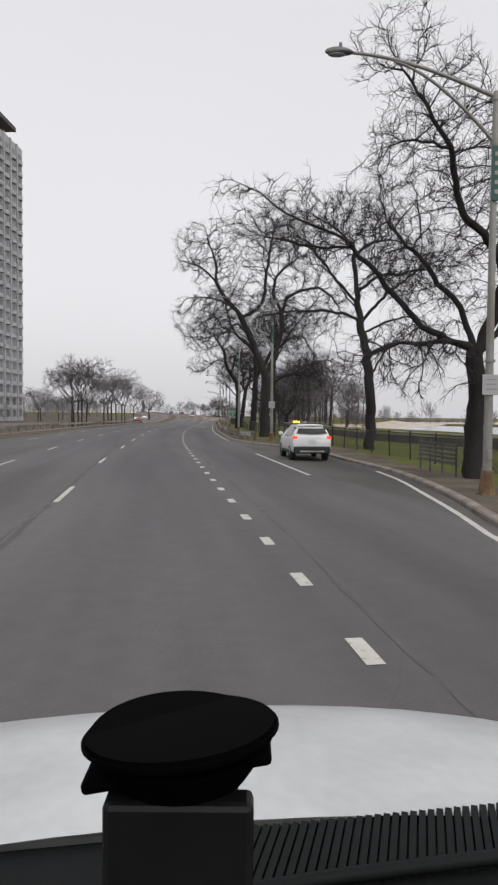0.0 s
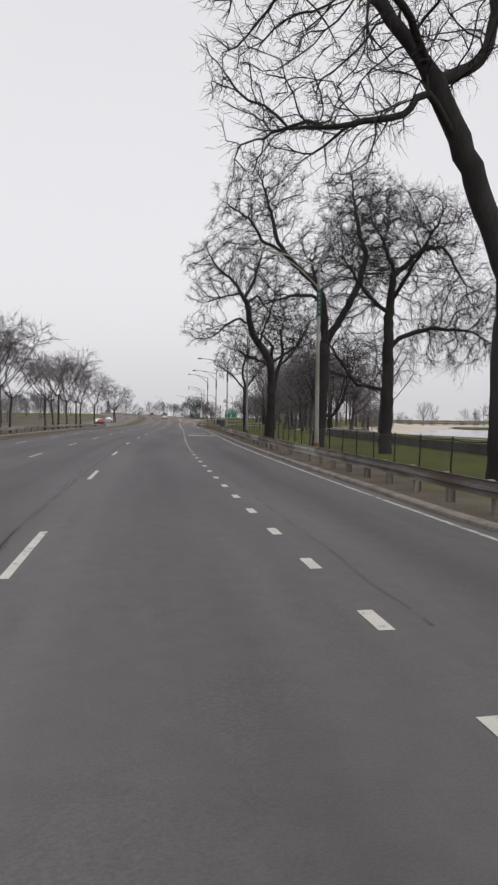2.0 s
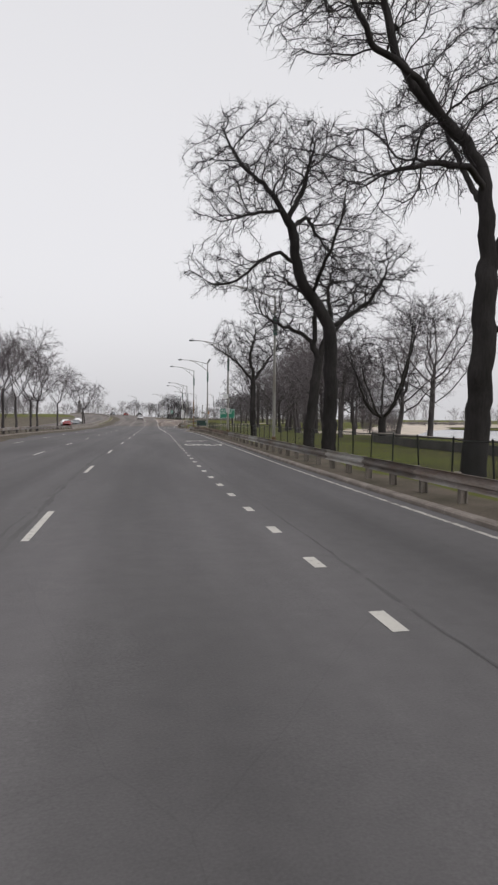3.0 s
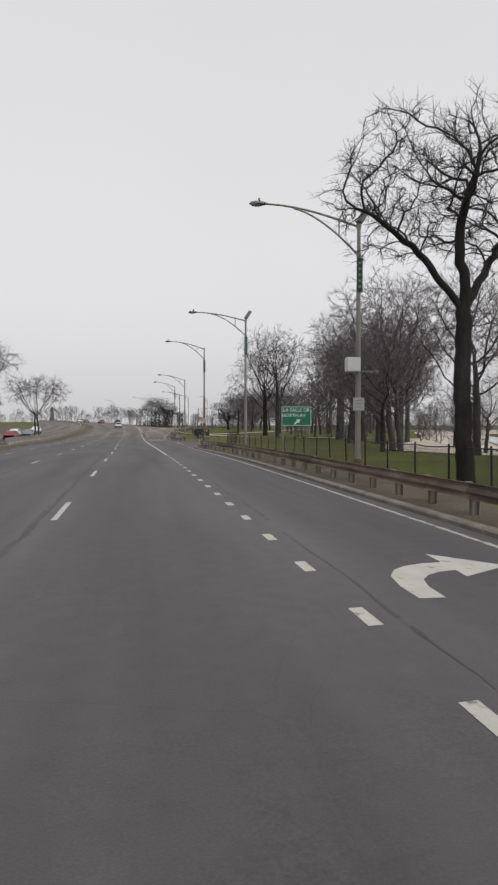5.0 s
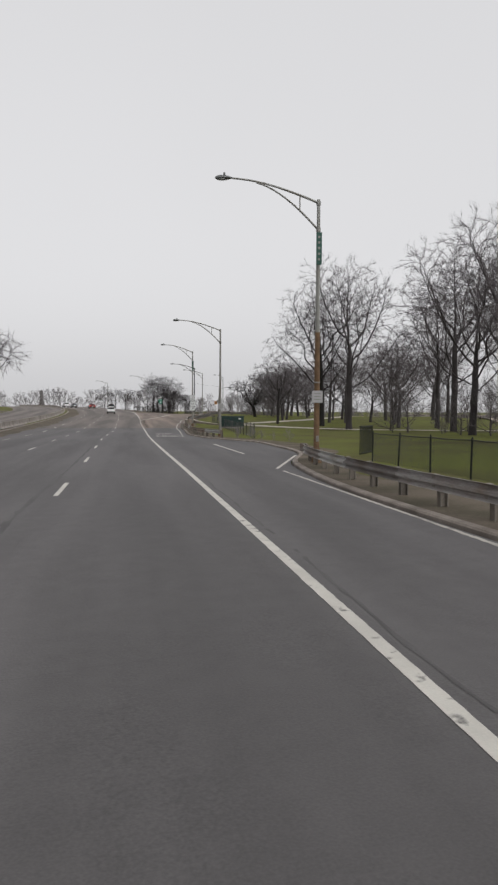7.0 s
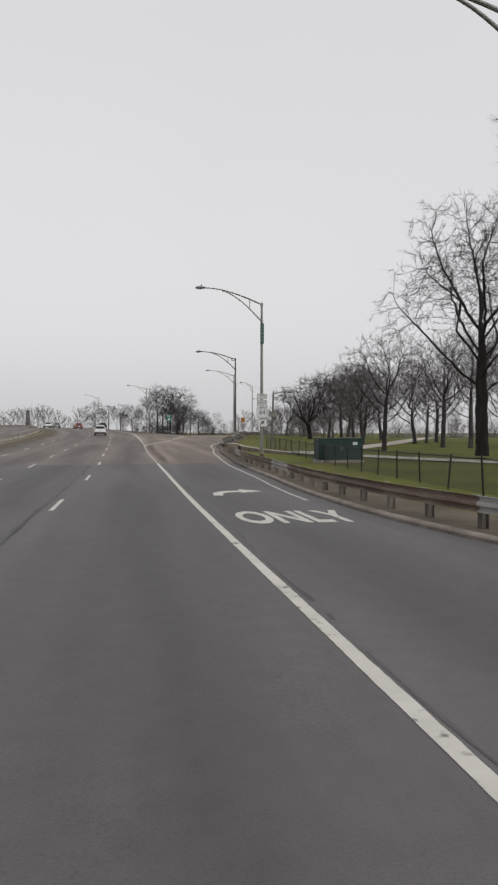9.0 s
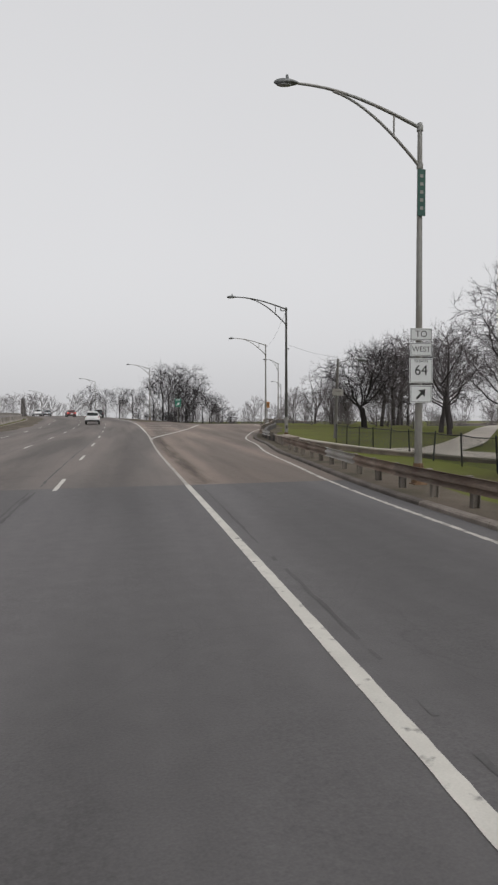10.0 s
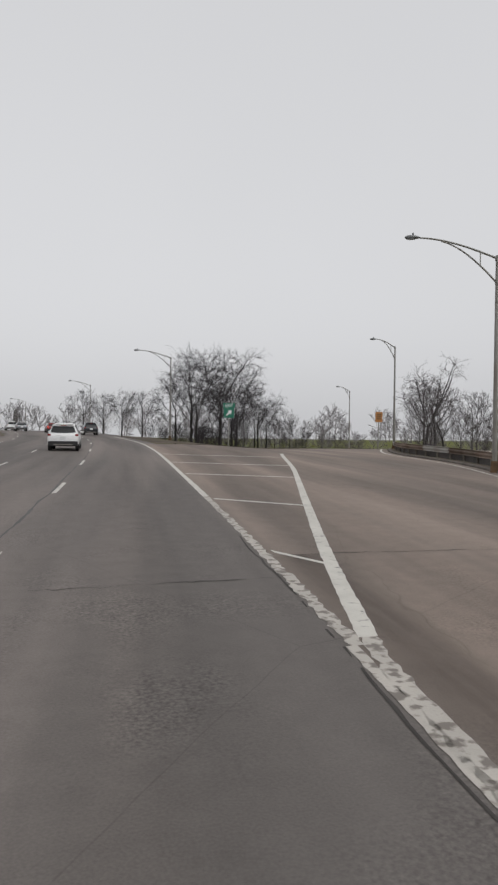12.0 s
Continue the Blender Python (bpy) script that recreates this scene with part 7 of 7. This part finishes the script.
    if beacon:
        part("roof_rail", boxed((0.04, 1.7, 0.04), (-hw * 0.62, 1.7, tall + 0.01), 0.01), PLASTIC, host)
        part("roof_rail", boxed((0.04, 1.7, 0.04), (hw * 0.62, 1.7, tall + 0.01), 0.01), PLASTIC, host)
        bar = part("light_bar", boxed((0.85, 0.2, 0.03), (-0.15, 1.5, tall + 0.025), 0.01), PLASTIC, host)
        part("beacon", boxed((0.26, 0.16, 0.08), (-0.42, 1.5, tall + 0.08), 0.02), AMBER, bar, "lit amber beacon")
        part("beacon", boxed((0.20, 0.16, 0.06), (-0.05, 1.5, tall + 0.07), 0.02), LENS, bar)
    return host


def on_road(y, lat, turn_extra=0.0, opposite_way=False):
    x = float(line_x(y)) + lat
    slope = math.degrees(math.atan((float(height(x, y + 3)) - float(height(x, y))) / 3))
    turn = -math.degrees(math.atan(float(line_x(y + 2) - line_x(y - 2)) / 4))
    z = float(ground_z(x, y)) + 0.05 if opposite_way else float(height(x, y))
    return pose(x, y, z + 0.004, -slope if opposite_way else slope, 0, turn + turn_extra + (180 if opposite_way else 0))


suv("service_suv", on_road(27.0, 4.72, -2.0), CAR_WHITE, "white service crossover stopped in the lay-by, beacon and lights on", lit=True, beacon=True, width=1.64, tall=1.52, length=4.2, dark_lower=True)
suv("white_suv", on_road(304.5, -5.55), CAR_WHITE, "white crossover with dark lower bumper in the second lane", length=4.5)
suv("black_suv", on_road(352.0, -2.0), CAR_BLACK, "black crossover driving over the crest", length=4.5)
suv("red_car", on_road(366.0, -5.6), CAR_RED, "dark red car with its brake lights lit", lit=True, tall=1.5, low=True)
suv("pickup", on_road(392.0, -9.3), CAR_WHITE, "white car far along the drive", tall=1.7)
suv("grey_car", on_road(380.0, -8.9), CAR_GREY, "grey car far along the drive", tall=1.5, low=True)
suv("oncoming_car", on_road(215.0, -19.6, 0, True), CAR_RED, "red car coming the other way", tall=1.45, low=True, group="oncoming cars")
suv("oncoming_car", on_road(238.0, -23.0, 0, True), CAR_WHITE, "white car coming the other way", tall=1.5, low=True, group="oncoming cars")
suv("oncoming_car", on_road(232.0, -19.8, 0, True), CAR_GREY, "grey car coming the other way", tall=1.5, low=True, group="oncoming cars")
suv("oncoming_car", on_road(262.0, -22.5, 0, True), CAR_WHITE, "white car coming the other way", tall=1.5, low=True, group="oncoming cars")

# ---- the white vehicle whose bonnet lies under the first view ----
# white paint darkened: the dimming by the windscreen is put into its colour
BONNET = material("dimmed_bonnet", (0.50, 0.51, 0.51), 0.3, spread=0.12, fine=30, coarse=4, bump=0, spec=0.5)


HOLDER = material("holder_black", (0.0018, 0.0018, 0.002), 0.6, spread=0.2, bump=0, spec=0.01)
CRADLE = material("cradle_black", (0.006, 0.0062, 0.0065), 0.38, spread=0.3, fine=30, coarse=9, bump=0, spec=0.25)
COWL = material("cowl_black", (0.008, 0.009, 0.009), 0.6, spread=0.3, bump=0.05, spec=0.12)


def own_vehicle():
    """A high-bonneted white van, open at the top, with a phone holder on its dashboard."""
    host = thing("white_van", pose(0.02, 0, 0, 0, 0, 0), "white van with a greyed bonnet and a black phone holder", "van")
    n = 15
    v = []
    prof = [(0.99, 1.245), (1.12, 1.24), (1.27, 1.228), (1.42, 1.205), (1.55, 1.172), (1.68, 1.122), (1.78, 1.05), (1.84, 0.94)]
    for y, z in prof:
        for i in range(n):
            u = -1 + 2 * i / (n - 1)
            v.append((u * 0.93, y - 0.10 * u * u, z - 0.035 * u * u - 0.02 * abs(u) ** 6))
    f = [(a * n + b, a * n + b + 1, (a + 1) * n + b + 1, (a + 1) * n + b) for a in range(len(prof) - 1) for b in range(n - 1)]
    mesh_object("bonnet", v, f, BONNET, host, "white bonnet with fine dirt, its colour greyed for the windscreen's dimming", smooth_shade=True)
    for s in (-1, 1):
        part("fender", boxed((0.05, 1.0, 0.50), (s * 0.94, 1.25, 0.74), 0.02), CAR_WHITE, host)
        part("side_panel", boxed((0.06, 3.2, 0.62), (s * 0.95, -1.0, 0.78), 0.02), CAR_WHITE, host)
        for y in (1.12, -2.0):
            w = thing("wheel", pose(s * 0.84, y, 0.36, 0, 90, 0), "", "")
            w.parent = host
            part("tyre", cone(bmesh.new(), 0.36, 0.36, 0.22, Matrix.Identity(4), 24), RUBBER, w)
            part("rim", cone(bmesh.new(), 0.22, 0.22, 0.24, Matrix.Identity(4), 20), RIM, w)
    part("bumper", boxed((1.9, 0.16, 0.42), (0, 1.80, 0.58), 0.05), CAR_WHITE, host)
    part("grille", boxed((1.3, 0.04, 0.20), (0, 1.85, 0.86), 0.02), PLASTIC, host)
    part("floor_pan", boxed((1.85, 4.1, 0.10), (0, -0.4, 0.44), 0.02), PLASTIC, host)
    part("tail_panel", boxed((1.9, 0.06, 0.62), (0, -2.6, 0.78), 0.02), CAR_WHITE, host)
    cowl = part("cowl", boxed((1.84, 0.27, 0.05), (0, 0.865, 1.205), 0.015), COWL, host, "dark ribbed cowl below the windscreen")
    for i in range(60):
        part("cowl_rib", boxed((0.010, 0.14, 0.014), (0.02 + i * 0.0145, 0.91, 1.236), 0.0, Matrix.Rotation(radians(-24), 4, "Z")), COWL, cowl)
    tube_object("wiper", [tube([(-0.75, 0.80, 1.25), (-0.2, 0.80, 1.255), (0.25, 0.83, 1.255), (0.8, 0.85, 1.25)], 0.010, 6)], COWL, host)
    part("dashboard", boxed((1.8, 0.40, 0.10), (0, 0.47, 1.195), 0.03), COWL, host)
    part("dash_front", boxed((1.8, 0.10, 0.66), (0, 0.30, 0.84), 0.03), COWL, host)
    return host


def phone_holder():
    """Suction disc, clamp ring and cradle, black and glossy."""
    host = thing("phone_holder", pose(0.026, 0.395, 1.583, 0, 0, -9.5), "black suction phone holder with a round cap and flat cradle", "phone holder")
    bm = bmesh.new()
    cone(bm, 0.061, 0.061, 0.007, Matrix.Translation((0.0, 0.02, 0.0775)) @ Matrix.Rotation(radians(-6), 4, "X") @ Matrix.Rotation(radians(-5), 4, "Y"), 48)
    edges = [e for e in bm.edges]
    bmesh.ops.bevel(bm, geom=edges, offset=0.0025, segments=2, affect="EDGES")
    part("suction_cap", bm, HOLDER, host, smooth_shade=False)
    bm = bmesh.new()
    cone(bm, 0.043, 0.057, 0.022, Matrix.Translation((0.0, 0.02, 0.066)) @ Matrix.Rotation(radians(2), 4, "X"), 40)
    part("collar", bm, HOLDER, host)
    bm = bmesh.new()
    box(bm, (0.112, 0.05, 0.008), (0, 0.012, 0.066), 0.003, Matrix.Rotation(radians(-10), 4, "Y"))
    part("clamp_ring", bm, HOLDER, host)
    bm = bmesh.new()
    cone(bm, 0.036, 0.042, 0.030, Matrix.Translation((0.0, 0.045, 0.044)), 32)
    part("neck", bm, HOLDER, host)
    part("cradle", boxed((0.086, 0.02, 0.108), (0.002, -0.012, 0.0), 0.004), CRADLE, host)
    part("stem", boxed((0.045, 0.03, 0.33), (0.002, 0.03, -0.19), 0.006), HOLDER, host)
    return host


own_vehicle()
phone_holder()

# ---- the tower beyond the trees ----
def tower():
    x, y0, y1, deep, bay, h, storeys = -38.0, 147.0, 187.0, 18.0, 4.0, 2.98, 23
    long = y1 - y0
    host = thing("apartment_tower", pose(x, y0, 0, 0, 0, -13), "tall grey apartment tower with ribbed balconies and a dark roof slab", "building")
    tall = storeys * h + 1.6
    part("wall", boxed((deep, long, tall), (-deep / 2, long / 2, tall / 2)), FACADE, host)
    part("penthouse", boxed((deep * 0.7, long - 8, 2.6), (-deep / 2, long / 2 - 2, tall + 1.3)), TOWER_GLASS, host)
    part("roof", boxed((deep + 1.0, long - 5, 1.1), (-deep / 2, long / 2 - 2.5, tall + 3.1), 0.1), DARK_WALL, host)

    def shared(name, bm, mat):
        me = bpy.data.meshes.new(name)
        bm.to_mesh(me)
        bm.free()
        me.materials.append(mat)
        return me

    pane = shared("window", boxed((0.14, 2.3, 1.7), (0, 0, 0)), TOWER_GLASS)
    bm = cone(bmesh.new(), 1.25, 1.25, 0.95, Matrix.Diagonal((0.6, 1.0, 1.0, 1)), 14)
    balcony = shared("balcony", bm, FACADE)
    for c in range(10):
        yb = bay * (c + 0.5)
        for s in range(storeys):
            for name, me, dz in (("window", pane, 1.9), ("balcony", balcony, 0.55)):
                o = new(name, me)
                o.parent = host
                o.matrix_basis = pose(0.03, yb, s * h + dz)
        part("pier", boxed((0.5, 0.5, tall), (0.2, bay * c, tall / 2)), FACADE, host)


tower()
